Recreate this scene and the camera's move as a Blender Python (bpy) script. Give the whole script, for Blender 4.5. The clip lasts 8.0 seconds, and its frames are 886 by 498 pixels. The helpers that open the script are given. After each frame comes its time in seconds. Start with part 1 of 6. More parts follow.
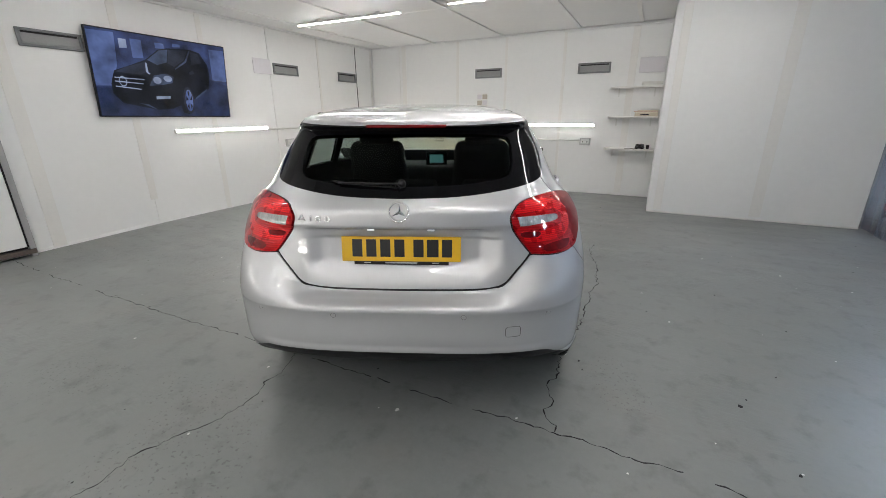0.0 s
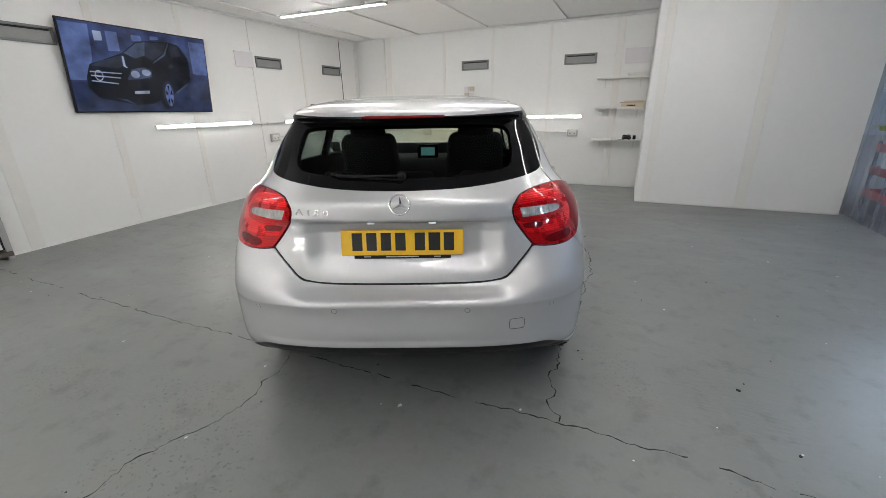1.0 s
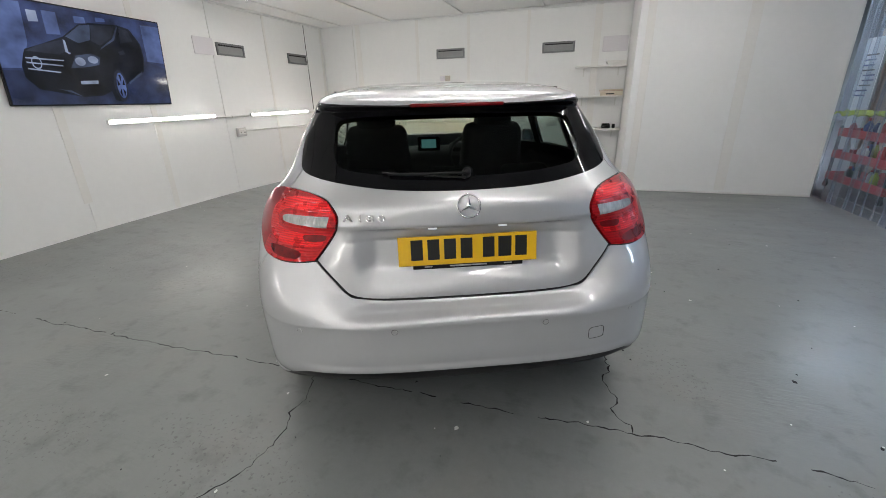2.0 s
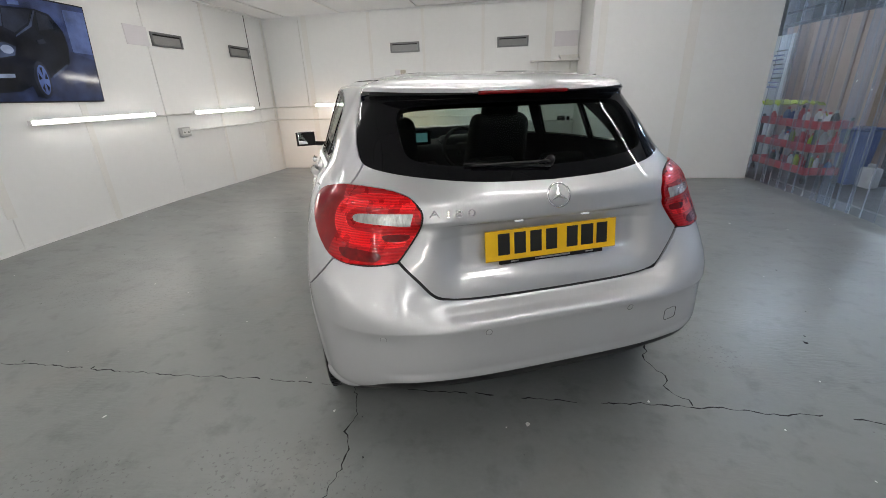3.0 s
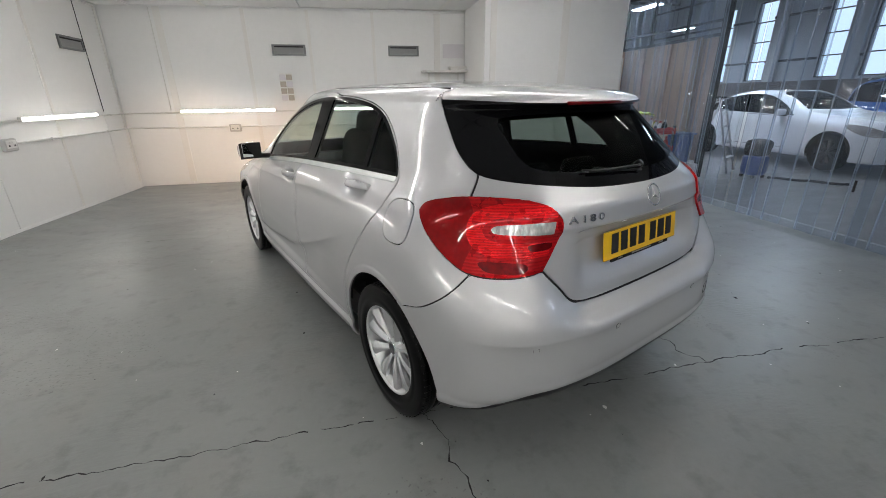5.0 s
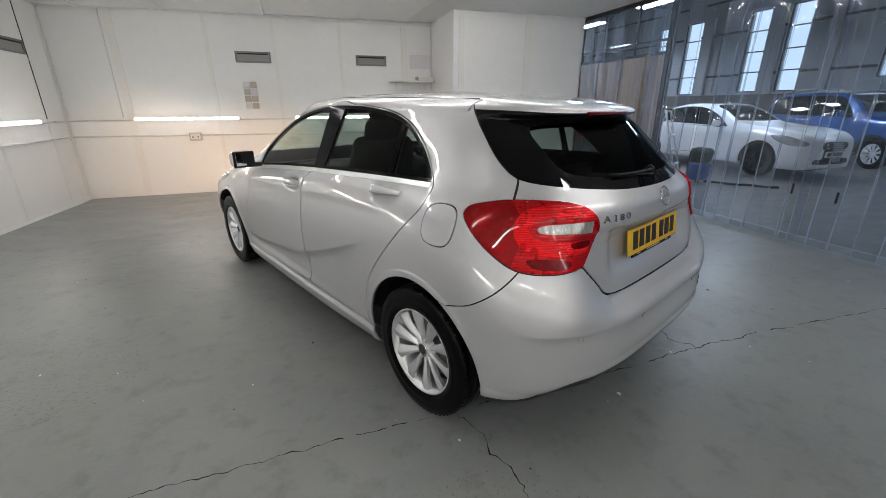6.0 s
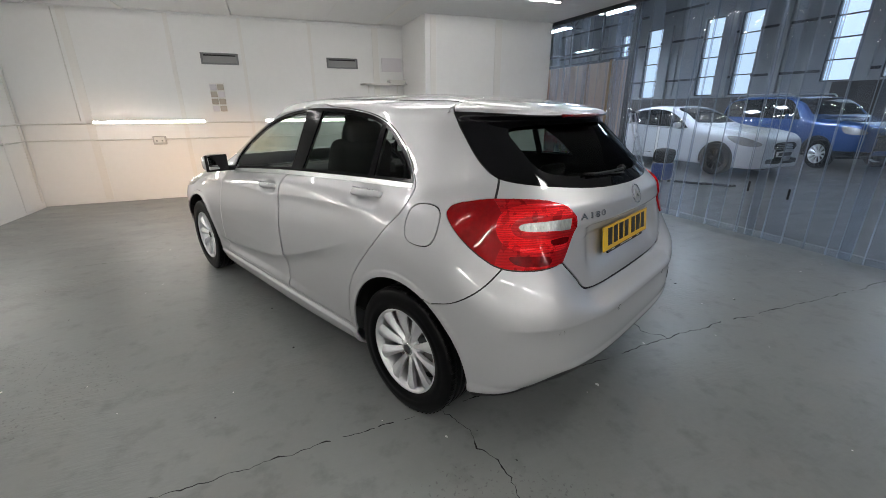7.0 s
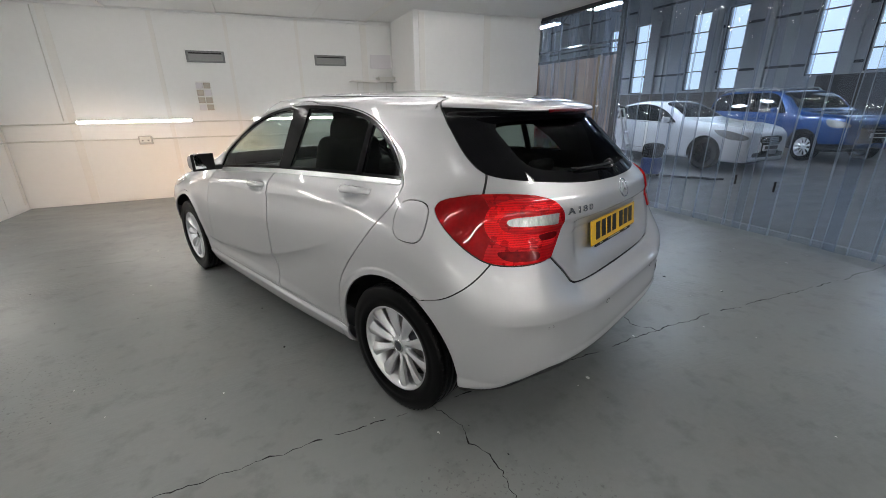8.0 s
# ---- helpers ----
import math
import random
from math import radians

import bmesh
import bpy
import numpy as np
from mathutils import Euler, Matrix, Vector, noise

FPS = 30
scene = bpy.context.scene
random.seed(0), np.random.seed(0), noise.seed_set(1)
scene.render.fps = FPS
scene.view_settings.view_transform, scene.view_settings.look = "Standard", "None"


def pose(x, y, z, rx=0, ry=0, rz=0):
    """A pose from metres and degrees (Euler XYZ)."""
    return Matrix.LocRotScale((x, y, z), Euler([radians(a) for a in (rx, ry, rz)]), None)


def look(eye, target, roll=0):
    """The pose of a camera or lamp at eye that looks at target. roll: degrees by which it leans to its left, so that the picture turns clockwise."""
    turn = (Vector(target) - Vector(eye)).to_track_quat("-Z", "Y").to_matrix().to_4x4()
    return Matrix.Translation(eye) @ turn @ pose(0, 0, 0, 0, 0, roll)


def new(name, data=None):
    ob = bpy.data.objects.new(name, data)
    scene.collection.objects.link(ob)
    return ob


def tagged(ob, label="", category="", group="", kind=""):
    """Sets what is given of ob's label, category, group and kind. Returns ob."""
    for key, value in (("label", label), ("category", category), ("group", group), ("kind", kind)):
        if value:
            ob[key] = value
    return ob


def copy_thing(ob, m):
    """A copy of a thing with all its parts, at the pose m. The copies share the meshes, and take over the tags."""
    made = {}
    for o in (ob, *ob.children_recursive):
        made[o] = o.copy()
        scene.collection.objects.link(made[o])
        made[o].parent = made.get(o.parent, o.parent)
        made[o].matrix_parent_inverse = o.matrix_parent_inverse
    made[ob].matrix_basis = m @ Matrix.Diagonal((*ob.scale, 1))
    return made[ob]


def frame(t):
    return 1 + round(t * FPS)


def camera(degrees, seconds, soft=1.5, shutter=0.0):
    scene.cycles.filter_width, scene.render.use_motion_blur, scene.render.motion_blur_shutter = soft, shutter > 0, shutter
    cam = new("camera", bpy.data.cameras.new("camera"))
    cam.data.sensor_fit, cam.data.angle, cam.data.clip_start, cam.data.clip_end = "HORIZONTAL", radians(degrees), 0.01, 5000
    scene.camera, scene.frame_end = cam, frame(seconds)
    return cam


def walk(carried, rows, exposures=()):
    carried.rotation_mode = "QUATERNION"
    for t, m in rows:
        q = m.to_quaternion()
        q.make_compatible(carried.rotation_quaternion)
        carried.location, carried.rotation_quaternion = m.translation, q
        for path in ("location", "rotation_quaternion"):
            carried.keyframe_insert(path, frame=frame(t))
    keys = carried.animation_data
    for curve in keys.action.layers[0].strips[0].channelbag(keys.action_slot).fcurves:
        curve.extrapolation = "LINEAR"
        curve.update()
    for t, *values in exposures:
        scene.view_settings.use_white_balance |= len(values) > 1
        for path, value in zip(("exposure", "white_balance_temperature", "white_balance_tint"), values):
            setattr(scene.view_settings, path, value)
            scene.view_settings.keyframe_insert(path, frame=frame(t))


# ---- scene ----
cam = camera(94.9, 8.0, soft=0.75)
PATH = [
    (0, (0.222, 0.245, 1.412), (-0.622, 1.945, 0.78), -0.4),
    (0.5, (0.201, 0.239, 1.411), (-0.621, 1.944, 0.765), -0.6),
    (1, (0.153, 0.238, 1.397), (-0.628, 1.957, 0.738), -1.0),
    (1.5, (-0.019, 0.285, 1.372), (-0.726, 2.031, 0.699), -1.4),
    (1.7, (-0.135, 0.303, 1.383), (-0.804, 2.058, 0.696), -1.4),
    (2.8, (-0.776, 0.226, 1.387), (-1.128, 2.059, 0.668), -2.0),
    (3, (-0.857, 0.237, 1.366), (-1.156, 2.078, 0.645), -2.0),
    (3.5, (-1.129, 0.275, 1.372), (-1.252, 2.136, 0.648), -2.2),
    (4, (-1.383, 0.255, 1.378), (-1.298, 2.121, 0.663), -1.6),
    (4.5, (-1.602, 0.231, 1.39), (-1.349, 2.086, 0.686), -0.8),
    (4.7, (-1.684, 0.259, 1.389), (-1.375, 2.104, 0.681), -0.8),
    (5.8, (-2.08, 0.335, 1.396), (-1.507, 2.128, 0.72), -0.1),
    (6, (-2.144, 0.318, 1.393), (-1.534, 2.102, 0.727), -0.1),
    (6.5, (-2.202, 0.296, 1.394), (-1.516, 2.056, 0.737), 0.0),
    (7, (-2.194, 0.302, 1.39), (-1.461, 2.044, 0.736), -0.1),
    (7.5, (-2.185, 0.299, 1.385), (-1.43, 2.03, 0.726), -0.3),
    (8, (-2.18, 0.295, 1.386), (-1.416, 2.019, 0.719), -0.6),
]
walk(cam, [(t, look(eye, target, roll)) for t, eye, target, roll in PATH],
     [(0, 0.05), (1.5, 0.03), (3.5, -0.06), (4.5, -0.12), (6.0, -0.2), (8.0, -0.2)])

# ---- world and exposure ----
world = bpy.data.worlds.new("sky")
scene.world = world
world.use_nodes = True
wn = world.node_tree.nodes
sky = wn.new("ShaderNodeTexSky")
sky.sky_type, sky.sun_disc = "NISHITA", False
sky.sun_elevation, sky.sun_rotation = radians(38), radians(120)
wn["Background"].inputs["Strength"].default_value = 0.14
world.node_tree.links.new(sky.outputs["Color"], wn["Background"].inputs["Color"])
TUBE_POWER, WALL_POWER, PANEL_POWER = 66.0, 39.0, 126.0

# ---- materials ----


def mat(name, color, rough=0.5, metal=0.0, var=0.12, scale=3.0, bump=0.0, fine=60.0, coat=0.0, tint=None, emit=0.0, spec=0.5, stretch=(1, 1, 1)):
    """A principled surface with two scales of variation in tone and gloss, and fine relief."""
    m = bpy.data.materials.new(name)
    m.use_nodes = True
    n, l = m.node_tree.nodes, m.node_tree.links
    p = n["Principled BSDF"]
    tc, mp = n.new("ShaderNodeTexCoord"), n.new("ShaderNodeMapping")
    mp.inputs["Scale"].default_value = stretch
    l.new(tc.outputs["Object"], mp.inputs["Vector"])
    n1, n2 = n.new("ShaderNodeTexNoise"), n.new("ShaderNodeTexNoise")
    n1.inputs["Scale"].default_value, n1.inputs["Detail"].default_value = scale, 4
    n2.inputs["Scale"].default_value, n2.inputs["Detail"].default_value = fine, 3
    l.new(mp.outputs["Vector"], n1.inputs["Vector"])
    l.new(mp.outputs["Vector"], n2.inputs["Vector"])
    add = n.new("ShaderNodeMath")
    add.operation = "ADD"
    l.new(n1.outputs["Fac"], add.inputs[0])
    l.new(n2.outputs["Fac"], add.inputs[1])
    half = n.new("ShaderNodeMath")
    half.operation, half.inputs[1].default_value = "MULTIPLY", 0.5
    l.new(add.outputs[0], half.inputs[0])
    ramp = n.new("ShaderNodeValToRGB")
    dark = tint or tuple(c * (1 - var) for c in color)
    ramp.color_ramp.elements[0].position, ramp.color_ramp.elements[0].color = 0.3, (*dark, 1)
    ramp.color_ramp.elements[1].position, ramp.color_ramp.elements[1].color = 0.7, (*color, 1)
    l.new(half.outputs[0], ramp.inputs["Fac"])
    l.new(ramp.outputs["Color"], p.inputs["Base Color"])
    rr = n.new("ShaderNodeMapRange")
    rr.inputs["To Min"].default_value, rr.inputs["To Max"].default_value = rough * 0.85, min(1, rough * 1.15)
    l.new(n1.outputs["Fac"], rr.inputs["Value"])
    l.new(rr.outputs["Result"], p.inputs["Roughness"])
    p.inputs["Metallic"].default_value = metal
    p.inputs["Specular IOR Level"].default_value = spec
    p.inputs["Coat Weight"].default_value, p.inputs["Coat Roughness"].default_value = coat, 0.02
    if bump:
        b = n.new("ShaderNodeBump")
        b.inputs["Strength"].default_value, b.inputs["Distance"].default_value = 1.0, bump
        l.new(n2.outputs["Fac"], b.inputs["Height"])
        l.new(b.outputs["Normal"], p.inputs["Normal"])
    if emit:
        p.inputs["Emission Color"].default_value, p.inputs["Emission Strength"].default_value = (*color, 1), emit
    return m


def clear(name, tint, gloss_rough=0.01, gloss=1.0, haze=0.0, ior=1.5):
    """A thin clear sheet: tinted see-through, with gloss that grows at grazing angles and an even share of haze."""
    m = bpy.data.materials.new(name)
    m.use_nodes = True
    n, l = m.node_tree.nodes, m.node_tree.links
    n.remove(n["Principled BSDF"])
    tr, gl, mx, lw = n.new("ShaderNodeBsdfTransparent"), n.new("ShaderNodeBsdfGlossy"), n.new("ShaderNodeMixShader"), n.new("ShaderNodeLayerWeight")
    tr.inputs["Color"].default_value = (*tint, 1)
    gl.inputs["Roughness"].default_value = gloss_rough
    lw.inputs["Blend"].default_value = 0.5
    f0 = ((ior - 1) / (ior + 1)) ** 2
    pw, k = n.new("ShaderNodeMath"), n.new("ShaderNodeMath")
    pw.operation, pw.inputs[1].default_value = "POWER", 5.0
    k.operation, k.inputs[1].default_value, k.inputs[2].default_value = "MULTIPLY_ADD", gloss * (1 - f0), gloss * f0
    l.new(lw.outputs["Facing"], pw.inputs[0])
    l.new(pw.outputs[0], k.inputs[0])
    l.new(k.outputs[0], mx.inputs["Fac"])
    base = tr
    if haze:
        df, m2 = n.new("ShaderNodeBsdfTranslucent"), n.new("ShaderNodeMixShader")
        df.inputs["Color"].default_value = (0.76, 0.83, 0.95, 1)
        m2.inputs["Fac"].default_value = haze
        l.new(tr.outputs[0], m2.inputs[1])
        l.new(df.outputs[0], m2.inputs[2])
        base = m2
    l.new(base.outputs[0], mx.inputs[1])
    l.new(gl.outputs[0], mx.inputs[2])
    l.new(mx.outputs[0], n["Material Output"].inputs["Surface"])
    return m


def floor_paint(name, color, dark, worn, stain):
    """Painted concrete: broad tonal patches, scuffs, brownish stains, chips, and patches of trowel ridges."""
    m = bpy.data.materials.new(name)
    m.use_nodes = True
    n, l = m.node_tree.nodes, m.node_tree.links
    p = n["Principled BSDF"]
    tc = n.new("ShaderNodeTexCoord")

    def noise_of(scale, detail, stretch=None, turn=0.0, rough=0.5):
        t = n.new("ShaderNodeTexNoise")
        t.inputs["Scale"].default_value, t.inputs["Detail"].default_value, t.inputs["Roughness"].default_value = scale, detail, rough
        src = tc.outputs["Object"]
        if stretch:
            mp = n.new("ShaderNodeMapping")
            mp.inputs["Rotation"].default_value, mp.inputs["Scale"].default_value = (0, 0, radians(turn)), stretch
            l.new(src, mp.inputs["Vector"])
            src = mp.outputs["Vector"]
        l.new(src, t.inputs["Vector"])
        return t.outputs[0]

    def span(src, lo, hi, a=0.0, b=1.0):
        r = n.new("ShaderNodeMapRange")
        for k, v in zip(("From Min", "From Max", "To Min", "To Max"), (lo, hi, a, b)):
            r.inputs[k].default_value = v
        l.new(src, r.inputs["Value"])
        return r.outputs["Result"]

    def blend(fac, under, over):
        x = n.new("ShaderNodeMix")
        x.data_type = "RGBA"
        l.new(fac, x.inputs[0])
        for k, v in ((6, under), (7, over)):
            if isinstance(v, tuple):
                x.inputs[k].default_value = (*v, 1)
            else:
                l.new(v, x.inputs[k])
        return x.outputs[2]

    def times(u, v):
        x = n.new("ShaderNodeMath")
        x.operation = "MULTIPLY"
        l.new(u, x.inputs[0])
        l.new(v, x.inputs[1])
        return x.outputs[0]

    def plus(u, v):
        x = n.new("ShaderNodeMath")
        l.new(u, x.inputs[0])
        l.new(v, x.inputs[1])
        return x.outputs[0]

    big, mid, scuff = noise_of(0.5, 4), noise_of(2.6, 5), noise_of(1.0, 5, (1.6, 5.0, 1.0), 58)
    where = noise_of(0.62, 2)
    c = blend(span(big, 0.35, 0.65), dark, color)
    c = blend(span(scuff, 0.5, 0.85, 0.0, 0.30), c, worn)
    c = blend(span(mid, 0.5, 0.75, 0.0, 0.30), c, stain)
    blot = noise_of(7.0, 5, rough=0.6)
    c = blend(span(blot, 0.53, 0.75, 0.0, 0.62), c, tuple(v * 0.62 for v in dark))
    c = blend(span(noise_of(26.0, 4, rough=0.7), 0.35, 0.75, 0.0, 0.22), c, worn)
    relief = None
    for turn, seedshift in ((-38, 0.0), (52, 17.0)):
        mask = noise_of(1.15, 3, (1.0, 1.0, 1.0), turn + seedshift)
        ridge = times(noise_of(1.0, 2, (15.0, 60.0, 1.0), turn, 0.6), span(mask, 0.50, 0.64, 0.0, 0.45))
        relief = ridge if relief is None else plus(relief, ridge)
    c = blend(span(relief, 0.18, 0.32, 0.0, 0.12), c, tuple(v * 0.65 for v in dark))
    chips = noise_of(55.0, 2, rough=0.5)
    c = blend(span(times(chips, span(where, 0.42, 0.60)), 0.60, 0.68, 0.0, 0.45), c, tuple(v * 0.4 for v in dark))
    l.new(c, p.inputs["Base Color"])
    l.new(span(scuff, 0.3, 0.7, 0.31, 0.42), p.inputs["Roughness"])
    half = n.new("ShaderNodeMath")
    half.operation, half.inputs[1].default_value = "MULTIPLY_ADD", 0.55
    l.new(mid, half.inputs[0])
    l.new(relief, half.inputs[2])
    b = n.new("ShaderNodeBump")
    b.inputs["Strength"].default_value, b.inputs["Distance"].default_value = 1.0, 0.005
    l.new(half.outputs[0], b.inputs["Height"])
    l.new(b.outputs["Normal"], p.inputs["Normal"])
    return m


def ribbed(name, color, dark, pitch, depth):
    """A moulded lamp lens over a faceted reflector: fine ribs and cells between a deep and a bright tone, under clear gloss."""
    m = mat(name, color, 0.28, 0.45, var=0.2, scale=20, coat=0.7, spec=0.1)
    n, l = m.node_tree.nodes, m.node_tree.links
    p = n["Principled BSDF"]
    tc = n.new("ShaderNodeTexCoord")
    w = n.new("ShaderNodeTexWave")
    w.bands_direction = "Z"
    w.inputs["Scale"].default_value, w.inputs["Distortion"].default_value, w.inputs["Detail"].default_value = pitch, 1.2, 1.0
    cells = n.new("ShaderNodeTexVoronoi")
    cells.inputs["Scale"].default_value = pitch * 3.2
    l.new(tc.outputs["Object"], w.inputs["Vector"])
    l.new(tc.outputs["Object"], cells.inputs["Vector"])
    x = n.new("ShaderNodeMath")
    x.operation, x.inputs[1].default_value = "MULTIPLY_ADD", 0.8
    l.new(cells.outputs["Distance"], x.inputs[0])
    l.new(w.outputs[1], x.inputs[2])
    # Rib highlights and dark hollows are put into the colour, following the relief.
    r = n.new("ShaderNodeValToRGB")
    r.color_ramp.elements[0].position, r.color_ramp.elements[0].color = 0.1, (*dark, 1)
    r.color_ramp.elements[1].position, r.color_ramp.elements[1].color = 1.0, (*color, 1)
    l.new(x.outputs[0], r.inputs["Fac"])
    l.new(r.outputs["Color"], p.inputs["Base Color"])
    b = n.new("ShaderNodeBump")
    b.inputs["Strength"].default_value, b.inputs["Distance"].default_value = 1.0, depth
    l.new(x.outputs[0], b.inputs["Height"])
    l.new(b.outputs["Normal"], p.inputs["Normal"])
    return m


WHITE = mat("white_board", (0.80, 0.805, 0.80), 0.38, var=0.035, scale=1.6, bump=0.0008, fine=14)
WHITE2 = mat("white_ceiling_board", (0.78, 0.785, 0.785), 0.5, var=0.05, scale=1.3, bump=0.0006, fine=18)
STRIP = mat("cream_batten_paint", (0.78, 0.772, 0.748), 0.4, var=0.05, scale=3, bump=0.0005, fine=30)
FLOOR = floor_paint("grey_floor_paint", (0.216, 0.227, 0.223), (0.160, 0.169, 0.167), (0.255, 0.265, 0.262), (0.225, 0.20, 0.18))
FLOOR2 = floor_paint("warehouse_concrete", (0.135, 0.125, 0.122), (0.105, 0.10, 0.098), (0.18, 0.17, 0.165), (0.13, 0.105, 0.09))
CRACK = mat("crack_dirt", (0.016, 0.016, 0.017), 0.9, var=0.5, scale=30)
GAP = mat("dark_gap", (0.012, 0.012, 0.013), 0.8, var=0.3)
TUBE = mat("tube_glow", (1.0, 0.968, 0.94), 0.4, var=0.02, emit=TUBE_POWER)
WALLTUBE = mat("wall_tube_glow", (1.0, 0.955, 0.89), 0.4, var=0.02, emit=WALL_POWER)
PANEL = mat("panel_glow", (0.74, 0.87, 1.0), 0.4, var=0.02, emit=PANEL_POWER)
PLATEGLOW = mat("plate_lamp_glow", (0.85, 0.9, 1.0), 0.4, var=0.02, emit=0.7)
TAN = mat("tan_card", (0.50, 0.45, 0.385), 0.6, var=0.15, scale=12)
BOXGREY = mat("grey_box_plastic", (0.50, 0.50, 0.49), 0.45, var=0.08, scale=9)
PLASTIC_W = mat("white_plastic", (0.72, 0.72, 0.70), 0.35, var=0.05)
VENT = mat("grey_vent_metal", (0.21, 0.22, 0.225), 0.45, 0.5, var=0.2, scale=8)
VENT_IN = mat("grey_vent_flap", (0.27, 0.275, 0.275), 0.5, 0.2, var=0.15, scale=6)
TRIMGREY = mat("pale_grey_edge_highlight", (0.42, 0.42, 0.41), 0.5, var=0.4, scale=5)
PIPE = mat("painted_conduit", (0.72, 0.72, 0.70), 0.4, var=0.1, scale=5)
BLACK = mat("black_plastic", (0.010, 0.010, 0.011), 0.42, var=0.3, scale=8, bump=0.0002, fine=300, spec=0.3)
BLACKGLOSS = mat("black_gloss", (0.004, 0.004, 0.005), 0.025, var=0.1, spec=0.2)
BLACKTRIM = mat("satin_black_trim", (0.004, 0.004, 0.005), 0.1, var=0.2, scale=10, spec=0.10)
DARKMETAL = mat("dark_steel", (0.06, 0.065, 0.075), 0.55, 0.4, var=0.3, scale=4)
ALU = mat("aluminium", (0.7, 0.71, 0.72), 0.32, 1.0, var=0.1, scale=9)
LETTER = mat("letter_chrome", (0.66, 0.665, 0.67), 0.2, 1.0, var=0.2, scale=60)
CHROME = mat("chrome", (0.85, 0.86, 0.87), 0.07, 1.0, var=0.03)
BELTCHROME = mat("satin_chrome", (0.85, 0.86, 0.87), 0.30, 0.9, var=0.05)
WOOD = mat("brown_wood", (0.36, 0.20, 0.07), 0.55, var=0.35, scale=3, bump=0.0006, fine=30, stretch=(6, 6, 0.6))
PLY = mat("faded_plywood", (0.56, 0.41, 0.33), 0.6, var=0.2, scale=2, bump=0.0005, fine=30, stretch=(4, 4, 0.5))
PAINT = mat("silver_metallic_paint", (0.60, 0.605, 0.62), 0.42, 0.62, var=0.02, scale=4, coat=1.0)
PAINT.node_tree.nodes["Principled BSDF"].inputs["Coat IOR"].default_value = 1.65
RED = ribbed("red_lamp_lens", (0.47, 0.003, 0.006), (0.28, 0.001, 0.003), 30.0, 0.0005)
REDDEEP = mat("deep_red_lamp_lens", (0.31, 0.002, 0.004), 0.30, 0.3, var=0.35, scale=9, coat=0.7, spec=0.04)
REDDARK = mat("dark_red_reflector", (0.22, 0.001, 0.003), 0.25, 0.3, var=0.6, scale=45, coat=0.6, spec=0.08)
REDBRIGHT = ribbed("bright_red_light_guide", (0.85, 0.006, 0.010), (0.46, 0.002, 0.005), 40.0, 0.0008)
CLEARLAMP = mat("clear_lamp_lens", (0.62, 0.60, 0.59), 0.16, 0.5, var=0.5, scale=40, bump=0.0015, fine=120, coat=1.0, stretch=(1, 1, 0.2))
YELLOW = mat("yellow_plate", (0.83, 0.49, 0.012), 0.35, var=0.06, scale=9, coat=0.6)
INK = mat("black_ink", (0.012, 0.012, 0.012), 0.4, var=0.1)
RUBBER = mat("tyre_rubber", (0.0035, 0.0035, 0.004), 0.33, var=0.4, scale=12, bump=0.0001, fine=120, spec=0.12)
ALLOY = mat("silver_alloy", (0.82, 0.83, 0.85), 0.34, 0.8, var=0.06, scale=9, coat=0.6)
DISC = mat("brake_disc_steel", (0.28, 0.27, 0.26), 0.4, 0.9, var=0.3, scale=20)
FABRIC = mat("black_seat_fabric", (0.004, 0.004, 0.0045), 0.9, var=0.3, scale=12, bump=0.0006, fine=350)
TRIM = mat("dark_grey_trim", (0.008, 0.008, 0.0085), 0.75, var=0.2, scale=8, bump=0.0003, fine=300)
GLASS = clear("tinted_car_glass", (0.74, 0.82, 0.78), gloss=0.9)
PRIV = clear("rear_tinted_glass", (0.56, 0.63, 0.60), gloss=0.6)
REARGLASS = clear("rear_screen_glass", (0.46, 0.53, 0.50), gloss=0.3)
SCREENGLASS = clear("windscreen_glass", (0.84, 0.92, 0.88), gloss=0.9)
PVC = clear("clear_pvc_strip", (0.87, 0.91, 0.975), 0.025, 1.0, haze=0.075, ior=1.5)
PVC2 = clear("cloudy_pvc_strip", (0.80, 0.85, 0.95), 0.05, 1.0, haze=0.16, ior=1.5)
PVCEDGE = clear("pvc_strip_edge", (0.75, 0.80, 0.90), 0.1, 1.0, haze=0.34, ior=1.5)

# ---- mesh helpers ----


def put(name, me, material, parent=None, label="", at=None):
    ob = new(name, me)
    if material and not me.materials:
        me.materials.append(material)
    if parent:
        ob.parent = parent
    if at:
        ob.matrix_basis = at
    if label:
        tagged(ob, label)
    return ob


def part(name, bm, material, parent=None, label="", smooth=False, at=None):
    """Links a bmesh as one mesh object."""
    me = bpy.data.meshes.new(name)
    if smooth:
        for f in bm.faces:
            f.smooth = True
    bm.to_mesh(me)
    bm.free()
    return put(name, me, material, parent, label, at)


def thing(name, label, category, at=None, group="", kind="", parent=None):
    ob = new(name)
    if at:
        ob.matrix_basis = at
    if parent:
        ob.parent = parent
    return tagged(ob, label, category, group, kind)


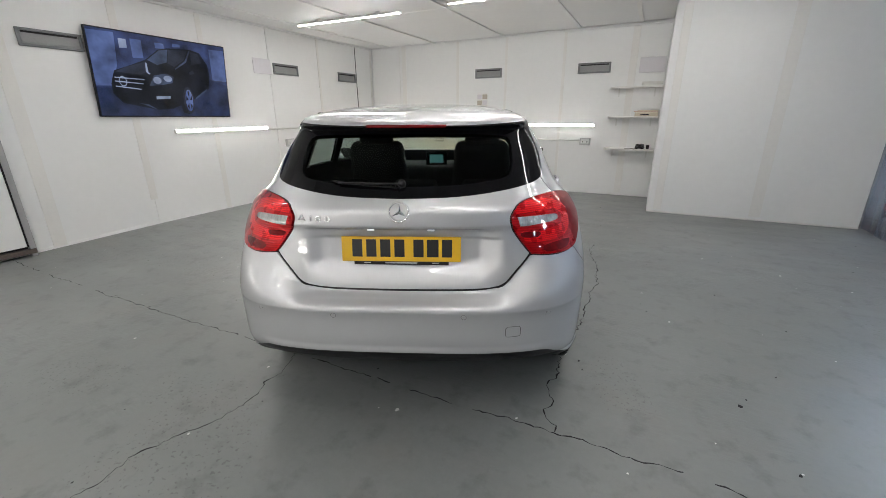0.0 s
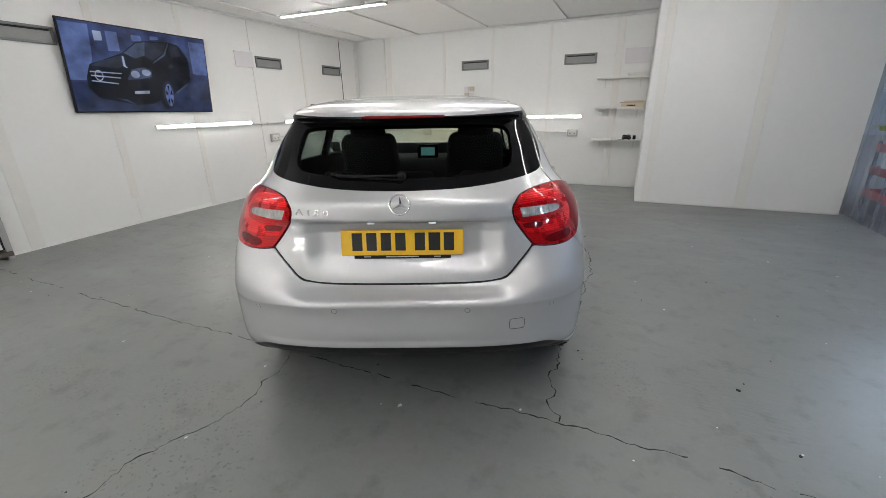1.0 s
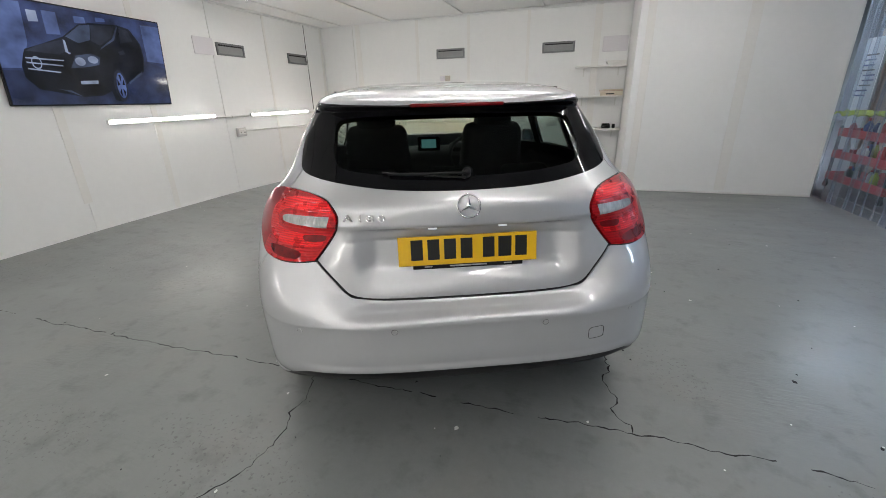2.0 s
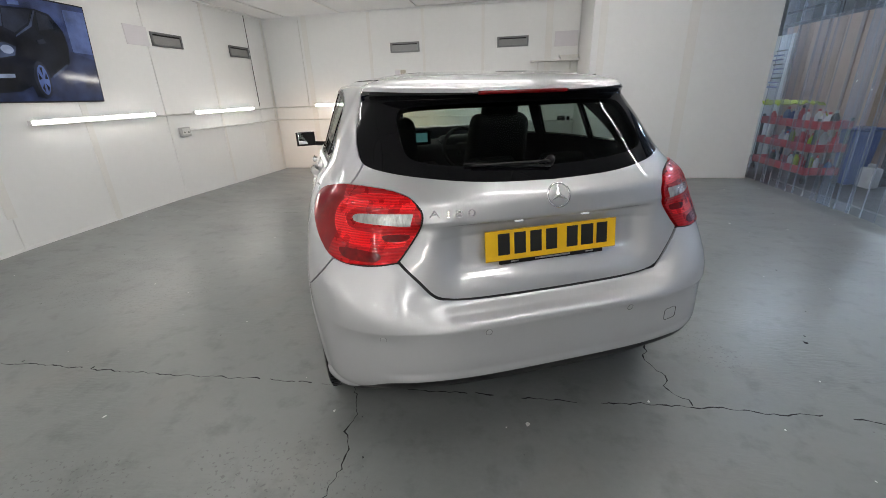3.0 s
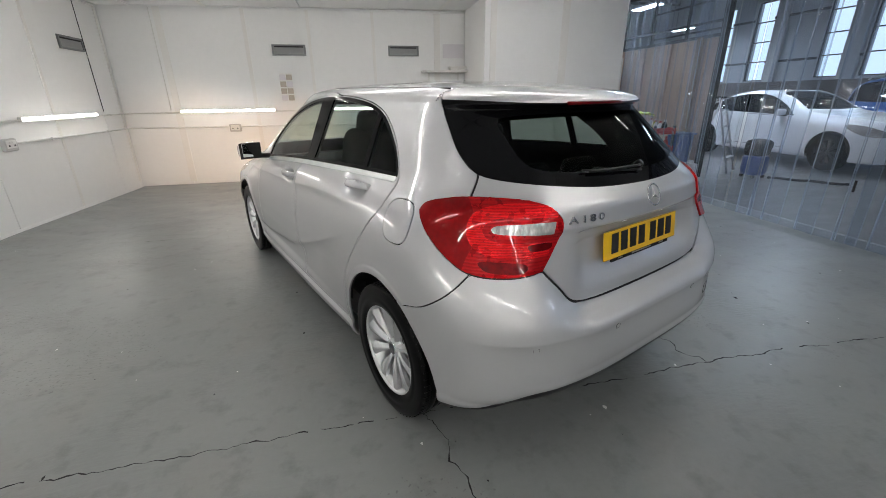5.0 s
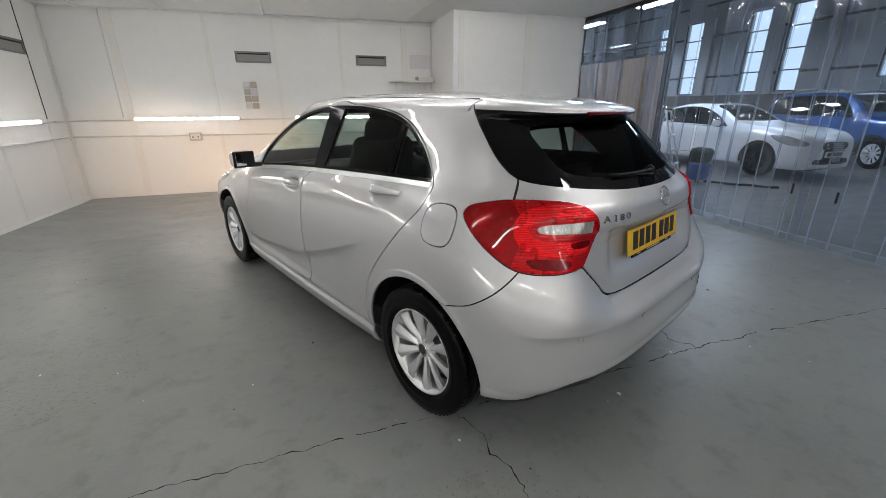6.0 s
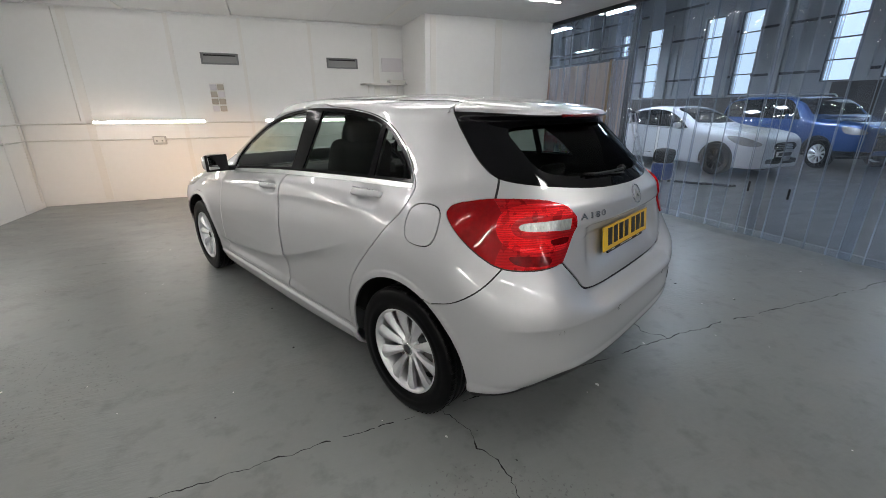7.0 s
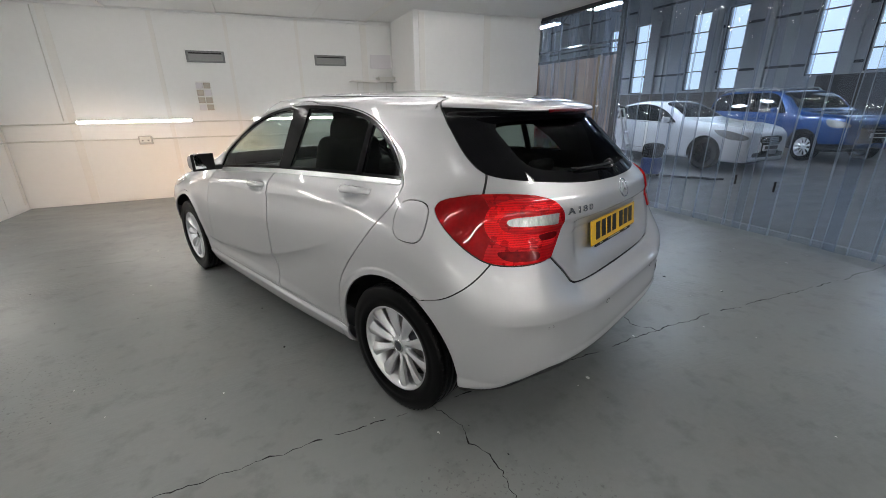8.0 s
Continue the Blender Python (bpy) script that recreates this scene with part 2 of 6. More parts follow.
def box(bm, cx, cy, cz, sx, sy, sz, bev=0.0, seg=2, m=None):
    """A box by centre and size, with bevelled edges, into bm."""
    r = bmesh.ops.create_cube(bm, size=1.0)
    vs = r["verts"]
    bmesh.ops.scale(bm, vec=(sx, sy, sz), verts=vs)
    if bev:
        es = list({e for v in vs for e in v.link_edges})
        r = bmesh.ops.bevel(bm, geom=es, offset=min(bev, 0.49 * min(sx, sy, sz)), segments=seg, profile=0.5, affect="EDGES")
        vs = r["verts"]
    bmesh.ops.transform(bm, matrix=(m or Matrix()) @ Matrix.Translation((cx, cy, cz)), verts=vs)
    return bm


def boxes(*args, bev=0.0):
    bm = bmesh.new()
    for a in args:
        box(bm, *a, bev=bev)
    return bm


def lathe(profile, n=48, axis="X", caps=True):
    """Turns (radius, along) points round an axis."""
    bm = bmesh.new()
    rings = []
    for r, h in profile:
        ring = []
        for i in range(n):
            a = 2 * math.pi * i / n
            c, s = r * math.cos(a), r * math.sin(a)
            ring.append(bm.verts.new({"X": (h, c, s), "Y": (c, h, s), "Z": (c, s, h)}[axis]))
        rings.append(ring)
    for a, b in zip(rings, rings[1:]):
        for i in range(n):
            bm.faces.new((a[i], a[(i + 1) % n], b[(i + 1) % n], b[i]))
    for ring, r in ((rings[0], profile[0][0]), (rings[-1], profile[-1][0])):
        if r > 1e-5 and caps:
            bm.faces.new(ring)
    bmesh.ops.recalc_face_normals(bm, faces=bm.faces)
    return bm


def tube(bm, pts, rad, n=8):
    """A round bar along points."""
    rings = []
    pts = [Vector(p) for p in pts]
    for i, p in enumerate(pts):
        d = (pts[min(i + 1, len(pts) - 1)] - pts[max(i - 1, 0)]).normalized()
        a = d.orthogonal().normalized() if i == 0 else (last - d * last.dot(d)).normalized()
        last = a
        b = d.cross(a)
        rings.append([bm.verts.new(p + rad * (math.cos(2 * math.pi * k / n) * a + math.sin(2 * math.pi * k / n) * b)) for k in range(n)])
    for r1, r2 in zip(rings, rings[1:]):
        for k in range(n):
            f = bm.faces.new((r1[k], r1[(k + 1) % n], r2[(k + 1) % n], r2[k]))
            f.smooth = True
    bm.faces.new(rings[0][::-1])
    bm.faces.new(rings[-1])
    return bm


def plate(pts, z0, z1, m=None):
    """A flat polygon (x, y) drawn out from z0 to z1."""
    bm = bmesh.new()
    lo, hi = [bm.verts.new((x, y, z0)) for x, y in pts], [bm.verts.new((x, y, z1)) for x, y in pts]
    n = len(pts)
    bm.faces.new(lo[::-1])
    bm.faces.new(hi)
    for i in range(n):
        bm.faces.new((lo[i], lo[(i + 1) % n], hi[(i + 1) % n], hi[i]))
    bmesh.ops.recalc_face_normals(bm, faces=bm.faces)
    if m:
        bmesh.ops.transform(bm, matrix=m, verts=bm.verts)
    return bm


def structure(name, bm, material, label, category="wall", at=None):
    return tagged(part(name, bm, material, at=at), label, category, kind="structure")

# ---- the room ----
XW, YN, YP, XP, XE, YS, XC = -5.36, 8.13, 6.95, 0.30, 2.70, -4.0, 2.74


def ceil_z(x):
    return 2.715 + 0.0115 * (x - XW)




def floor_z(x, y):
    """The painted floor lies level but for a slight rise towards the west wall."""
    rise = float(np.interp(y, [-4, 1.5, 3.4, 5.2, 7.9], [0.05, 0.055, 0.085, 0.08, 0.0]))
    return rise * max(0.0, min(1.0, (-4.55 - x) / 0.81)) ** 1.6


bm = bmesh.new()
fx = list(np.linspace(XW - 0.2, -4.5, 17)) + list(np.linspace(-4.0, 3.06, 14))
fy = list(np.linspace(YS - 0.3, YN + 0.3, 63))
tops = [[bm.verts.new((x, y, floor_z(x, y))) for y in fy] for x in fx]
for p, q in zip(tops, tops[1:]):
    for j in range(len(fy) - 1):
        bm.faces.new((p[j], q[j], q[j + 1], p[j + 1])).smooth = True
edge = bmesh.ops.extrude_edge_only(bm, edges=[e for e in bm.edges if e.is_boundary])["geom"]
for v in edge:
    if isinstance(v, bmesh.types.BMVert):
        v.co.z = -0.12
bmesh.ops.recalc_face_normals(bm, faces=bm.faces)
structure("floor", bm, FLOOR, "grey painted concrete workshop floor, scuffed and cracked", "floor")
structure("warehouse_floor", boxes((20.5, 6.0, -0.066, 34.88, 60, 0.12)), FLOOR2, "worn brownish concrete warehouse floor", "floor")


def board_wall(name, slab, label, runs):
    """A wall slab with its white boards and cover strips; runs: origin, right, list of joints, list of (place, z0, z1, width) strips."""
    wall = structure(name, boxes(slab), WHITE, label, "wall")
    for org, right, normal, joints, strips, top in runs:
        org, right, normal = Vector(org), Vector(right), Vector(normal)
        m = Matrix((right, (0, 0, 1), normal)).transposed().to_4x4()
        for a, b in zip(joints, joints[1:]):
            bm = bmesh.new()
            box(bm, (a + b) / 2, top / 2 + 0.005, -0.005, b - a - 0.008, top - 0.01, 0.011, 0.002, 1)
            bmesh.ops.transform(bm, matrix=Matrix.Translation(org) @ m, verts=bm.verts)
            part("panel", bm, WHITE, wall)
        for c, z0, z1, w in strips:
            bm = bmesh.new()
            box(bm, c, (z0 + z1) / 2, 0.004, w, z1 - z0, 0.007, 0.002, 1)
            bmesh.ops.transform(bm, matrix=Matrix.Translation(org) @ m, verts=bm.verts)
            part("cover_strip", bm, STRIP, wall)
    return wall


board_wall("wall_west", (XW - 0.11, (YS + YN) / 2, 1.5, 0.2, YN - YS + 0.4, 3.0), "white boarded workshop wall with cream cover strips",
           [((XW, 0, 0), (0, 1, 0), (1, 0, 0), [YS, -2.9, -1.9, -0.9, 0.1, 0.9, 2.17, 3.21, 4.23, 5.33, 6.46, 7.55, YN - 0.012],
             [(-2.9, 0.08, 2.7, 0.09), (-0.9, 0.08, 2.7, 0.09), (2.17, 0.08, 2.7, 0.12), (3.21, 0.40, 2.7, 0.085), (4.23, 0.08, 2.7, 0.075), (6.46, 0.08, 2.7, 0.05), (8.06, 0.08, 2.7, 0.06)], 2.70)])
board_wall("wall_north", ((XW + 3) / 2 - 0.1, YN + 0.11, 1.5, 3 - XW + 0.2, 0.2, 3.0), "white boarded end wall with cover strips",
           [((0, YN, 0), (1, 0, 0), (0, -1, 0), [XW, -4.56, -3.34, -2.36, -1.31, -0.2, XP],
             [(-4.56, 0.05, 2.72, 0.10), (-3.34, 0.05, 2.74, 0.06), (-2.36, 0.05, 2.75, 0.05), (-1.31, 0.05, 2.76, 0.05), (-0.2, 0.05, 2.77, 0.11)], 2.72)])
board_wall("wall_partition", ((XP + XE) / 2 + 0.006, (YP + YN) / 2 + 0.006, 1.5, XE - XP - 0.012, YN - YP - 0.012, 3.0), "plain white boarded partition standing out from the end wall",
           [((0, YP, 0), (1, 0, 0), (0, -1, 0), [XP, 0.42, 1.62, XE], [(0.44, 0.05, 2.75, 0.10), (1.62, 0.05, 2.77, 0.13)], 2.77),
            ((XP, 0, 0), (0, -1, 0), (-1, 0, 0), [-YN + 0.012, -YP], [], 2.75),
            ((XE, 0, 0), (0, 1, 0), (1, 0, 0), [YP, YN], [], 2.75)])
board_wall("wall_south", ((XW + 3) / 2, YS - 0.11, 1.5, 3 - XW, 0.2, 3.0), "white boarded wall",
           [((0, YS, 0), (-1, 0, 0), (0, 1, 0), [-2.7, -1.5, -0.4, 0.7, 1.8, 2.9, 4.0, -XW - 0.012], [(0.7, 0.05, 2.7, 0.09), (2.9, 0.05, 2.7, 0.09)], 2.72)])

# Ceiling boards with open joints, over a dark backing, on a slight fall to the west.
bm = bmesh.new()
xs = [XW, -4.90, -3.86, -2.45, -1.06, -0.15, 0.95, 1.9, XC + 0.1]
ys = [YS, -2.4, -0.4, 1.6, 3.6, 5.75, YN]
for a, b in zip(xs, xs[1:]):
    for c, d in zip(ys, ys[1:]):
        z = ceil_z((a + b) / 2)
        box(bm, (a + b) / 2, (c + d) / 2, z + 0.01 + 0.003 * math.sin(a * 7 + c * 3), b - a - 0.007, d - c - 0.007, 0.02, 0.003, 1)
box(bm, (XW + XC) / 2, (YS + YN) / 2, 2.90, XC - XW + 0.5, YN - YS + 0.5, 0.05)
structure("ceiling", bm, WHITE2, "white painted ceiling boards with open joints", "ceiling")
for x, y0, y1 in ((-0.15, 5.8, 8.12), (-3.86, 5.8, 8.12)):
    structure("trim", boxes((x, (y0 + y1) / 2, ceil_z(x) - 0.006, 0.06, y1 - y0, 0.008)), STRIP, "cream cover strip on the ceiling", "trim")
structure("trim", boxes((XW + 0.015, (YS + YN) / 2, 2.70, 0.03, YN - YS, 0.03), bev=0.008), WHITE2, "white ceiling edge trim", "trim")
structure("trim", boxes(((XW + XP) / 2, YN - 0.015, 2.735, XP - XW, 0.026, 0.035), bev=0.008), WHITE2, "white ceiling edge trim", "trim")
bm = bmesh.new()
rows = [[bm.verts.new((XW + dx, y, floor_z(XW, y) + dz)) for dx, dz in ((0.0, 0.03), (0.006, 0.027), (0.009, -0.01), (0.0, -0.01))] for y in np.linspace(YS + 0.01, YN - 0.01, 40)]
for p, q in zip(rows, rows[1:]):
    for j in range(3):
        bm.faces.new((p[j], p[j + 1], q[j + 1], q[j]))
bmesh.ops.recalc_face_normals(bm, faces=bm.faces)
structure("baseboard", bm, WHITE, "low white painted skirting along the wall", "baseboard")
structure("baseboard", boxes(((XP + XE) / 2, YP - 0.008, 0.012, XE - XP, 0.014, 0.02), bev=0.004), STRIP, "thin dirty skirting bead", "baseboard")
structure("trim", boxes((XC, (YS + YP) / 2, 2.775, 0.06, YP - YS, 0.05)), DARKMETAL, "dark curtain rail under the ceiling", "trim")


# ---- cracks and joints in the floor ----
def crack(name, pts, width, label, seed, rough=0.02, gaps=0.0, step=0.018):
    """A broken, uneven dark line that follows points on the floor."""
    rnd = random.Random(seed)
    bm = bmesh.new()
    pts = [Vector((*p, 0)) for p in pts]
    last, off, on, w = None, 0.0, True, width
    for a, b in zip(pts, pts[1:]):
        n = max(1, int((b - a).length / step))
        side = (b - a).normalized().cross(Vector((0, 0, 1)))
        for i in range(n):
            off = 0.8 * off + rnd.uniform(-rough, rough) * 0.5
            w = max(0.0012, 0.45 * w + 0.55 * width * rnd.choice((0.25, 0.4, 0.7, 1.0, 2.1)))
            if rnd.random() < 0.25:
                on = rnd.random() > gaps
            c = a.lerp(b, i / n) + side * off
            up = Vector((0, 0, 0.0018 + floor_z(c.x, c.y)))
            pair = (bm.verts.new(c + side * w / 2 + up), bm.verts.new(c - side * w / 2 + up))
            if last and on:
                bm.faces.new((last[0], last[1], pair[1], pair[0]))
            last = pair
    bmesh.ops.delete(bm, geom=[v for v in bm.verts if not v.link_faces], context="VERTS")
    bmesh.ops.recalc_face_normals(bm, faces=bm.faces)
    return structure(name, bm, CRACK, label, "crack")


crack("floor_joint", [(-5.34, 1.76), (-4.3, 1.785), (-2.8, 1.775), (-2.3, 1.80), (-1.4, 1.81), (-0.4, 1.82), (0.0, 1.835), (0.6, 1.835), (1.2, 1.80), (2.15, 1.77), (3.0, 1.75)], 0.0052, "chipped dark joint across the painted floor", 4, 0.014, 0.18)
crack("floor_crack", [(0.0, 1.84), (-0.04, 1.9), (-0.06, 2.07), (-0.1, 2.13), (-0.08, 2.31), (-0.1, 2.46), (-0.05, 3.18), (-0.05, 3.52), (-0.04, 3.93), (-0.06, 4.24), (-0.17, 4.46), (-0.21, 4.92)], 0.006, "jagged dark crack in the floor", 5, 0.03)
crack("floor_crack", [(-1.58, 1.80), (-1.52, 1.68), (-1.50, 1.52), (-1.47, 1.37), (-1.48, 1.22), (-1.55, 1.1), (-1.57, 1.0), (-1.6, 0.9), (-1.62, 0.7), (-1.63, 0.3)], 0.005, "jagged dark crack in the floor", 6, 0.025)
crack("floor_crack", [(-4.0, 4.87), (-3.6, 4.86), (-3.0, 4.83), (-2.6, 4.84)], 0.003, "faint hairline crack in the floor", 7, 0.01, 0.4)
# Chips and specks of dirt, too small to count.
for seed, material, label in ((1, CRACK, "dark chips and specks of dirt on the floor"), (2, PIPE, "pale paint flecks on the floor")):
    rnd = random.Random(seed)
    bm = bmesh.new()
    for i in range(130):
        cx, cy, r = rnd.uniform(-5.2, 2.9), rnd.uniform(-1.0, 8.0), rnd.uniform(0.002, 0.007) * (1.6 if rnd.random() < 0.1 else 1)
        k, turn = rnd.randint(5, 7), rnd.uniform(0, 6)
        bm.faces.new([bm.verts.new((cx + r * rnd.uniform(0.5, 1.4) * math.cos(turn + 6.283 * j / k), cy + r * rnd.uniform(0.5, 2.0) * math.sin(turn + 6.283 * j / k), 0.0016 + floor_z(cx, cy))) for j in range(k)])
    bmesh.ops.recalc_face_normals(bm, faces=bm.faces)
    tagged(part("floor_specks", bm, material), label, "dirt", kind="stuff")
# The soft highlight along the floor edge is put into this strip's pale colour.
structure("trim", boxes((3.06, (YS + YP) / 2, 0.001, 0.035, YP - YS, 0.006)), TRIMGREY, "pale edge strip where the painted floor ends, with a patchy highlight put into its colour", "trim")

# ---- lights of the room ----


def batten_light(length, label, group, light):
    """A slim batten: white channel, end caps and a glowing tube, lying along x, light to -z."""
    ob = thing("batten_light", label, "tube light", group=group)
    part("channel", boxes((0, 0, 0.018, length, 0.046, 0.030), (-length * 0.3, 0, 0.043, 0.06, 0.03, 0.024), (length * 0.3, 0, 0.043, 0.06, 0.03, 0.024), bev=0.004), PLASTIC_W, ob)
    for s in (-1, 1):
        part("end_cap", boxes((s * (length / 2 + 0.008), 0, 0.012, 0.016, 0.050, 0.044), bev=0.006), PLASTIC_W, ob)
    bow = [(0.019 * math.cos(t), -0.011 * math.sin(t)) for t in np.linspace(0, math.pi, 9)]
    part("diffuser", plate(bow, -length / 2, length / 2, Matrix(((0, 0, 1, 0), (1, 0, 0, 0), (0, 1, 0, 0.003), (0, 0, 0, 1)))), light, ob)
    return ob


ceil_tube = batten_light(1.78, "lit white tube light under the ceiling", "ceiling tube lights", TUBE)
first = True
# Unseen tubes added to brighten the car's tail: row y=-3.1, x=1.1 below y=0.
for y in (5.45, 3.32, 1.15, -1.0, -3.1):
    for x in ((-3.86, -1.37, 0.79) if y > 5 else (-3.86, -1.37, 1.1) if y > 3 else (-3.6, 0.45) if y > 0 else (-3.6, -1.2, 1.1)):
        m = pose(x, y, ceil_z(x) - 0.055)
        if first:
            ceil_tube.matrix_basis, first = m, False
        else:
            copy_thing(ceil_tube, m)
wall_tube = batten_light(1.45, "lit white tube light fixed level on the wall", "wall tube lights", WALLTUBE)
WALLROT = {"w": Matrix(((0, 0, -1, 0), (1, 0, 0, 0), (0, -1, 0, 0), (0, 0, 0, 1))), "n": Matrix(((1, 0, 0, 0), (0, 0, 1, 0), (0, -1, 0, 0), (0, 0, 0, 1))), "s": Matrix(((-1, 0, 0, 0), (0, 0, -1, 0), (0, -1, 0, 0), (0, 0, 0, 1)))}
wall_tube.matrix_basis = Matrix.Translation((XW + 0.055, 4.36, 1.215)) @ WALLROT["w"]
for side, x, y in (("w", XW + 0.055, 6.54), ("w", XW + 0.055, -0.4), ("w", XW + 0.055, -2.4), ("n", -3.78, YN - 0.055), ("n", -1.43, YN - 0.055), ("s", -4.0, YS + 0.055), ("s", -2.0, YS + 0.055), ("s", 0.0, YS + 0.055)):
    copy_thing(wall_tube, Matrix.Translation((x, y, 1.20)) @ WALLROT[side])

# ---- the silver hatchback ----
CAR = pose(-0.932, 2.236, 0, 0, 0, 23.3)
car = thing("car", "clean silver metallic five-door hatchback parked on the painted floor", "car", CAR)


def curve(keys, vals):
    """A smooth curve through keys that does not overshoot."""
    k, v = np.array(keys, float), np.array(vals, float)
    h, d = np.diff(k), np.diff(v) / np.diff(k)
    m = np.zeros(len(k))
    both = d[:-1] * d[1:]
    m[1:-1] = np.where(both > 0, 2 * both / np.where(d[:-1] + d[1:] == 0, 1, d[:-1] + d[1:]), 0)
    m[0], m[-1] = d[0], d[-1]

    def f(t):
        t = np.clip(np.asarray(t, float), k[0], k[-1])
        i = np.clip(np.searchsorted(k, t, "right") - 1, 0, len(k) - 2)
        s = (t - k[i]) / h[i]
        return (2 * s**3 - 3 * s**2 + 1) * v[i] + (s**3 - 2 * s**2 + s) * h[i] * m[i] + (-2 * s**3 + 3 * s**2) * v[i + 1] + (s**3 - s**2) * h[i] * m[i + 1]

    return f


def steps(t, a, b):
    s = np.clip((t - a) / (b - a), 0, 1)
    return s * s * (3 - 2 * s)


# Twenty level lines girdle the body from the underside to the spine of the roof.
LV = np.arange(20)
REAR_Y = curve(LV, [-0.57, -0.680, -0.735, -0.752, -0.745, -0.695, -0.655, -0.648, -0.640, -0.645, -0.642, -0.598, -0.50, -0.405, -0.300, -0.345, -0.325, -0.05, 0.25, 0.55])
REAR_Z = curve(LV, [0.29, 0.345, 0.412, 0.50, 0.622, 0.652, 0.678, 0.75, 0.86, 0.952, 1.02, 1.075, 1.17, 1.255, 1.340, 1.354, 1.382, 1.430, 1.458, 1.473])
FRONT_Y = curve(LV, [3.30, 3.45, 3.52, 3.55, 3.55, 3.545, 3.535, 3.52, 3.50, 3.46, 3.38, 2.50, 2.20, 1.94, 1.66, 1.60, 1.53, 1.32, 1.10, 0.90])
FRONT_Z = curve(LV, [0.20, 0.22, 0.30, 0.38, 0.48, 0.54, 0.60, 0.65, 0.70, 0.74, 0.775, 0.985, 1.12, 1.23, 1.345, 1.366, 1.392, 1.432, 1.460, 1.473])
YC_R = curve(LV, [0.0] * 14 + [0.0, 0.02, 0.05, 0.25, 0.42, 0.60])
YC_F = curve(LV, [2.85] * 10 + [2.80, 2.02, 1.80, 1.58, 1.32, 1.26, 1.20, 1.05, 0.95, 0.85])
W_A = curve(LV, [0.72, 0.82, 0.862, 0.882, 0.892, 0.893, 0.892, 0.887, 0.876, 0.852, 0.815, 0.752, 0.717, 0.674, 0.622, 0.602, 0.572, 0.45, 0.25, 0.0])
W_B = curve(LV, [0.74, 0.83, 0.862, 0.878, 0.890, 0.890, 0.888, 0.885, 0.877, 0.863, 0.845, 0.80, 0.758, 0.717, 0.678, 0.66, 0.63, 0.49, 0.26, 0.0])
W_C = curve(LV, [0.74, 0.83, 0.862, 0.878, 0.890, 0.890, 0.888, 0.884, 0.876, 0.862, 0.842, 0.785, 0.73, 0.68, 0.63, 0.60, 0.57, 0.45, 0.25, 0.0])
W_D = curve(LV, [0.70, 0.79, 0.84, 0.866, 0.884, 0.884, 0.88, 0.87, 0.85, 0.82, 0.77, 0.66, 0.66, 0.64, 0.60, 0.60, 0.57, 0.45, 0.25, 0.0])
Z_A = curve(LV, [0.20, 0.215, 0.285, 0.42, 0.58, 0.645, 0.70, 0.77, 0.862, 0.95, 1.02, 1.087, 1.16, 1.25, 1.335, 1.370, 1.402, 1.440, 1.463, 1.473])
Z_B = curve(LV, [0.17, 0.185, 0.26, 0.38, 0.54, 0.62, 0.68, 0.745, 0.825, 0.91, 0.98, 1.04, 1.14, 1.25, 1.347, 1.388, 1.418, 1.450, 1.467, 1.474])
Z_C = curve(LV, [0.20, 0.20, 0.28, 0.40, 0.53, 0.58, 0.63, 0.68, 0.73, 0.77, 0.81, 0.955, 1.09, 1.21, 1.325, 1.366, 1.398, 1.438, 1.462, 1.473])
P_R = curve(LV, [2.9, 3.1, 3.6, 3.85, 3.95, 4.2, 4.3, 3.9, 3.3, 2.85, 2.65, 2.45, 2.4, 2.4, 2.45, 2.6, 2.6, 2.5, 2.3, 2.0])
NR, NS, NF, NV = 72, 160, 40, 300


def body_grid():
    """The left half of the body as a grid (level, along) of places, with the level and the share of the front arc."""
    rows, extra = [], []
    for v in np.linspace(0, 19, NV):
        wa, wb, wc, wd = (float(f(v)) for f in (W_A, W_B, W_C, W_D))
        yr, yf, cr, cf = (float(f(v)) for f in (REAR_Y, FRONT_Y, YC_R, YC_F))
        wide = curve([0, 0.9, 2.0, 2.9], [wa, wb, wc, wd])
        high = curve([0, 1.1, 2.7], [float(Z_A(v)), float(Z_B(v)), float(Z_C(v))])
        p = float(P_R(v))
        th = np.linspace(0, math.pi / 2, 500)

        def arc(w, yend, yc, p, n, zc, ze, k):
            x, s = w * np.sin(th) ** (2 / p), 1 - np.clip(np.cos(th), 0, 1) ** (2 / p)
            y = yend + (yc - yend) * s
            q = np.concatenate([[0], np.cumsum(np.hypot(np.diff(x), np.diff(y)))])
            u = np.linspace(0, q[-1], n) if q[-1] > 0 else np.zeros(n)
            x, y = np.interp(u, q, x), np.interp(u, q, y)
            z = zc + (ze - zc) * (x / w if w > 1e-6 else x * 0) ** k
            return np.stack([-x, y, z], 1)

        a = arc(float(wide(cr)), yr, cr, p, NR, float(REAR_Z(v)), float(high(cr)), 5 if v < 4 else 3)
        y = np.linspace(cr, cf, NS + 2)[1:-1]
        b = np.stack([-wide(y), y, high(y)], 1)
        c = arc(float(wide(cf)), yf, cf, 2.7, NF, float(FRONT_Z(v)), float(high(cf)), 2.4)[::-1]
        rows.append(np.concatenate([a, b, c]))
        e = np.zeros((NR + NS + NF, 2))
        e[:, 0] = v
        e[NR + NS:, 1] = np.linspace(0, 1, NF)
        extra.append(e)
    return np.array(rows), np.array(extra)


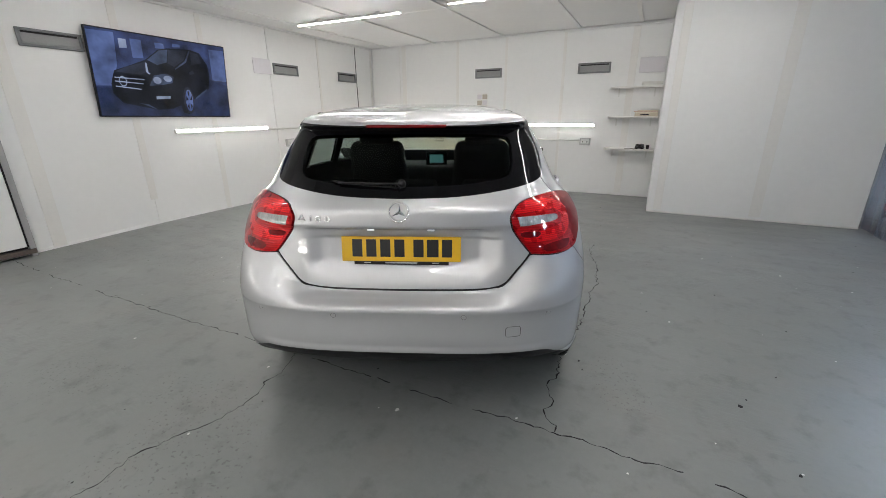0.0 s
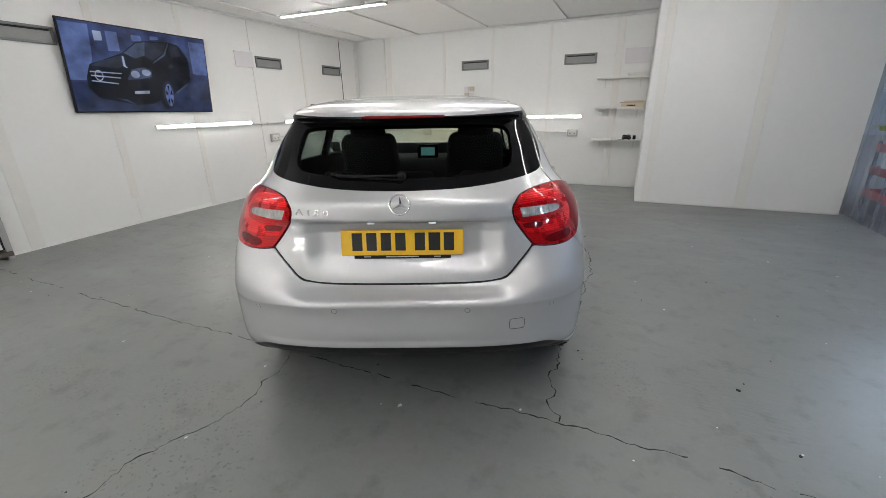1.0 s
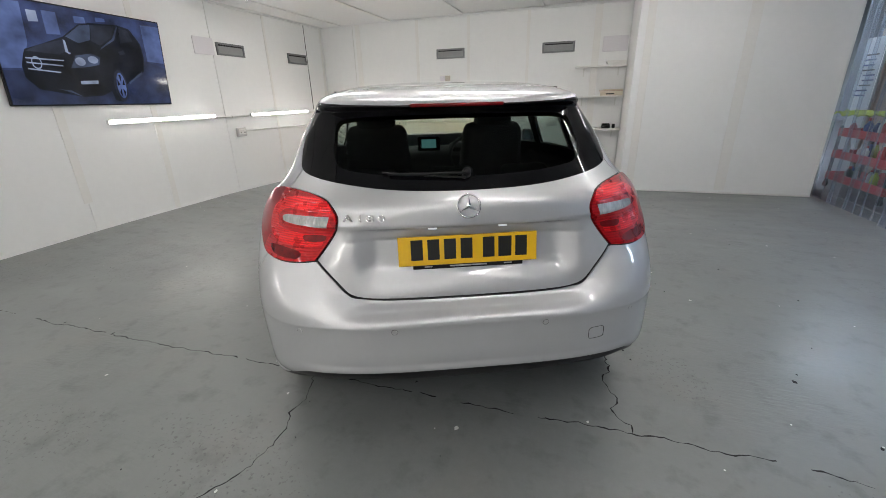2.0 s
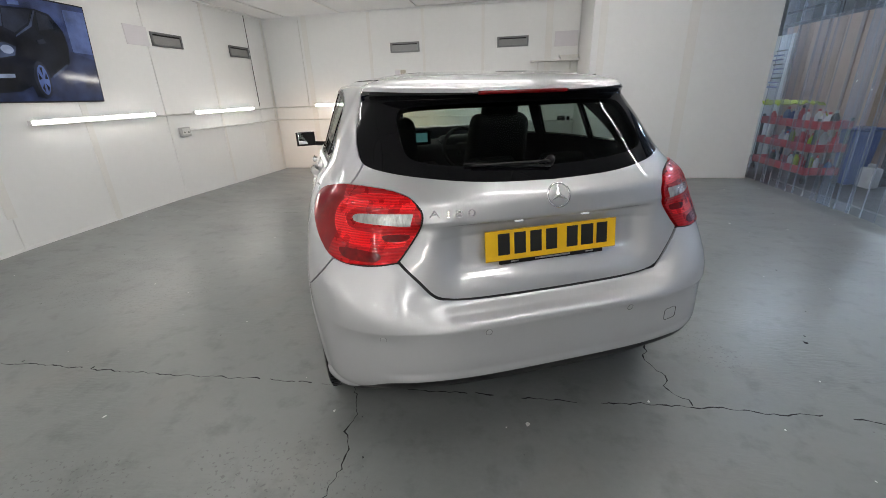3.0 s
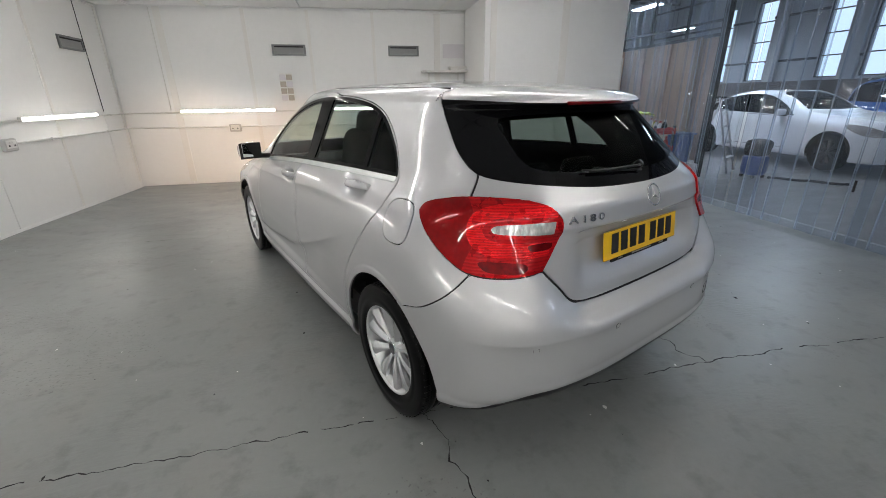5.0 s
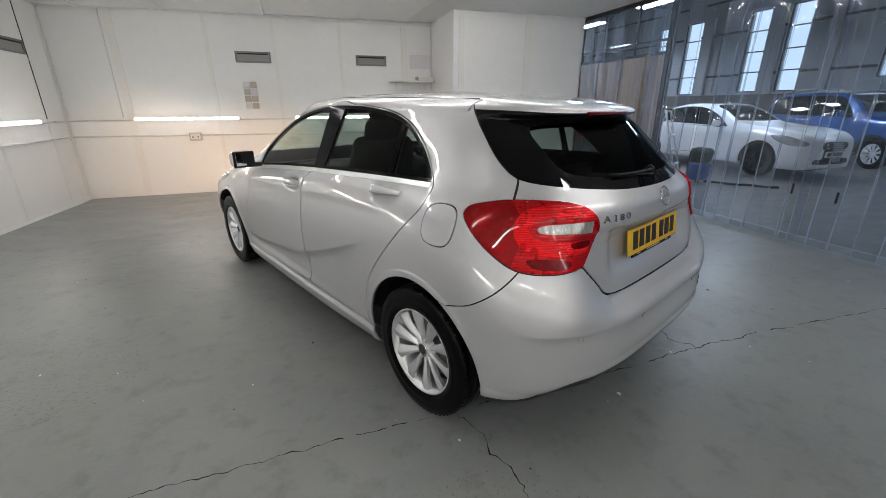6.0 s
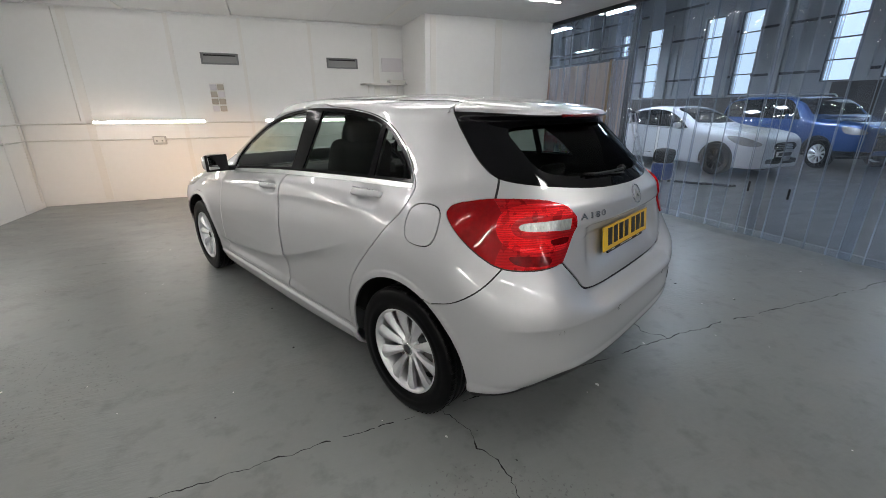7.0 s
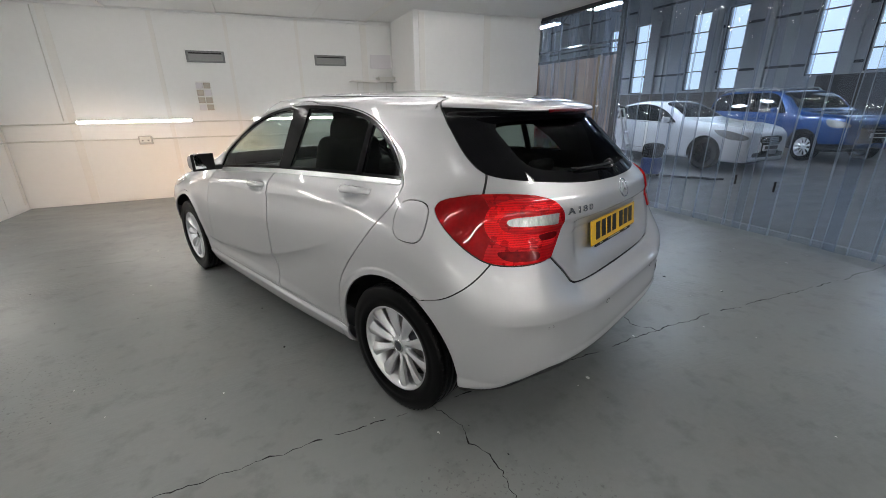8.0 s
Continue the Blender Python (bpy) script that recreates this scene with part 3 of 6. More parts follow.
def grid_normals(g):
    du, dv = np.gradient(g, axis=1), np.gradient(g, axis=0)
    n = np.cross(dv, du)
    size = np.linalg.norm(n, axis=2, keepdims=True)
    n = np.where(size > 1e-9, n / np.maximum(size, 1e-9), np.array([0, 0, 1.0]))
    n[:, 0, 0] = n[:, -1, 0] = 0
    n[-1] = (0, 0, 1)
    n /= np.linalg.norm(n, axis=2, keepdims=True)
    return n


def kink(s):
    """Rises at once from a crease and dies away softly."""
    s = np.maximum(s, 0)
    return s * np.exp(1 - s)


def wrap_s(p):
    """Distance round the tail, from the middle of the tailgate, with height."""
    return np.stack([np.arctan2(np.abs(p[..., 0]), 0.35 - p[..., 1]) * 0.85, p[..., 2]], -1)


grid, grid_extra = body_grid()
for k in range(60):
    s = slice(NR - 16, NR + 24)
    grid[:, s] = 0.25 * grid[:, NR - 17:NR + 23] + 0.5 * grid[:, s] + 0.25 * grid[:, NR - 15:NR + 25]
# The bumper corner swells out beside the tailgate.
gx, gy, gz = grid[..., 0], grid[..., 1], grid[..., 2]
angle = np.degrees(np.arctan2(np.abs(gx), 0.35 - gy))
seam_at = np.interp(gz, [0.62, 0.69, 0.708, 0.76, 0.833], [19, 22, 24.5, 27, 30.6])
swell = curve([0, 4, 5, 6, 7, 8, 9, 19], [0.0, 0.0, 0.044, 0.076, 0.056, 0.018, 0.0, 0.0])(grid_extra[..., 0])
grid[..., 1] = gy - swell * steps(angle, seam_at, seam_at + 9) * (1 - steps(np.abs(gx), 0.64, 0.88)) * steps(-gy, 0.15, 0.4)
level = grid_extra[..., 0]
corner = steps(angle, seam_at + 1, seam_at + 7) * steps(level, 2.2, 3.5) * (1 - steps(level, 8.5, 9.8)) * steps(-gy, 0.25, 0.45)
for k in range(90):
    soft_rows = grid.copy()
    soft_rows[2:-2, 1:-1] = 0.25 * (grid[:-4, 1:-1] + grid[4:, 1:-1]) + 0.25 * (grid[2:-2, :-2] + grid[2:-2, 2:])
    grid = grid + 0.6 * (soft_rows - grid) * corner[..., None]
upper = steps(grid_extra[:, :, :1], 9.5, 11.0) * (1 - steps(grid_extra[:, :, :1], 13.6, 14.0)) + steps(grid_extra[:, :, :1], 15.6, 16.2)
for k in range(56):
    soft_rows = grid.copy()
    soft_rows[1:-1] = 0.25 * grid[:-2] + 0.5 * grid[1:-1] + 0.25 * grid[2:]
    grid = grid + (soft_rows - grid) * upper
nrm = grid_normals(grid)
X, Y, Z = grid[..., 0], grid[..., 1], grid[..., 2]
on_side = steps(Y, 0.05, 0.5) * (1 - steps(Y, 2.7, 3.1))
line = curve([0, 0.3, 0.8, 1.2, 1.9, 2.9], [0.955, 0.945, 0.928, 0.897, 0.868, 0.80])(Y)
push = -0.006 * kink((line - Z) / 0.06) * on_side * steps(-Z, -0.97, -0.9)
low = curve([0.3, 0.56, 0.89, 1.13, 1.3, 1.6, 2.1, 2.4], [0.80, 0.70, 0.585, 0.515, 0.475, 0.44, 0.40, 0.40])(Y)
push += -0.021 * kink((low - Z) / 0.08) * steps(Y, 0.30, 0.8) * (1 - steps(Y, 2.1, 2.4)) * steps(Z, 0.30, 0.36)
for yw in (0.0, 2.699):
    ring = np.hypot(Y - yw, Z - 0.31)
    push += (0.004 * (1 - steps(ring, 0.375, 0.45)) + 0.003 * (1 - steps(ring, 0.398, 0.409))) * (np.abs(X) > 0.7)
push += 0.014 * (1 - steps(Z, 0.268, 0.282)) * steps(Y, 0.33, 0.40) * (1 - steps(Y, 2.25, 2.35)) * (np.abs(X) > 0.7)
push += 0.014 * kink((0.335 - Z) / 0.05) * (1 - steps(Y, -0.40, -0.33)) * (np.abs(X) > 0.55) * steps(np.abs(X), 0.55, 0.72)
on_tail = (Y < -0.2) * 1.0
push += -0.009 * kink((0.957 - Z) / 0.03) * (1 - steps(np.abs(X), 0.52, 0.60)) * on_tail
# A crease runs round the bumper.
push += -0.010 * kink((0.608 - Z) / 0.07) * steps(-Y, 0.15, 0.45) * steps(-nrm[..., 1], 0.38, 0.85)
push += 0.009 * (1 - steps(Z, 0.415, 0.445)) * on_tail * (1 - steps(np.abs(X), 0.55, 0.70))
push += -0.036 * (1 - steps(np.abs(X), 0.33, 0.45)) * steps(Z, 0.69, 0.82) * (1 - steps(Z, 0.935, 0.952)) * on_tail
push += 0.006 * kink((0.955 - Z) / 0.02) * (Z > 0.90) * (1 - steps(np.abs(X), 0.40, 0.47)) * on_tail * (Z < 0.953)
for yh, zh in ((1.275, 0.935), (0.285, 1.008)):
    push += -0.026 * np.exp(-(np.abs((Y - yh) / 0.085) ** 3) - np.abs((Z - zh) / 0.036) ** 3) * (np.abs(X) > 0.5)
grid = grid + nrm * push[..., None]
nrm = grid_normals(grid)

nv, nu = grid.shape[:2]
V = np.concatenate([grid.reshape(-1, 3), nrm.reshape(-1, 3), grid_extra.reshape(-1, 2)], 1)
idx = np.arange(nv * nu).reshape(nv, nu)
a, b, c, d = idx[:-1, :-1].ravel(), idx[:-1, 1:].ravel(), idx[1:, 1:].ravel(), idx[1:, :-1].ravel()
T = np.concatenate([np.stack([a, b, c], 1), np.stack([a, c, d], 1)])


def cut(V, T, g):
    """Splits the triangles along the line where g is zero."""
    g = np.where(np.abs(g) < 1e-7, 1e-7, g)
    up = g[T] > 0
    k = up.sum(1)
    whole, cutme = T[(k == 0) | (k == 3)], T[(k == 1) | (k == 2)]
    if not len(cutme):
        return V, T
    up = g[cutme] > 0
    lone = np.where((up.sum(1) == 1)[:, None], up, ~up).argmax(1)
    rows = np.arange(len(cutme))
    A, B, C = (cutme[rows, (lone + i) % 3] for i in range(3))
    pairs = np.sort(np.concatenate([np.stack([A, B], 1), np.stack([A, C], 1)]), 1)
    uniq, inv = np.unique(pairs, axis=0, return_inverse=True)
    inv = inv.ravel()
    t = g[uniq[:, 0]] / (g[uniq[:, 0]] - g[uniq[:, 1]])
    fresh = V[uniq[:, 0]] * (1 - t[:, None]) + V[uniq[:, 1]] * t[:, None]
    AB, AC = len(V) + inv[: len(A)], len(V) + inv[len(A):]
    return np.concatenate([V, fresh]), np.concatenate([whole, np.stack([A, AB, AC], 1), np.stack([AB, B, C], 1), np.stack([AB, C, AC], 1)])


def outline(pts, n=10, closed=True):
    """A smooth closed line through points; a point named twice makes a corner."""
    p = np.array(pts, float)
    out = []
    m = len(p)
    for i in range(m):
        p0, p1, p2, p3 = p[(i - 1) % m], p[i], p[(i + 1) % m], p[(i + 2) % m]
        if np.allclose(p1, p2):
            continue
        t = np.linspace(0, 1, n, endpoint=False)[:, None]
        m1 = (p2 - p0) / 2 if not np.allclose(p0, p1) else (p2 - p1) / 2
        m2 = (p3 - p1) / 2 if not np.allclose(p2, p3) else (p2 - p1) / 2
        out.append((2 * t**3 - 3 * t**2 + 1) * p1 + (t**3 - 2 * t**2 + t) * m1 + (-2 * t**3 + 3 * t**2) * p2 + (t**3 - t**2) * m2)
    return np.concatenate(out)


def sdist(P, poly):
    """Signed distance to a closed outline: below zero inside; far off it is only known to be far."""
    close = ((P > poly.min(0) - 0.08) & (P < poly.max(0) + 0.08)).all(1)
    if not close.all():
        far = np.full(len(P), 0.08)
        if close.any():
            far[close] = sdist(P[close], poly)
        return far
    best, inside = np.full(len(P), 1e9), np.zeros(len(P), bool)
    for a, b in zip(poly, np.roll(poly, -1, 0)):
        e, w = b - a, P - a
        t = np.clip((w @ e) / max(e @ e, 1e-12), 0, 1)
        best = np.minimum(best, ((w - t[:, None] * e) ** 2).sum(1))
        c = (a[1] > P[:, 1]) != (b[1] > P[:, 1])
        with np.errstate(divide="ignore", invalid="ignore"):
            inside ^= c & (P[:, 0] < (b[0] - a[0]) * (P[:, 1] - a[1]) / (b[1] - a[1] if b[1] != a[1] else 1e-12) + a[0])
    return np.where(inside, -1, 1) * np.sqrt(best)


def deg(*pts):
    return [(math.radians(a) * 0.85, z) for a, z in pts]


SIDE = lambda P: P[:, 1:3]
TAIL = lambda P: wrap_s(P[:, :3])
FRONTM = lambda P: np.stack([P[:, 7], P[:, 6]], 1)
R_LIGHT = outline(deg((54.5, 1.012), (53, 1.035), (49, 1.052), (44, 1.062), (36, 1.060), (30, 1.043), (27.2, 1.012), (26.4, 0.975), (27.4, 0.925), (30.5, 0.836), (31.2, 0.829), (37, 0.822), (43.3, 0.831), (47.5, 0.87), (51.5, 0.93), (54.2, 0.985)))
R_GLASS = outline(deg((-8, 1.070), (-8, 1.070), (0, 1.071), (15, 1.077), (28, 1.094), (38, 1.112), (42.5, 1.128), (44.5, 1.15), (47.5, 1.20), (51, 1.28), (53, 1.328), (53, 1.328), (46, 1.336), (30, 1.341), (10, 1.342), (-8, 1.342), (-8, 1.342)))
R_CLEAR = outline(deg((-8, 1.112), (-8, 1.112), (12, 1.118), (24, 1.130), (30, 1.145), (33, 1.175), (36, 1.24), (38, 1.29), (36, 1.312), (24, 1.320), (0, 1.322), (-8, 1.322), (-8, 1.322)))
R_GATE = outline(deg((-8, 0.676), (-8, 0.676), (10, 0.678), (18, 0.682), (22, 0.690), (24.5, 0.708), (27, 0.76), (30.6, 0.833), (33, 0.9), (38, 1.0), (43.9, 1.060), (43.9, 1.060), (42.6, 1.128), (44.5, 1.15), (47.5, 1.20), (51, 1.28), (53.5, 1.335), (55.5, 1.40), (54, 1.50), (20, 1.50), (-8, 1.50), (-8, 1.50)))
R_BUMP = outline(deg((-8, 0.676), (-8, 0.676), (10, 0.678), (18, 0.682), (22, 0.690), (24.5, 0.708), (27, 0.76), (30.6, 0.833), (31.2, 0.829), (37, 0.822), (43.3, 0.831), (43.3, 0.831), (46, 0.775), (49, 0.725), (53, 0.675), (57.5, 0.645), (62, 0.62), (75, 0.3), (75, 0.0), (75, 0.0), (-8, 0.0), (-8, 0.0)))
R_BLACK = outline(deg((-8, 0.412), (-8, 0.412), (15, 0.412), (27, 0.410), (32, 0.400), (36, 0.365), (40, 0.325), (45, 0.297), (52, 0.288), (56, 0.27), (56, 0.0), (56, 0.0), (-8, 0.0), (-8, 0.0)))
R_STRIPE = outline(deg((28.0, 0.990), (28.0, 0.990), (33, 0.988), (38.4, 0.984), (39.8, 0.971), (38.6, 0.957), (33, 0.953), (28.5, 0.954), (28.5, 0.954)))
R_LOW = outline(deg((34, 0.862), (39, 0.872), (42, 0.868), (40.5, 0.842), (37, 0.835), (34, 0.838)))
R_RING = outline(deg((27.4, 1.030), (27.4, 1.030), (33, 1.044), (39, 1.040), (43, 1.015), (44.2, 0.965), (43, 0.915), (39.5, 0.886), (33, 0.880), (29.6, 0.884), (29.6, 0.884)))
R_INNER = outline(deg((26.6, 1.000), (26.6, 1.000), (33, 1.006), (38.5, 1.004), (40.8, 0.985), (41.2, 0.960), (39.6, 0.936), (34, 0.926), (27.6, 0.926), (27.6, 0.926)))
R_PATCH = outline(deg((29.0, 0.922), (33.0, 0.922), (33.4, 0.910), (32.4, 0.900), (29.4, 0.902)))
R_WRAP = outline(deg((47, 1.09), (43, 1.02), (42.5, 0.95), (44, 0.88), (47, 0.80), (60, 0.80), (60, 1.09)))
S_DLO = outline([(1.99, 0.968), (1.99, 0.968), (1.90, 1.105), (1.64, 1.258), (1.33, 1.352), (1.03, 1.390), (0.75, 1.392), (0.57, 1.380), (0.41, 1.355), (0.27, 1.305), (0.13, 1.212), (0.045, 1.125), (0.02, 1.084), (0.02, 1.084), (0.5, 1.071), (1.0, 1.048), (1.5, 1.012)])
S_BELT = outline([(2.0, 0.948), (2.0, 0.948), (1.99, 0.968), (1.99, 0.968), (1.5, 1.012), (1.0, 1.048), (0.5, 1.071), (0.02, 1.084), (0.02, 1.084), (0.015, 1.066), (0.015, 1.066), (0.5, 1.050), (1.0, 1.026), (1.5, 0.990)])
S_DOORR = outline([(1.12, 0.30), (1.12, 0.30), (1.105, 0.50), (1.125, 0.75), (1.11, 0.95), (1.02, 1.10), (0.98, 1.39), (0.75, 1.398), (0.57, 1.386), (0.41, 1.361), (0.265, 1.31), (0.12, 1.215), (0.02, 1.10), (-0.005, 1.05), (0.012, 0.98), (0.09, 0.895), (0.205, 0.768), (0.29, 0.67), (0.365, 0.56), (0.405, 0.43), (0.41, 0.30), (0.41, 0.30)])
S_DOORF = outline([(2.16, 0.30), (2.16, 0.30), (2.14, 0.6), (2.12, 0.85), (2.03, 0.955), (1.91, 1.11), (1.645, 1.264), (1.333, 1.358), (1.03, 1.396), (0.985, 1.394), (1.02, 1.10), (1.115, 0.95), (1.13, 0.75), (1.11, 0.50), (1.125, 0.30), (1.125, 0.30)])
S_FUEL = outline([(-0.117 + 0.086 * np.sign(math.cos(t)) * abs(math.cos(t)) ** 0.7, 0.945 + 0.080 * np.sign(math.sin(t)) * abs(math.sin(t)) ** 0.7) for t in np.linspace(0, 2 * math.pi, 16, endpoint=False)])
S_ARCHR = outline([(0.375 * math.cos(t) - 0.008, 0.315 + 0.372 * math.sin(t)) for t in np.linspace(0, 2 * math.pi, 28, endpoint=False)])
S_ARCHF = S_ARCHR + np.array([2.707, 0])
S_SILL = np.array([(0.35, 0.285), (2.33, 0.275), (2.33, 0.0), (0.35, 0.0)])
F_SCREEN = outline([(1.1, 11.35), (1.1, 11.35), (0.5, 11.4), (0.14, 11.6), (0.10, 12.0), (0.14, 14.0), (0.22, 14.5), (0.6, 14.55), (1.1, 14.55), (1.1, 14.55)])
F_LAMP = outline([(0.05, 9.8), (0.25, 9.9), (0.5, 9.6), (0.55, 8.6), (0.35, 7.6), (0.12, 7.9), (0.02, 9.0)])
F_GRILLE = outline([(1.1, 8.9), (1.1, 8.9), (0.72, 8.8), (0.66, 8.0), (0.74, 6.2), (1.1, 6.0), (1.1, 6.0)])

SEAMS = [(TAIL, R_GATE, 0.0040), (TAIL, R_BUMP, 0.0024), (SIDE, S_DOORR, 0.0026), (SIDE, S_DOORF, 0.0026), (SIDE, S_FUEL, 0.0023), (TAIL, R_LIGHT, 0.0025), (TAIL, R_GLASS, 0.0), (SIDE, S_DLO, 0.0)]
LINES = [(SIDE, S_BELT), (TAIL, R_CLEAR), (TAIL, R_BLACK), (TAIL, R_STRIPE), (TAIL, R_LOW), (TAIL, R_RING), (TAIL, R_INNER), (TAIL, R_PATCH), (TAIL, R_WRAP), (SIDE, S_ARCHR), (SIDE, S_ARCHF), (SIDE, S_SILL), (FRONTM, F_SCREEN), (FRONTM, F_LAMP), (FRONTM, F_GRILLE)]


def limits(P, proj):
    """Where an outline of the flank or the tail may act at all."""
    if proj is SIDE:
        return np.abs(P[:, 0]) > 0.5
    return P[:, 1] < 0.30 if proj is TAIL else P[:, 7] > 0


for proj, poly, gap in SEAMS:
    for off in ((-gap, gap) if gap else (0.0,)):
        g = sdist(proj(V), poly) - off
        near = limits(V, proj)
        V, T = cut(V, T, np.where(near, g, 1.0) if proj is not TAIL else np.where(near, g, np.maximum(g, 0.05)))
for proj, poly in LINES:
    V, T = cut(V, T, np.where(limits(V, proj), sdist(proj(V), poly), 1.0))
INSET = sdist(SIDE(V), S_DLO) + 0.017
V, T = cut(V, T, np.where(limits(V, SIDE), INSET, 1.0))
for a0, a1 in ((1.062, 1.03), (0.935, 0.86), (0.335, 0.345), (0.295, 0.315)):
    zed = np.clip((V[:, 2] - 1.05) / 0.34, -0.5, 1.2)
    V, T = cut(V, T, np.where((np.abs(V[:, 0]) > 0.5) & (V[:, 1] > -0.1) & (V[:, 1] < 2.0) & (V[:, 2] > 0.9), V[:, 1] - (a0 + (a1 - a0) * zed), 1.0))

C = V[T].mean(1)
ins = lambda proj, poly: (sdist(proj(C), poly) < 0) & limits(C, proj)
lab = np.full(len(T), "quarter_panel", dtype=object)
lab[(C[:, 1] > 0.5) & (C[:, 2] > 1.2)] = "roof"
lab[(C[:, 6] > 15.2) & (C[:, 1] > -0.04)] = "roof"
lab[C[:, 1] > 2.10] = "front_wing"
lab[(C[:, 6] > 10.3) & (C[:, 1] > 2.15)] = "bonnet"
lab[(C[:, 6] < 7.4) & (C[:, 7] > 0.02) & (C[:, 1] > 2.7)] = "front_bumper"
lab[ins(SIDE, S_DOORR)] = "rear_door"
lab[ins(SIDE, S_DOORF)] = "front_door"
lab[ins(SIDE, S_SILL) & (C[:, 6] < 3.5)] = "sill"
gate_d = sdist(TAIL(C), R_GATE)
lab[(gate_d < 0) & (C[:, 1] < -0.035) & (C[:, 2] > 0.6)] = "tailgate"
lab[ins(TAIL, R_BUMP) & (C[:, 1] < -0.1)] = "rear_bumper"
lab[ins(TAIL, R_BLACK) & (C[:, 1] < -0.3)] = "rear_valance"
lab[ins(SIDE, S_FUEL)] = "fuel_flap"
for proj, poly, gap in SEAMS[:5]:
    dd = np.abs(sdist(proj(C), poly)) < gap * 1.02
    ok = limits(C, proj) & ((C[:, 2] > 0.29) if proj is SIDE else (C[:, 2] > 0.62))
    if poly is R_GATE:
        ok &= (C[:, 1] < -0.035)
    if poly is R_BUMP:
        ok &= (C[:, 1] < -0.15) & (TAIL(C)[:, 0] < 0.9)
    lab[dd & ok] = "panel_gap"
lab[(np.abs(C[:, 1] + 0.035) < 0.004) & (C[:, 6] > 15)] = "panel_gap"
dlo = ins(SIDE, S_DLO)
lab[dlo] = "window_surround"
zed = np.clip((C[:, 2] - 1.05) / 0.34, -0.5, 1.2)
edge = lambda a0, a1: a0 + (a1 - a0) * zed
pane = dlo & (sdist(SIDE(C), S_DLO) < -0.017)
lab[pane & (C[:, 1] > edge(1.062, 1.03))] = "front_door_window"
lab[pane & (C[:, 1] < edge(0.935, 0.86)) & (C[:, 1] > edge(0.335, 0.345))] = "rear_door_window"
lab[pane & (C[:, 1] < edge(0.295, 0.315))] = "quarter_window"
lab[ins(SIDE, S_BELT)] = "belt_trim"
lab[ins(TAIL, R_GLASS) & (C[:, 1] < -0.02) & (C[:, 6] < 14.6)] = "rear_window_border"
lab[(gate_d < -0.004) & (C[:, 1] < -0.05) & (C[:, 6] > 13.7) & (C[:, 6] < 15.25)] = "rear_window_border"
lab[ins(TAIL, R_CLEAR) & (C[:, 1] < -0.02) & (C[:, 6] < 14.4)] = "rear_window"
lamp = ins(TAIL, R_LIGHT)
lab[np.abs(sdist(TAIL(C), R_LIGHT)) < 0.0026] = "panel_gap"
lamp &= sdist(TAIL(C), R_LIGHT) < -0.002
lab[lamp] = "tail_light"
lab[lamp & ins(TAIL, R_WRAP)] = "tail_light_wrap"
lab[lamp & ins(TAIL, R_RING) & ~ins(TAIL, R_INNER)] = "tail_light_guide"
lab[lamp & ins(TAIL, R_STRIPE)] = "tail_light_clear_strip"
lab[lamp & (ins(TAIL, R_LOW) | ins(TAIL, R_PATCH))] = "tail_light_reflector"
lab[ins(FRONTM, F_SCREEN)] = "windscreen"
lab[ins(FRONTM, F_LAMP)] = "headlight"
lab[ins(FRONTM, F_GRILLE)] = "grille"
lab[ins(SIDE, S_ARCHR) | ins(SIDE, S_ARCHF)] = ""

LOOK = {
    "quarter_panel": (PAINT, 1), "roof": (PAINT, 0), "front_wing": (PAINT, 1), "bonnet": (PAINT, 0), "front_bumper": (PAINT, 0), "rear_door": (PAINT, 1), "front_door": (PAINT, 1),
    "sill": (PAINT, 1), "tailgate": (PAINT, 0), "rear_bumper": (PAINT, 0), "rear_valance": (BLACK, 0), "fuel_flap": (PAINT, 1), "panel_gap": (GAP, 0), "window_surround": (BLACKTRIM, 1),
    "front_door_window": (GLASS, 1), "rear_door_window": (PRIV, 1), "quarter_window": (PRIV, 1), "belt_trim": (BELTCHROME, 1), "rear_window_border": (BLACKGLOSS, 0), "rear_window": (REARGLASS, 0),
    "tail_light": (RED, 1), "tail_light_wrap": (REDDEEP, 1), "tail_light_clear_strip": (CLEARLAMP, 1), "tail_light_reflector": (REDDARK, 1), "tail_light_guide": (REDBRIGHT, 1), "windscreen": (SCREENGLASS, 0), "headlight": (CLEARLAMP, 1), "grille": (BLACK, 0),
}
PLABEL = {"rear_valance": "black plastic lower valance", "belt_trim": "chrome window trim strip", "rear_window": "dark tinted rear window", "rear_window_border": "glossy black window border",
          "tail_light": "red tail light lens", "tail_light_clear_strip": "clear ribbed strip", "windscreen": "clear windscreen", "window_surround": "gloss black window frame", "fuel_flap": "rounded fuel flap"}
OUT = {"tail_light": 0.008, "tail_light_wrap": 0.007, "tail_light_clear_strip": 0.0085, "tail_light_reflector": 0.008, "tail_light_guide": 0.0085, "panel_gap": -0.007, "belt_trim": 0.004, "window_surround": -0.003, "front_door_window": -0.006,
       "rear_door_window": -0.006, "quarter_window": -0.006, "rear_window": 0.0, "rear_window_border": 0.0, "sill": 0.004, "fuel_flap": 0.001, "grille": -0.01}


def sheet(name, tri, shift, sides, material, parent, label="", rim=True, skin=None):
    """A panel cut from the body skin: its triangles, moved out by shift, with turned-in edges."""
    keep, inv = np.unique(tri, return_inverse=True)
    f = inv.reshape(-1, 3)
    src = V if skin is None else skin
    P, N = src[keep, :3], src[keep, 3:6]
    N = N / np.linalg.norm(N, axis=1, keepdims=True)
    P = P + N * shift
    f = f[:, [0, 1, 2]]
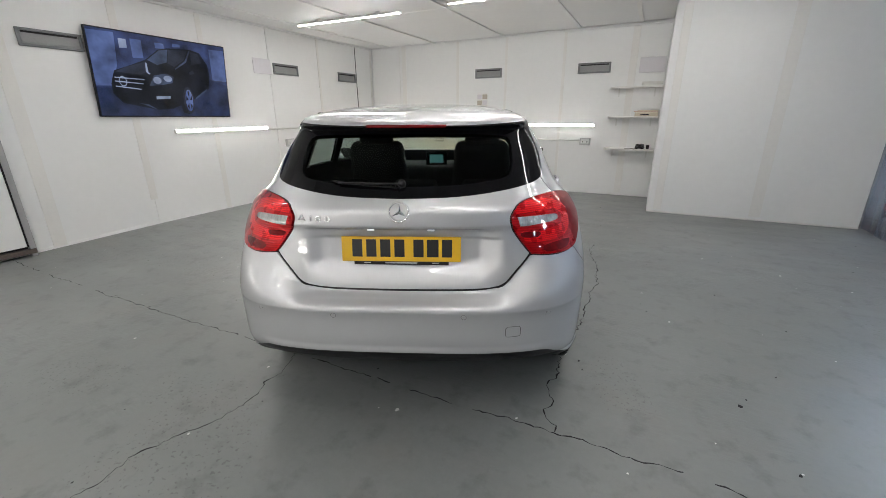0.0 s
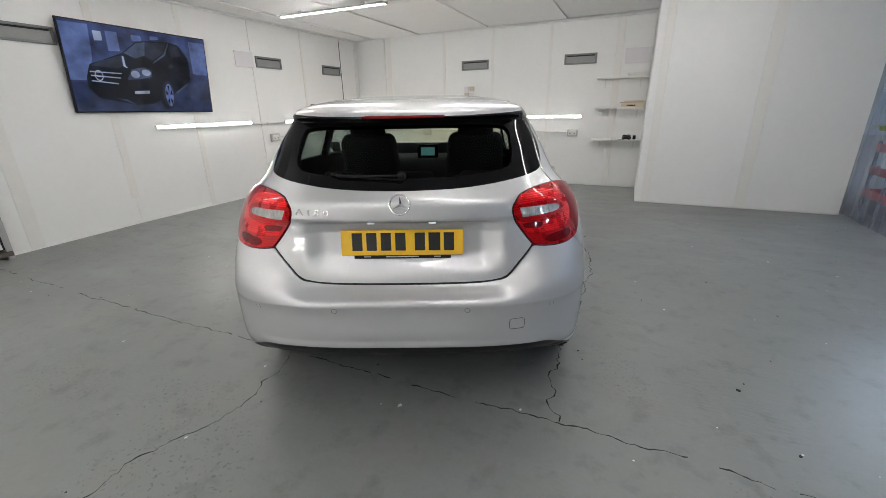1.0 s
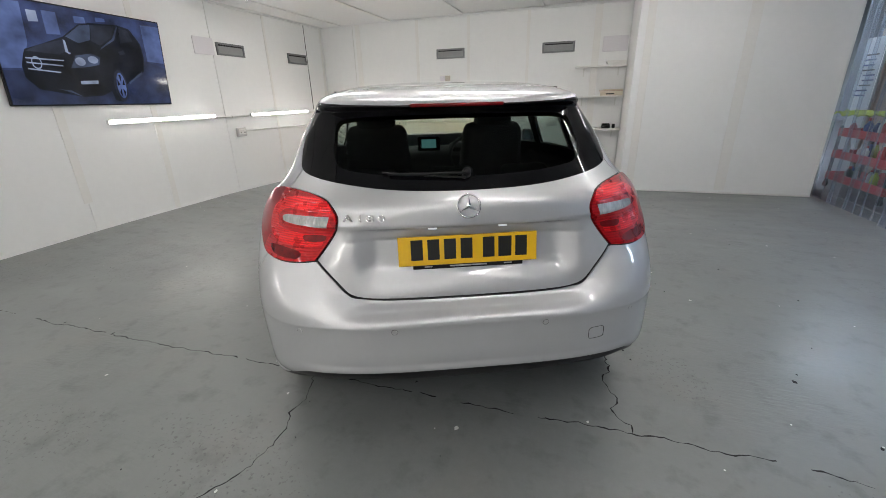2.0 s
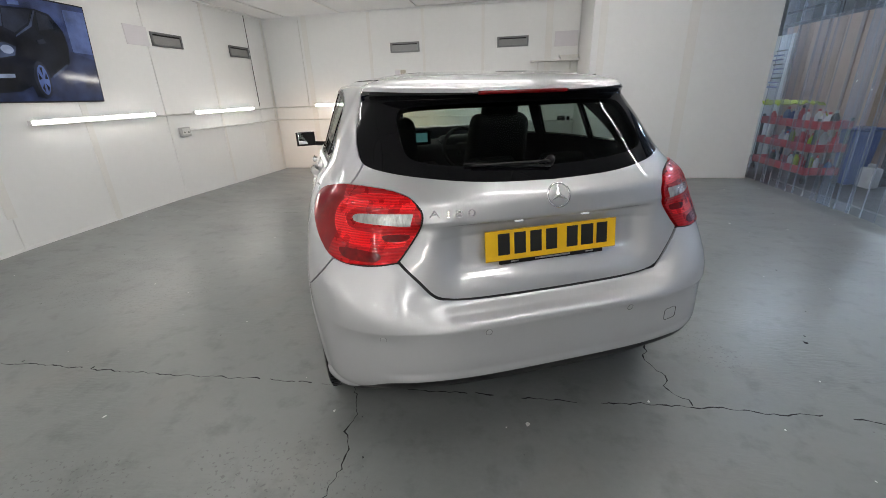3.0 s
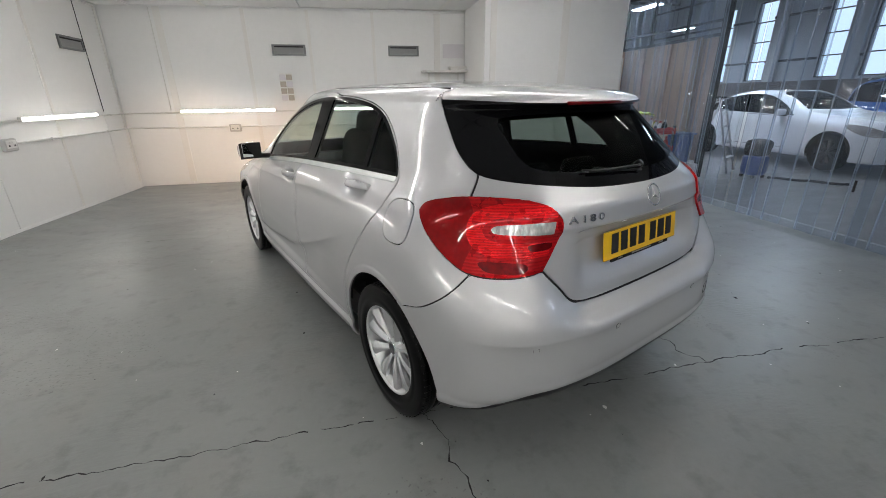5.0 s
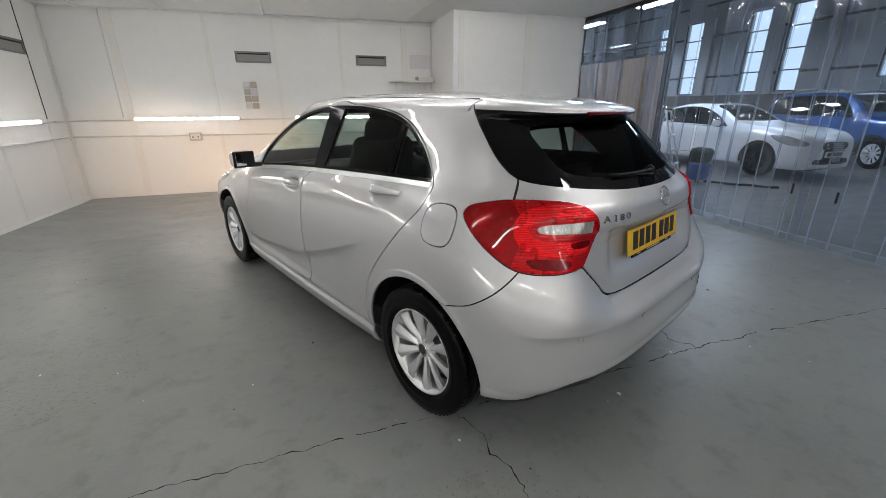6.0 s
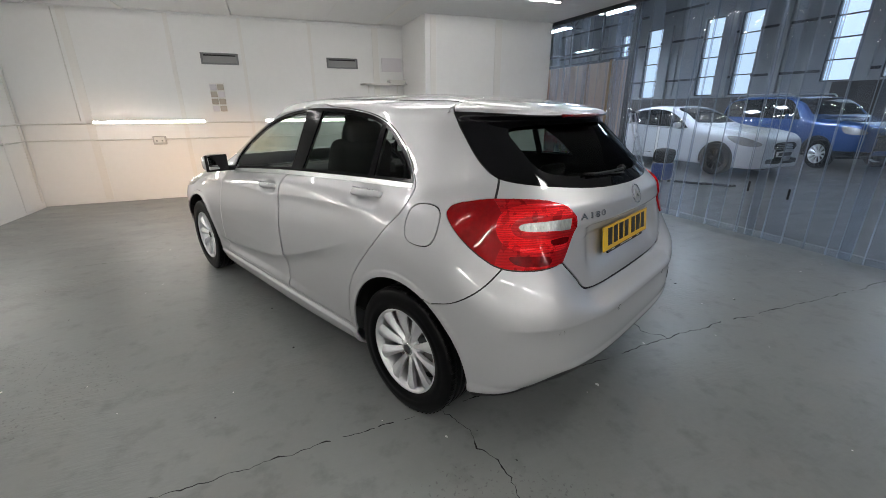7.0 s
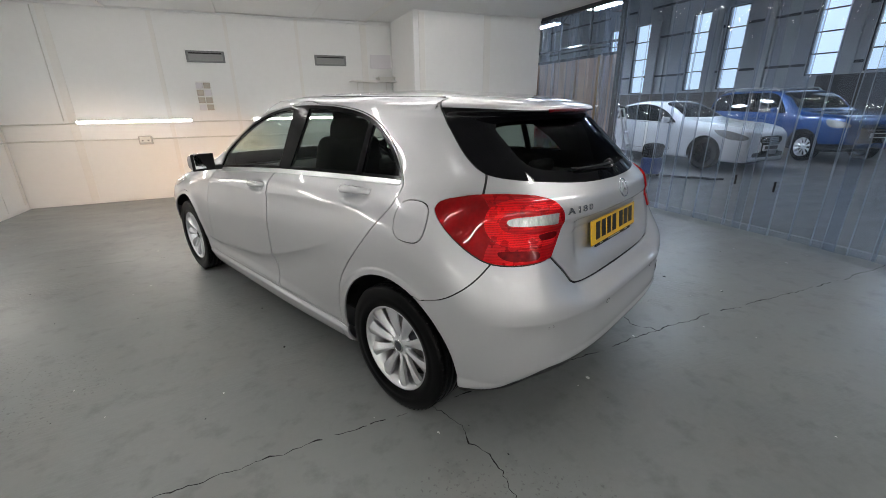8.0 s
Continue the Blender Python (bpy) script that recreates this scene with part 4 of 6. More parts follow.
    if rim:
        e = np.concatenate([f[:, [0, 1]], f[:, [1, 2]], f[:, [2, 0]]])
        key = np.sort(e, 1)
        uq, first_i, cnt = np.unique(key, axis=0, return_index=True, return_counts=True)
        be = e[first_i[cnt == 1]]
        be = be[~((np.abs(P[be[:, 0], 0]) < 1e-4) & (np.abs(P[be[:, 1], 0]) < 1e-4))]
        bv, binv = np.unique(be, return_inverse=True)
        be2 = binv.reshape(-1, 2)
        low = P[bv] - N[bv] * (0.010 if rim is True else rim)
        n0 = len(P)
        top = n0 + np.arange(len(bv))
        bot = n0 + len(bv) + np.arange(len(bv))
        P2 = np.concatenate([P, P[bv], low])
        side_n = np.zeros((2 * len(bv), 3))
        q1 = np.stack([top[be2[:, 1]], top[be2[:, 0]], bot[be2[:, 0]]], 1)
        q2 = np.stack([top[be2[:, 1]], bot[be2[:, 0]], bot[be2[:, 1]]], 1)
        fn = np.cross(P2[q1[:, 1]] - P2[q1[:, 0]], P2[q1[:, 2]] - P2[q1[:, 0]])
        for col in (0, 1):
            np.add.at(side_n, be2[:, col], fn)
            np.add.at(side_n, len(bv) + be2[:, col], fn)
        side_n /= np.maximum(np.linalg.norm(side_n, axis=1, keepdims=True), 1e-12)
        P, N, f = P2, np.concatenate([N, side_n]), np.concatenate([f, q1, q2])
    obs = []
    halves = [(P, N, f), (P * (-1, 1, 1), N * (-1, 1, 1), f[:, ::-1])]
    if not sides:
        halves = [(np.concatenate([P, halves[1][0]]), np.concatenate([N, halves[1][1]]), np.concatenate([f, f[:, ::-1] + len(P)]))]
    for p, n, q in halves:
        me = bpy.data.meshes.new(name)
        me.from_pydata(p.tolist(), [], q.tolist())
        me.polygons.foreach_set("use_smooth", [True] * len(q))
        me.normals_split_custom_set_from_vertices(n.tolist())
        obs.append(put(name, me, material, parent, label))
    return obs


# Triangle order so that faces look outward.
v0 = V[T]
fn = np.cross(v0[:, 1, :3] - v0[:, 0, :3], v0[:, 2, :3] - v0[:, 0, :3])
flip = (fn * v0[:, :, 3:6].mean(1)).sum(1) < 0
T[flip] = T[flip][:, ::-1]
HOST = {}
for key in LOOK:
    tri = T[lab == key]
    if len(tri) == 0:
        continue
    material, sides = LOOK[key]
    rim = False if "window" in key and "surround" not in key or key in ("windscreen", "panel_gap") else (0.014 if key.startswith("tail_light") else True)
    obs = sheet({"front_door_window": "window", "rear_door_window": "window", "quarter_window": "quarter_window", "tail_light_wrap": "side_lens", "tail_light_clear_strip": "clear_strip", "tail_light_reflector": "reflector", "tail_light_guide": "light_guide"}.get(key, key), tri, OUT.get(key, 0.0), sides, material, car, PLABEL.get(key, ""), rim)
    HOST[key] = obs
for key, host in (("front_door_window", "front_door"), ("rear_door_window", "rear_door"), ("quarter_window", "rear_door"), ("fuel_flap", "quarter_panel"), ("tail_light_wrap", "tail_light"), ("tail_light_clear_strip", "tail_light"),
                  ("tail_light_reflector", "tail_light"), ("tail_light_guide", "tail_light"), ("rear_window", "tailgate"), ("rear_window_border", "tailgate"), ("rear_valance", "rear_bumper")):
    for i, ob in enumerate(HOST.get(key, [])):
        ob.parent = HOST[host][min(i, len(HOST[host]) - 1)]

# Dark lining inside the cabin, and the wheel housings.
solid = np.isin(lab, ["quarter_panel", "roof", "rear_door", "front_door", "tailgate", "window_surround", "belt_trim", "panel_gap", "front_wing", "tail_light", "tail_light_wrap", "rear_window_border", "rear_bumper", "fuel_flap"])
sheet("cabin_lining", T[solid & (C[:, 2] > 0.42)][:, ::-1], -0.022, 0, TRIM, car, "dark cabin lining", False)
part("underbody", boxes((0, 1.60, 0.24, 1.30, 3.3, 0.06), (0, -0.38, 0.36, 1.2, 0.35, 0.10), (0, 1.3, 0.36, 1.40, 1.9, 0.2), bev=0.02), BLACK, car)
for sx in (-1, 1):
    for yw in (0.0, 2.699):
        bm = bmesh.new()
        ring = []
        for i in range(25):
            t = math.radians(-6 + 192 * i / 24)
            prof = [(sx * 0.50, 0.0), (sx * 0.50, 0.405), (sx * (0.865 if 30 < math.degrees(t) < 140 else 0.78), 0.405)]
            ring.append([bm.verts.new((x, yw + r * math.cos(t), 0.315 + r * math.sin(t))) for x, r in prof])
        for p, q in zip(ring, ring[1:]):
            for j in range(2):
                bm.faces.new((p[j], p[j + 1], q[j + 1], q[j]))
        bmesh.ops.remove_doubles(bm, verts=bm.verts, dist=1e-5)
        part("wheel_housing", bm, BLACK, car, "black wheel arch liner", True)


def on_skin(axis, a, b, out=0.0, rear=True):
    """The nearest place of the left half of the skin to (x, z) on the tail or (y, z) on the flank, and its outward normal."""
    P = V[:, :3]
    if axis == "tail":
        d = (P[:, 0] + abs(a)) ** 2 + (P[:, 2] - b) ** 2 + np.where(P[:, 1] < -0.2, 0, 9)
    else:
        d = (P[:, 1] - a) ** 2 + (P[:, 2] - b) ** 2 + np.where(np.abs(P[:, 0]) > 0.5, 0, 9)
    i = np.argsort(d)[:6]
    w = 1 / (d[i] + 1e-6)
    p, n = (P[i] * w[:, None]).sum(0) / w.sum(), V[i, 3:6].mean(0)
    n = n / np.linalg.norm(n)
    if axis == "tail":
        p[0], p[2] = -abs(a), b
        if a > 0:
            p[0], n = a, n * (-1, 1, 1)
    else:
        p[1], p[2] = a, b
    return Vector(p + n * out), Vector(n)


def facing(p, n):
    """A pose at p whose z looks along n, with its y upwards."""
    z = n.normalized()
    x = Vector((0, 0, 1)).cross(z).normalized()
    return Matrix.Translation(p) @ Matrix((x, z.cross(x), z)).transposed().to_4x4()


# ---- wheels ----
def wheel_meshes():
    """Meshes of one wheel with its outer face towards +x."""
    made = {}

    def keep(name, bm, material, smooth=True):
        me = bpy.data.meshes.new(name)
        for f in bm.faces:
            f.smooth = smooth
        bm.to_mesh(me)
        bm.free()
        me.materials.append(material)
        made[name] = me

    prof = [(0.204, -0.088), (0.225, -0.097), (0.255, -0.1025), (0.285, -0.1015), (0.302, -0.094), (0.309, -0.083)]
    for x in (-0.052, -0.018, 0.018, 0.052):
        prof += [(0.312, x - 0.0055), (0.304, x - 0.004), (0.304, x + 0.004), (0.312, x + 0.0055)]
    prof += [(0.309, 0.083), (0.302, 0.094), (0.296, 0.0965), (0.285, 0.1005), (0.262, 0.1035), (0.246, 0.1010), (0.243, 0.1025), (0.222, 0.0975), (0.204, 0.088)]
    keep("plain_tyre", lathe(prof, 72, caps=False), RUBBER)
    bm = lathe(prof, 72, caps=False)
    for i in range(64):
        t = 2 * math.pi * i / 64
        for s in (-1, 1):
            box(bm, s * 0.072, 0, 0.3098, 0.034, 0.006, 0.003, m=Matrix.Rotation(t + (0.05 if s > 0 else 0), 4, "X"))
    keep("tyre", bm, RUBBER)
    for f in made["tyre"].polygons:
        f.use_smooth = len(f.vertices) == 4
    keep("rim", lathe([(0.203, -0.088), (0.196, -0.07), (0.185, -0.05), (0.183, 0.03), (0.190, 0.060), (0.196, 0.075), (0.206, 0.082), (0.212, 0.0885), (0.209, 0.092), (0.202, 0.0895), (0.199, 0.083)], 72, caps=False), ALLOY)
    bm = bmesh.new()
    st = ((0.034, 0.0125, 0.058), (0.072, 0.0145, 0.067), (0.11, 0.0195, 0.075), (0.15, 0.0260, 0.081), (0.185, 0.0330, 0.083), (0.202, 0.039, 0.081))
    rows = [[bm.verts.new((x - 0.024, -w, r)), bm.verts.new((x - 0.006, -w, r)), bm.verts.new((x, -w * 0.30, r)), bm.verts.new((x - 0.0015, w * 0.05, r)), bm.verts.new((x - 0.017, w, r)), bm.verts.new((x - 0.024, w, r))] for r, w, x in st]
    for p, q in zip(rows, rows[1:]):
        for i in range(6):
            bm.faces.new((p[i], p[(i + 1) % 6], q[(i + 1) % 6], q[i]))
    bm.faces.new(rows[0])
    bm.faces.new(rows[-1][::-1])
    bmesh.ops.recalc_face_normals(bm, faces=bm.faces)
    keep("spoke", bm, ALLOY, False)
    keep("hub", lathe([(0.0001, 0.060), (0.034, 0.060), (0.048, 0.056), (0.066, 0.045), (0.066, 0.02)], 40), ALLOY)
    keep("hub_cap", lathe([(0.0001, 0.066), (0.022, 0.066), (0.029, 0.063), (0.031, 0.058)], 32), DARKMETAL)
    keep("hub_cap_ring", lathe([(0.0275, 0.0655), (0.031, 0.0655), (0.0325, 0.060), (0.0275, 0.060)], 32), CHROME)
    keep("wheel_bolt", lathe([(0.0001, 0.0535), (0.0085, 0.0535), (0.0095, 0.052), (0.0095, 0.03)], 12), GAP)
    keep("brake_disc", lathe([(0.0001, 0.012), (0.14, 0.012), (0.14, -0.012), (0.0001, -0.012)], 48), DISC)
    keep("brake_backing", lathe([(0.0001, -0.02), (0.182, -0.02), (0.182, -0.028), (0.0001, -0.028)], 36), BLACK)
    keep("caliper", boxes((0.0, 0.0, 0.0, 0.07, 0.15, 0.06), bev=0.015), DARKMETAL)
    return made


WM = wheel_meshes()
for sx in (-1, 1):
    for yw, turn in ((0.0, 8), (2.699, 17)):
        w = put("wheel", WM["rim"], None, car, "silver ten-spoke alloy wheel", pose(sx * 0.776, yw, 0.312, 0, 0, 0 if sx > 0 else 180) @ pose(0, 0, 0, turn, 0, 0))
        put("tyre", WM["tyre"], None, w, "black rubber tyre")
        put("hub", WM["hub"], None, w)
        put("hub_cap", WM["hub_cap"], None, w)
        put("hub_cap_ring", WM["hub_cap_ring"], None, w)
        put("brake_disc", WM["brake_disc"], None, w)
        put("brake_backing", WM["brake_backing"], None, w)
        put("caliper", WM["caliper"], None, w, at=pose(0, 0.11, 0.06, 28, 0, 0))
        for i in range(10):
            put("spoke", WM["spoke"], None, w, at=pose(0, 0, 0, 36 * i, 0, 0))
        for i in range(5):
            t = math.radians(72 * i + 18)
            put("wheel_bolt", WM["wheel_bolt"], None, w, at=pose(0, 0.056 * math.cos(t), 0.056 * math.sin(t)))

# ---- tail details ----
gate, bumper = HOST["tailgate"][0], HOST["rear_bumper"][0]
PL = Matrix.Translation((0, -0.624, 0.856)) @ pose(0, 0, 0, 90 - 7, 0, 0)
plate_bm = bmesh.new()
box(plate_bm, 0, 0, 0.0, 0.520, 0.111, 0.005, 0.002, 1)
number_plate = part("number_plate", plate_bm, YELLOW, gate, "yellow number plate with plain dark bars", at=PL)
x = -0.216
for i in range(7):
    part("plate_bar", boxes((x + 0.025, 0.004, 0.003, 0.044 if i != 5 else 0.05, 0.077, 0.0016)), INK, number_plate)
    x += 0.050 + (0.033 if i == 3 else 0.0115)
part("plate_edge", boxes((0, 0.0545, 0.0028, 0.516, 0.0012, 0.001), (0, -0.0545, 0.0028, 0.516, 0.0012, 0.001)), WOOD, number_plate)
holder = part("plate_holder", boxes((0, -0.0615, -0.004, 0.415, 0.018, 0.008), bev=0.002), BLACK, gate, at=PL)
part("plate_holder_bar", boxes((0, -0.0615, 0.0004, 0.14, 0.005, 0.001), (-0.15, -0.0615, 0.0004, 0.03, 0.004, 0.001), (0.15, -0.0615, 0.0004, 0.03, 0.004, 0.001)), ALU, holder)

p, n = on_skin("tail", 0.0001, 1.024, 0.004)
BADGE = facing(Vector((0, p.y, 1.024)), Vector((0, n.y, n.z)))
bm = bmesh.new()
tube(bm, [(0.041 * math.cos(2 * math.pi * i / 48), 0.041 * math.sin(2 * math.pi * i / 48), 0) for i in range(49)], 0.0034, 8)
badge = part("badge", bm, CHROME, gate, "round chrome badge", True, BADGE)
for i in range(3):
    t = math.radians(90 + 120 * i)
    c, s = math.cos(t), math.sin(t)
    bm = bmesh.new()
    a, b, e, f = (bm.verts.new(v) for v in ((0.039 * c, 0.039 * s, 0.001), (0.0085 * math.cos(t + 1.05), 0.0085 * math.sin(t + 1.05), 0), (0, 0, 0.006), (0.0085 * math.cos(t - 1.05), 0.0085 * math.sin(t - 1.05), 0)))
    for q in ((a, b, e), (a, e, f), (b, f, e), (a, f, b)):
        bm.faces.new(q)
    bmesh.ops.recalc_face_normals(bm, faces=bm.faces)
    part("badge_arm", bm, CHROME, badge)


def lettering(name, text, size, material, parent, at, depth=0.002, spacing=1.0):
    cu = bpy.data.curves.new(name, "FONT")
    cu.body, cu.size, cu.extrude, cu.align_x, cu.align_y, cu.space_character, cu.resolution_u = text, size, depth, "CENTER", "CENTER", spacing, 3
    tmp = bpy.data.objects.new(name, cu)
    me = bpy.data.meshes.new_from_object(tmp)
    bpy.data.objects.remove(tmp)
    me.materials.clear()
    return put(name, me, material, parent, at=at)


for i, ch in enumerate("A180"):
    p, n = on_skin("tail", -0.430 + (0, 0.044, 0.080, 0.121)[i], 0.987, 0.003)
    lettering("letter", ch, 0.042, LETTER, gate, facing(p, n) @ Matrix.Diagonal((1.36, 0.86, 1, 1)), 0.003)

bm = bmesh.new()
tube(bm, [(-0.185 + 0.37 * i / 20, -0.352 + 0.03 * abs(-1 + i / 10) ** 2.4 * 0.3, 1.3575) for i in range(21)], 0.0075, 8)
part("high_brake_light", bm, REDDARK, gate, "slim dark red high brake light", True)
wiper = part("wiper", lathe([(0.0001, 0.024), (0.012, 0.023), (0.016, 0.013), (0.017, -0.004)], 20, "Z"), BLACK, gate, "black rear wiper", True, facing(*on_skin("tail", 0.005, 1.122, 0.003)))
arm, blade = [], []
for i in range(13):
    p, n = on_skin("tail", 0.0 - 0.275 * i / 12, 1.116 + 0.004 * i / 12, 0.020 - 0.008 * i / 12)
    arm.append(p)
    p, n = on_skin("tail", 0.0 - 0.30 * i / 12, 1.105 + 0.022 * i / 12, 0.010)
    blade.append(p)
for nm, pts, rad in (("wiper_arm", arm, 0.0055), ("wiper_blade", blade, 0.0042)):
    bm = tube(bmesh.new(), pts, rad, 6)
    part(nm, bm, BLACK, gate, smooth=True)
for x, z in ((-0.641, 0.585), (-0.287, 0.592), (0.274, 0.592), (0.641, 0.585)):
    p, n = on_skin("tail", x, z, 0.0006)
    s = part("parking_sensor", lathe([(0.0001, 0.0012), (0.0095, 0.001), (0.0105, -0.003)], 20, "Z"), PAINT, bumper, at=facing(p, n))
    bm = tube(bmesh.new(), [(0.0115 * math.cos(2 * math.pi * i / 20), 0.0115 * math.sin(2 * math.pi * i / 20), 0) for i in range(21)], 0.0007, 5)
    part("sensor_gap", bm, GAP, s)
p, n = on_skin("tail", 0.488, 0.515, 0.0)
bm = tube(bmesh.new(), [((0.034 * np.sign(math.cos(t)) * abs(math.cos(t)) ** 0.4), 0.024 * np.sign(math.sin(t)) * abs(math.sin(t)) ** 0.4, 0.0) for t in np.linspace(0, 2 * math.pi, 41)], 0.0010, 5)
part("towing_eye_cover", bm, GAP, bumper, at=facing(p, n))
for s in (-1, 1):
    part("plate_lamp", boxes((0, 0, 0, 0.03, 0.012, 0.006), bev=0.002), PLATEGLOW, gate, "small lit number plate lamp", at=pose(s * 0.13, -0.612, 0.938))

# Roof seams, from the corner of the tailgate forward along the roof.
for s in (-1, 1):
    pts = []
    for i in range(30):
        y = -0.02 + 1.43 * i / 29
        d = (V[:, 1] - y) ** 2 + (V[:, 0] + 0.515 + 0.035 * math.sin(min(1, i / 15) * 1.5)) ** 2 + np.where(V[:, 2] > 1.3, 0, 9)
        k = int(np.argmin(d))
        pts.append((s * (0.515 + 0.035 * math.sin(min(1, i / 15) * 1.5)), y, V[k, 2] - 0.0012))
    for k in range(6):
        zs = [p[2] for p in pts]
        pts = [(p[0], p[1], (zs[max(j - 1, 0)] + zs[j] + zs[min(j + 1, 29)]) / 3) for j, p in enumerate(pts)]
    part("roof_seam", tube(bmesh.new(), pts, 0.0034, 6), GAP, car, "dark roof seam", True)

# ---- door handles, mirrors ----
for y, z, door in ((1.275, 0.935, "front_door"), (0.285, 1.008, "rear_door")):
    for side in (-1, 1):
        host = HOST[door][0 if side < 0 else 1]
        p, n = on_skin("flank", y, z, 0)
        if side > 0:
            p.x, n.x = -p.x, -n.x
        F = facing(p + n * 0.016, n)
        bm = bmesh.new()
        rows = []
        for i in range(17):
            t = -1 + i / 8
            lift = 0.030 * (1 - abs(t) ** 3.2) + 0.002
            hgt = 0.0135 + 0.0055 * (1 - t * t)
            rows.append([bm.verts.new((0.112 * t, hgt * math.cos(k) + 0.006 * t * (-side), lift + 0.009 * math.sin(k))) for k in np.linspace(0, 2 * math.pi, 12, endpoint=False)])
        for a, b in zip(rows, rows[1:]):
            for k in range(12):
                bm.faces.new((a[k], a[(k + 1) % 12], b[(k + 1) % 12], b[k]))
        bm.faces.new(rows[0])
        bm.faces.new(rows[-1])
        bmesh.ops.recalc_face_normals(bm, faces=bm.faces)
        h = part("door_handle", bm, PAINT, host, "silver pull handle", True, F)
        part("handle_strip", boxes((0, 0.0165, 0.0335, 0.15, 0.003, 0.006), bev=0.001), CHROME, h)
for side in (-1, 1):
    bm = bmesh.new()
    box(bm, 0, 0.01, 0, 0.165, 0.12, 0.130, 0.042, 4)
    for v in bm.verts:
        k = (v.co.y + 0.05) / 0.12
        v.co.x *= 1 - 0.30 * max(0, k)
        v.co.z *= 1 - 0.32 * max(0, k)
        v.co.z += 0.02 * (v.co.x * -side) * 1.0
    mirror = part("door_mirror", bm, PAINT, car, "silver door mirror", True, Matrix.Translation((side * 0.955, 1.885, 1.033)) @ pose(0, 0, 0, 0, 0, 7))
    bm = bmesh.new()
    box(bm, 0, -0.049, 0, 0.150, 0.010, 0.112, 0.022, 3)
    part("mirror_rim", bm, BLACK, mirror)
    bm = bmesh.new()
    box(bm, 0, -0.0545, 0.002, 0.132, 0.005, 0.094, 0.02, 3)
    part("mirror_glass", bm, mat("mirror_silver", (0.8, 0.82, 0.83), 0.02, 1.0, var=0.01), mirror, at=pose(0, 0.004, 0, -3, 0, 6))
    part("mirror_foot", tube(bmesh.new(), [(-side * 0.06, 0.02, -0.045), (-side * 0.10, 0.03, -0.05), (-side * 0.16, 0.03, -0.055)], 0.018, 8), BLACK, mirror)

# ---- cabin ----
for x in (-0.40, 0.40):
    seat = part("front_seat", boxes((0, 0.22, 0.0, 0.50, 0.52, 0.16), bev=0.05), FABRIC, car, "black fabric front seat", True, pose(x, 1.12, 0.52))
    bm = bmesh.new()
    box(bm, 0, 0, 0.345, 0.50, 0.15, 0.71, 0.06, 3)
    for v in bm.verts:
        v.co.x *= 1 - 0.22 * max(0, v.co.z - 0.35) / 0.36
    part("seat_back", bm, FABRIC, seat, smooth=True, at=pose(0, -0.06, 0.02, 16, 0, 0))
    bm = bmesh.new()
    box(bm, 0, 0, -0.01, 0.26, 0.10, 0.20, 0.05, 3)
    part("headrest", bm, FABRIC, seat, smooth=True, at=pose(0, -0.24, 0.71, 14, 0, 0))
    part("headrest_post", tube(tube(bmesh.new(), [(-0.06, -0.20, 0.55), (-0.06, -0.235, 0.66)], 0.006), [(0.06, -0.20, 0.55), (0.06, -0.235, 0.66)], 0.006), CHROME, seat)
bench = part("rear_seat", boxes((0, 0.40, 0.50, 1.24, 0.5, 0.18), bev=0.05), FABRIC, car, "black fabric rear bench", True)
bm = bmesh.new()
box(bm, 0, 0, 0.26, 1.22, 0.14, 0.52, 0.05, 3)
part("bench_back", bm, FABRIC, bench, smooth=True, at=pose(0, 0.16, 0.50, 20, 0, 0))
for x in (-0.38, 0, 0.38):
    bm = bmesh.new()
    box(bm, 0, 0, 0, 0.24, 0.07, 0.10, 0.03, 3)
    part("headrest", bm, FABRIC, bench, smooth=True, at=pose(x, 0.0, 1.015, 16, 0, 0))
part("parcel_shelf", boxes((0, -0.22, 0.985, 1.16, 0.44, 0.018), bev=0.006), TRIM, car)
dash = part("dashboard", boxes((0, 1.95, 0.80, 1.40, 0.50, 0.28), (0.36, 1.78, 0.955, 0.34, 0.16, 0.09), bev=0.06), TRIM, car, "dark moulded dashboard", True)
centre = part("centre_screen", boxes((0, 1.70, 1.0, 0.20, 0.018, 0.125), bev=0.006), BLACKGLOSS, dash)
part("display", boxes((0, 1.690, 1.002, 0.13, 0.002, 0.075)), mat("display_glow", (0.16, 0.42, 0.42), 0.3, var=0.5, scale=40, emit=0.35), centre, "lit teal display")
part("centre_console", boxes((0, 1.3, 0.55, 0.22, 0.9, 0.24), bev=0.05), TRIM, car)
bm = tube(bmesh.new(), [(0.18 * math.cos(2 * math.pi * i / 32), 0.18 * math.sin(2 * math.pi * i / 32), 0) for i in range(33)], 0.014, 8)
sw = part("steering_wheel", bm, BLACK, car, "black steering wheel", True, pose(0.36, 1.58, 0.90, 68, 0, 0))
part("wheel_boss", boxes((0, 0, 0, 0.12, 0.10, 0.04), (0, 0, 0, 0.34, 0.03, 0.02), bev=0.012), BLACK, sw)
part("rear_view_mirror", boxes((0, 1.50, 1.315, 0.21, 0.03, 0.065), (0, 1.54, 1.35, 0.03, 0.06, 0.03), bev=0.012), BLACK, car, smooth=True)

# Dipped lamps of the car, lit: a warm wash falls on the end wall in front of it.
for s in (-1, 1):
    lamp_data = bpy.data.lights.new("headlight_beam", "SPOT")
    lamp_data.energy, lamp_data.color, lamp_data.spot_size, lamp_data.spot_blend, lamp_data.shadow_soft_size = 150.0, (1.0, 0.62, 0.34), radians(48), 1.0, 0.05
    beam = new("headlight_beam", lamp_data)
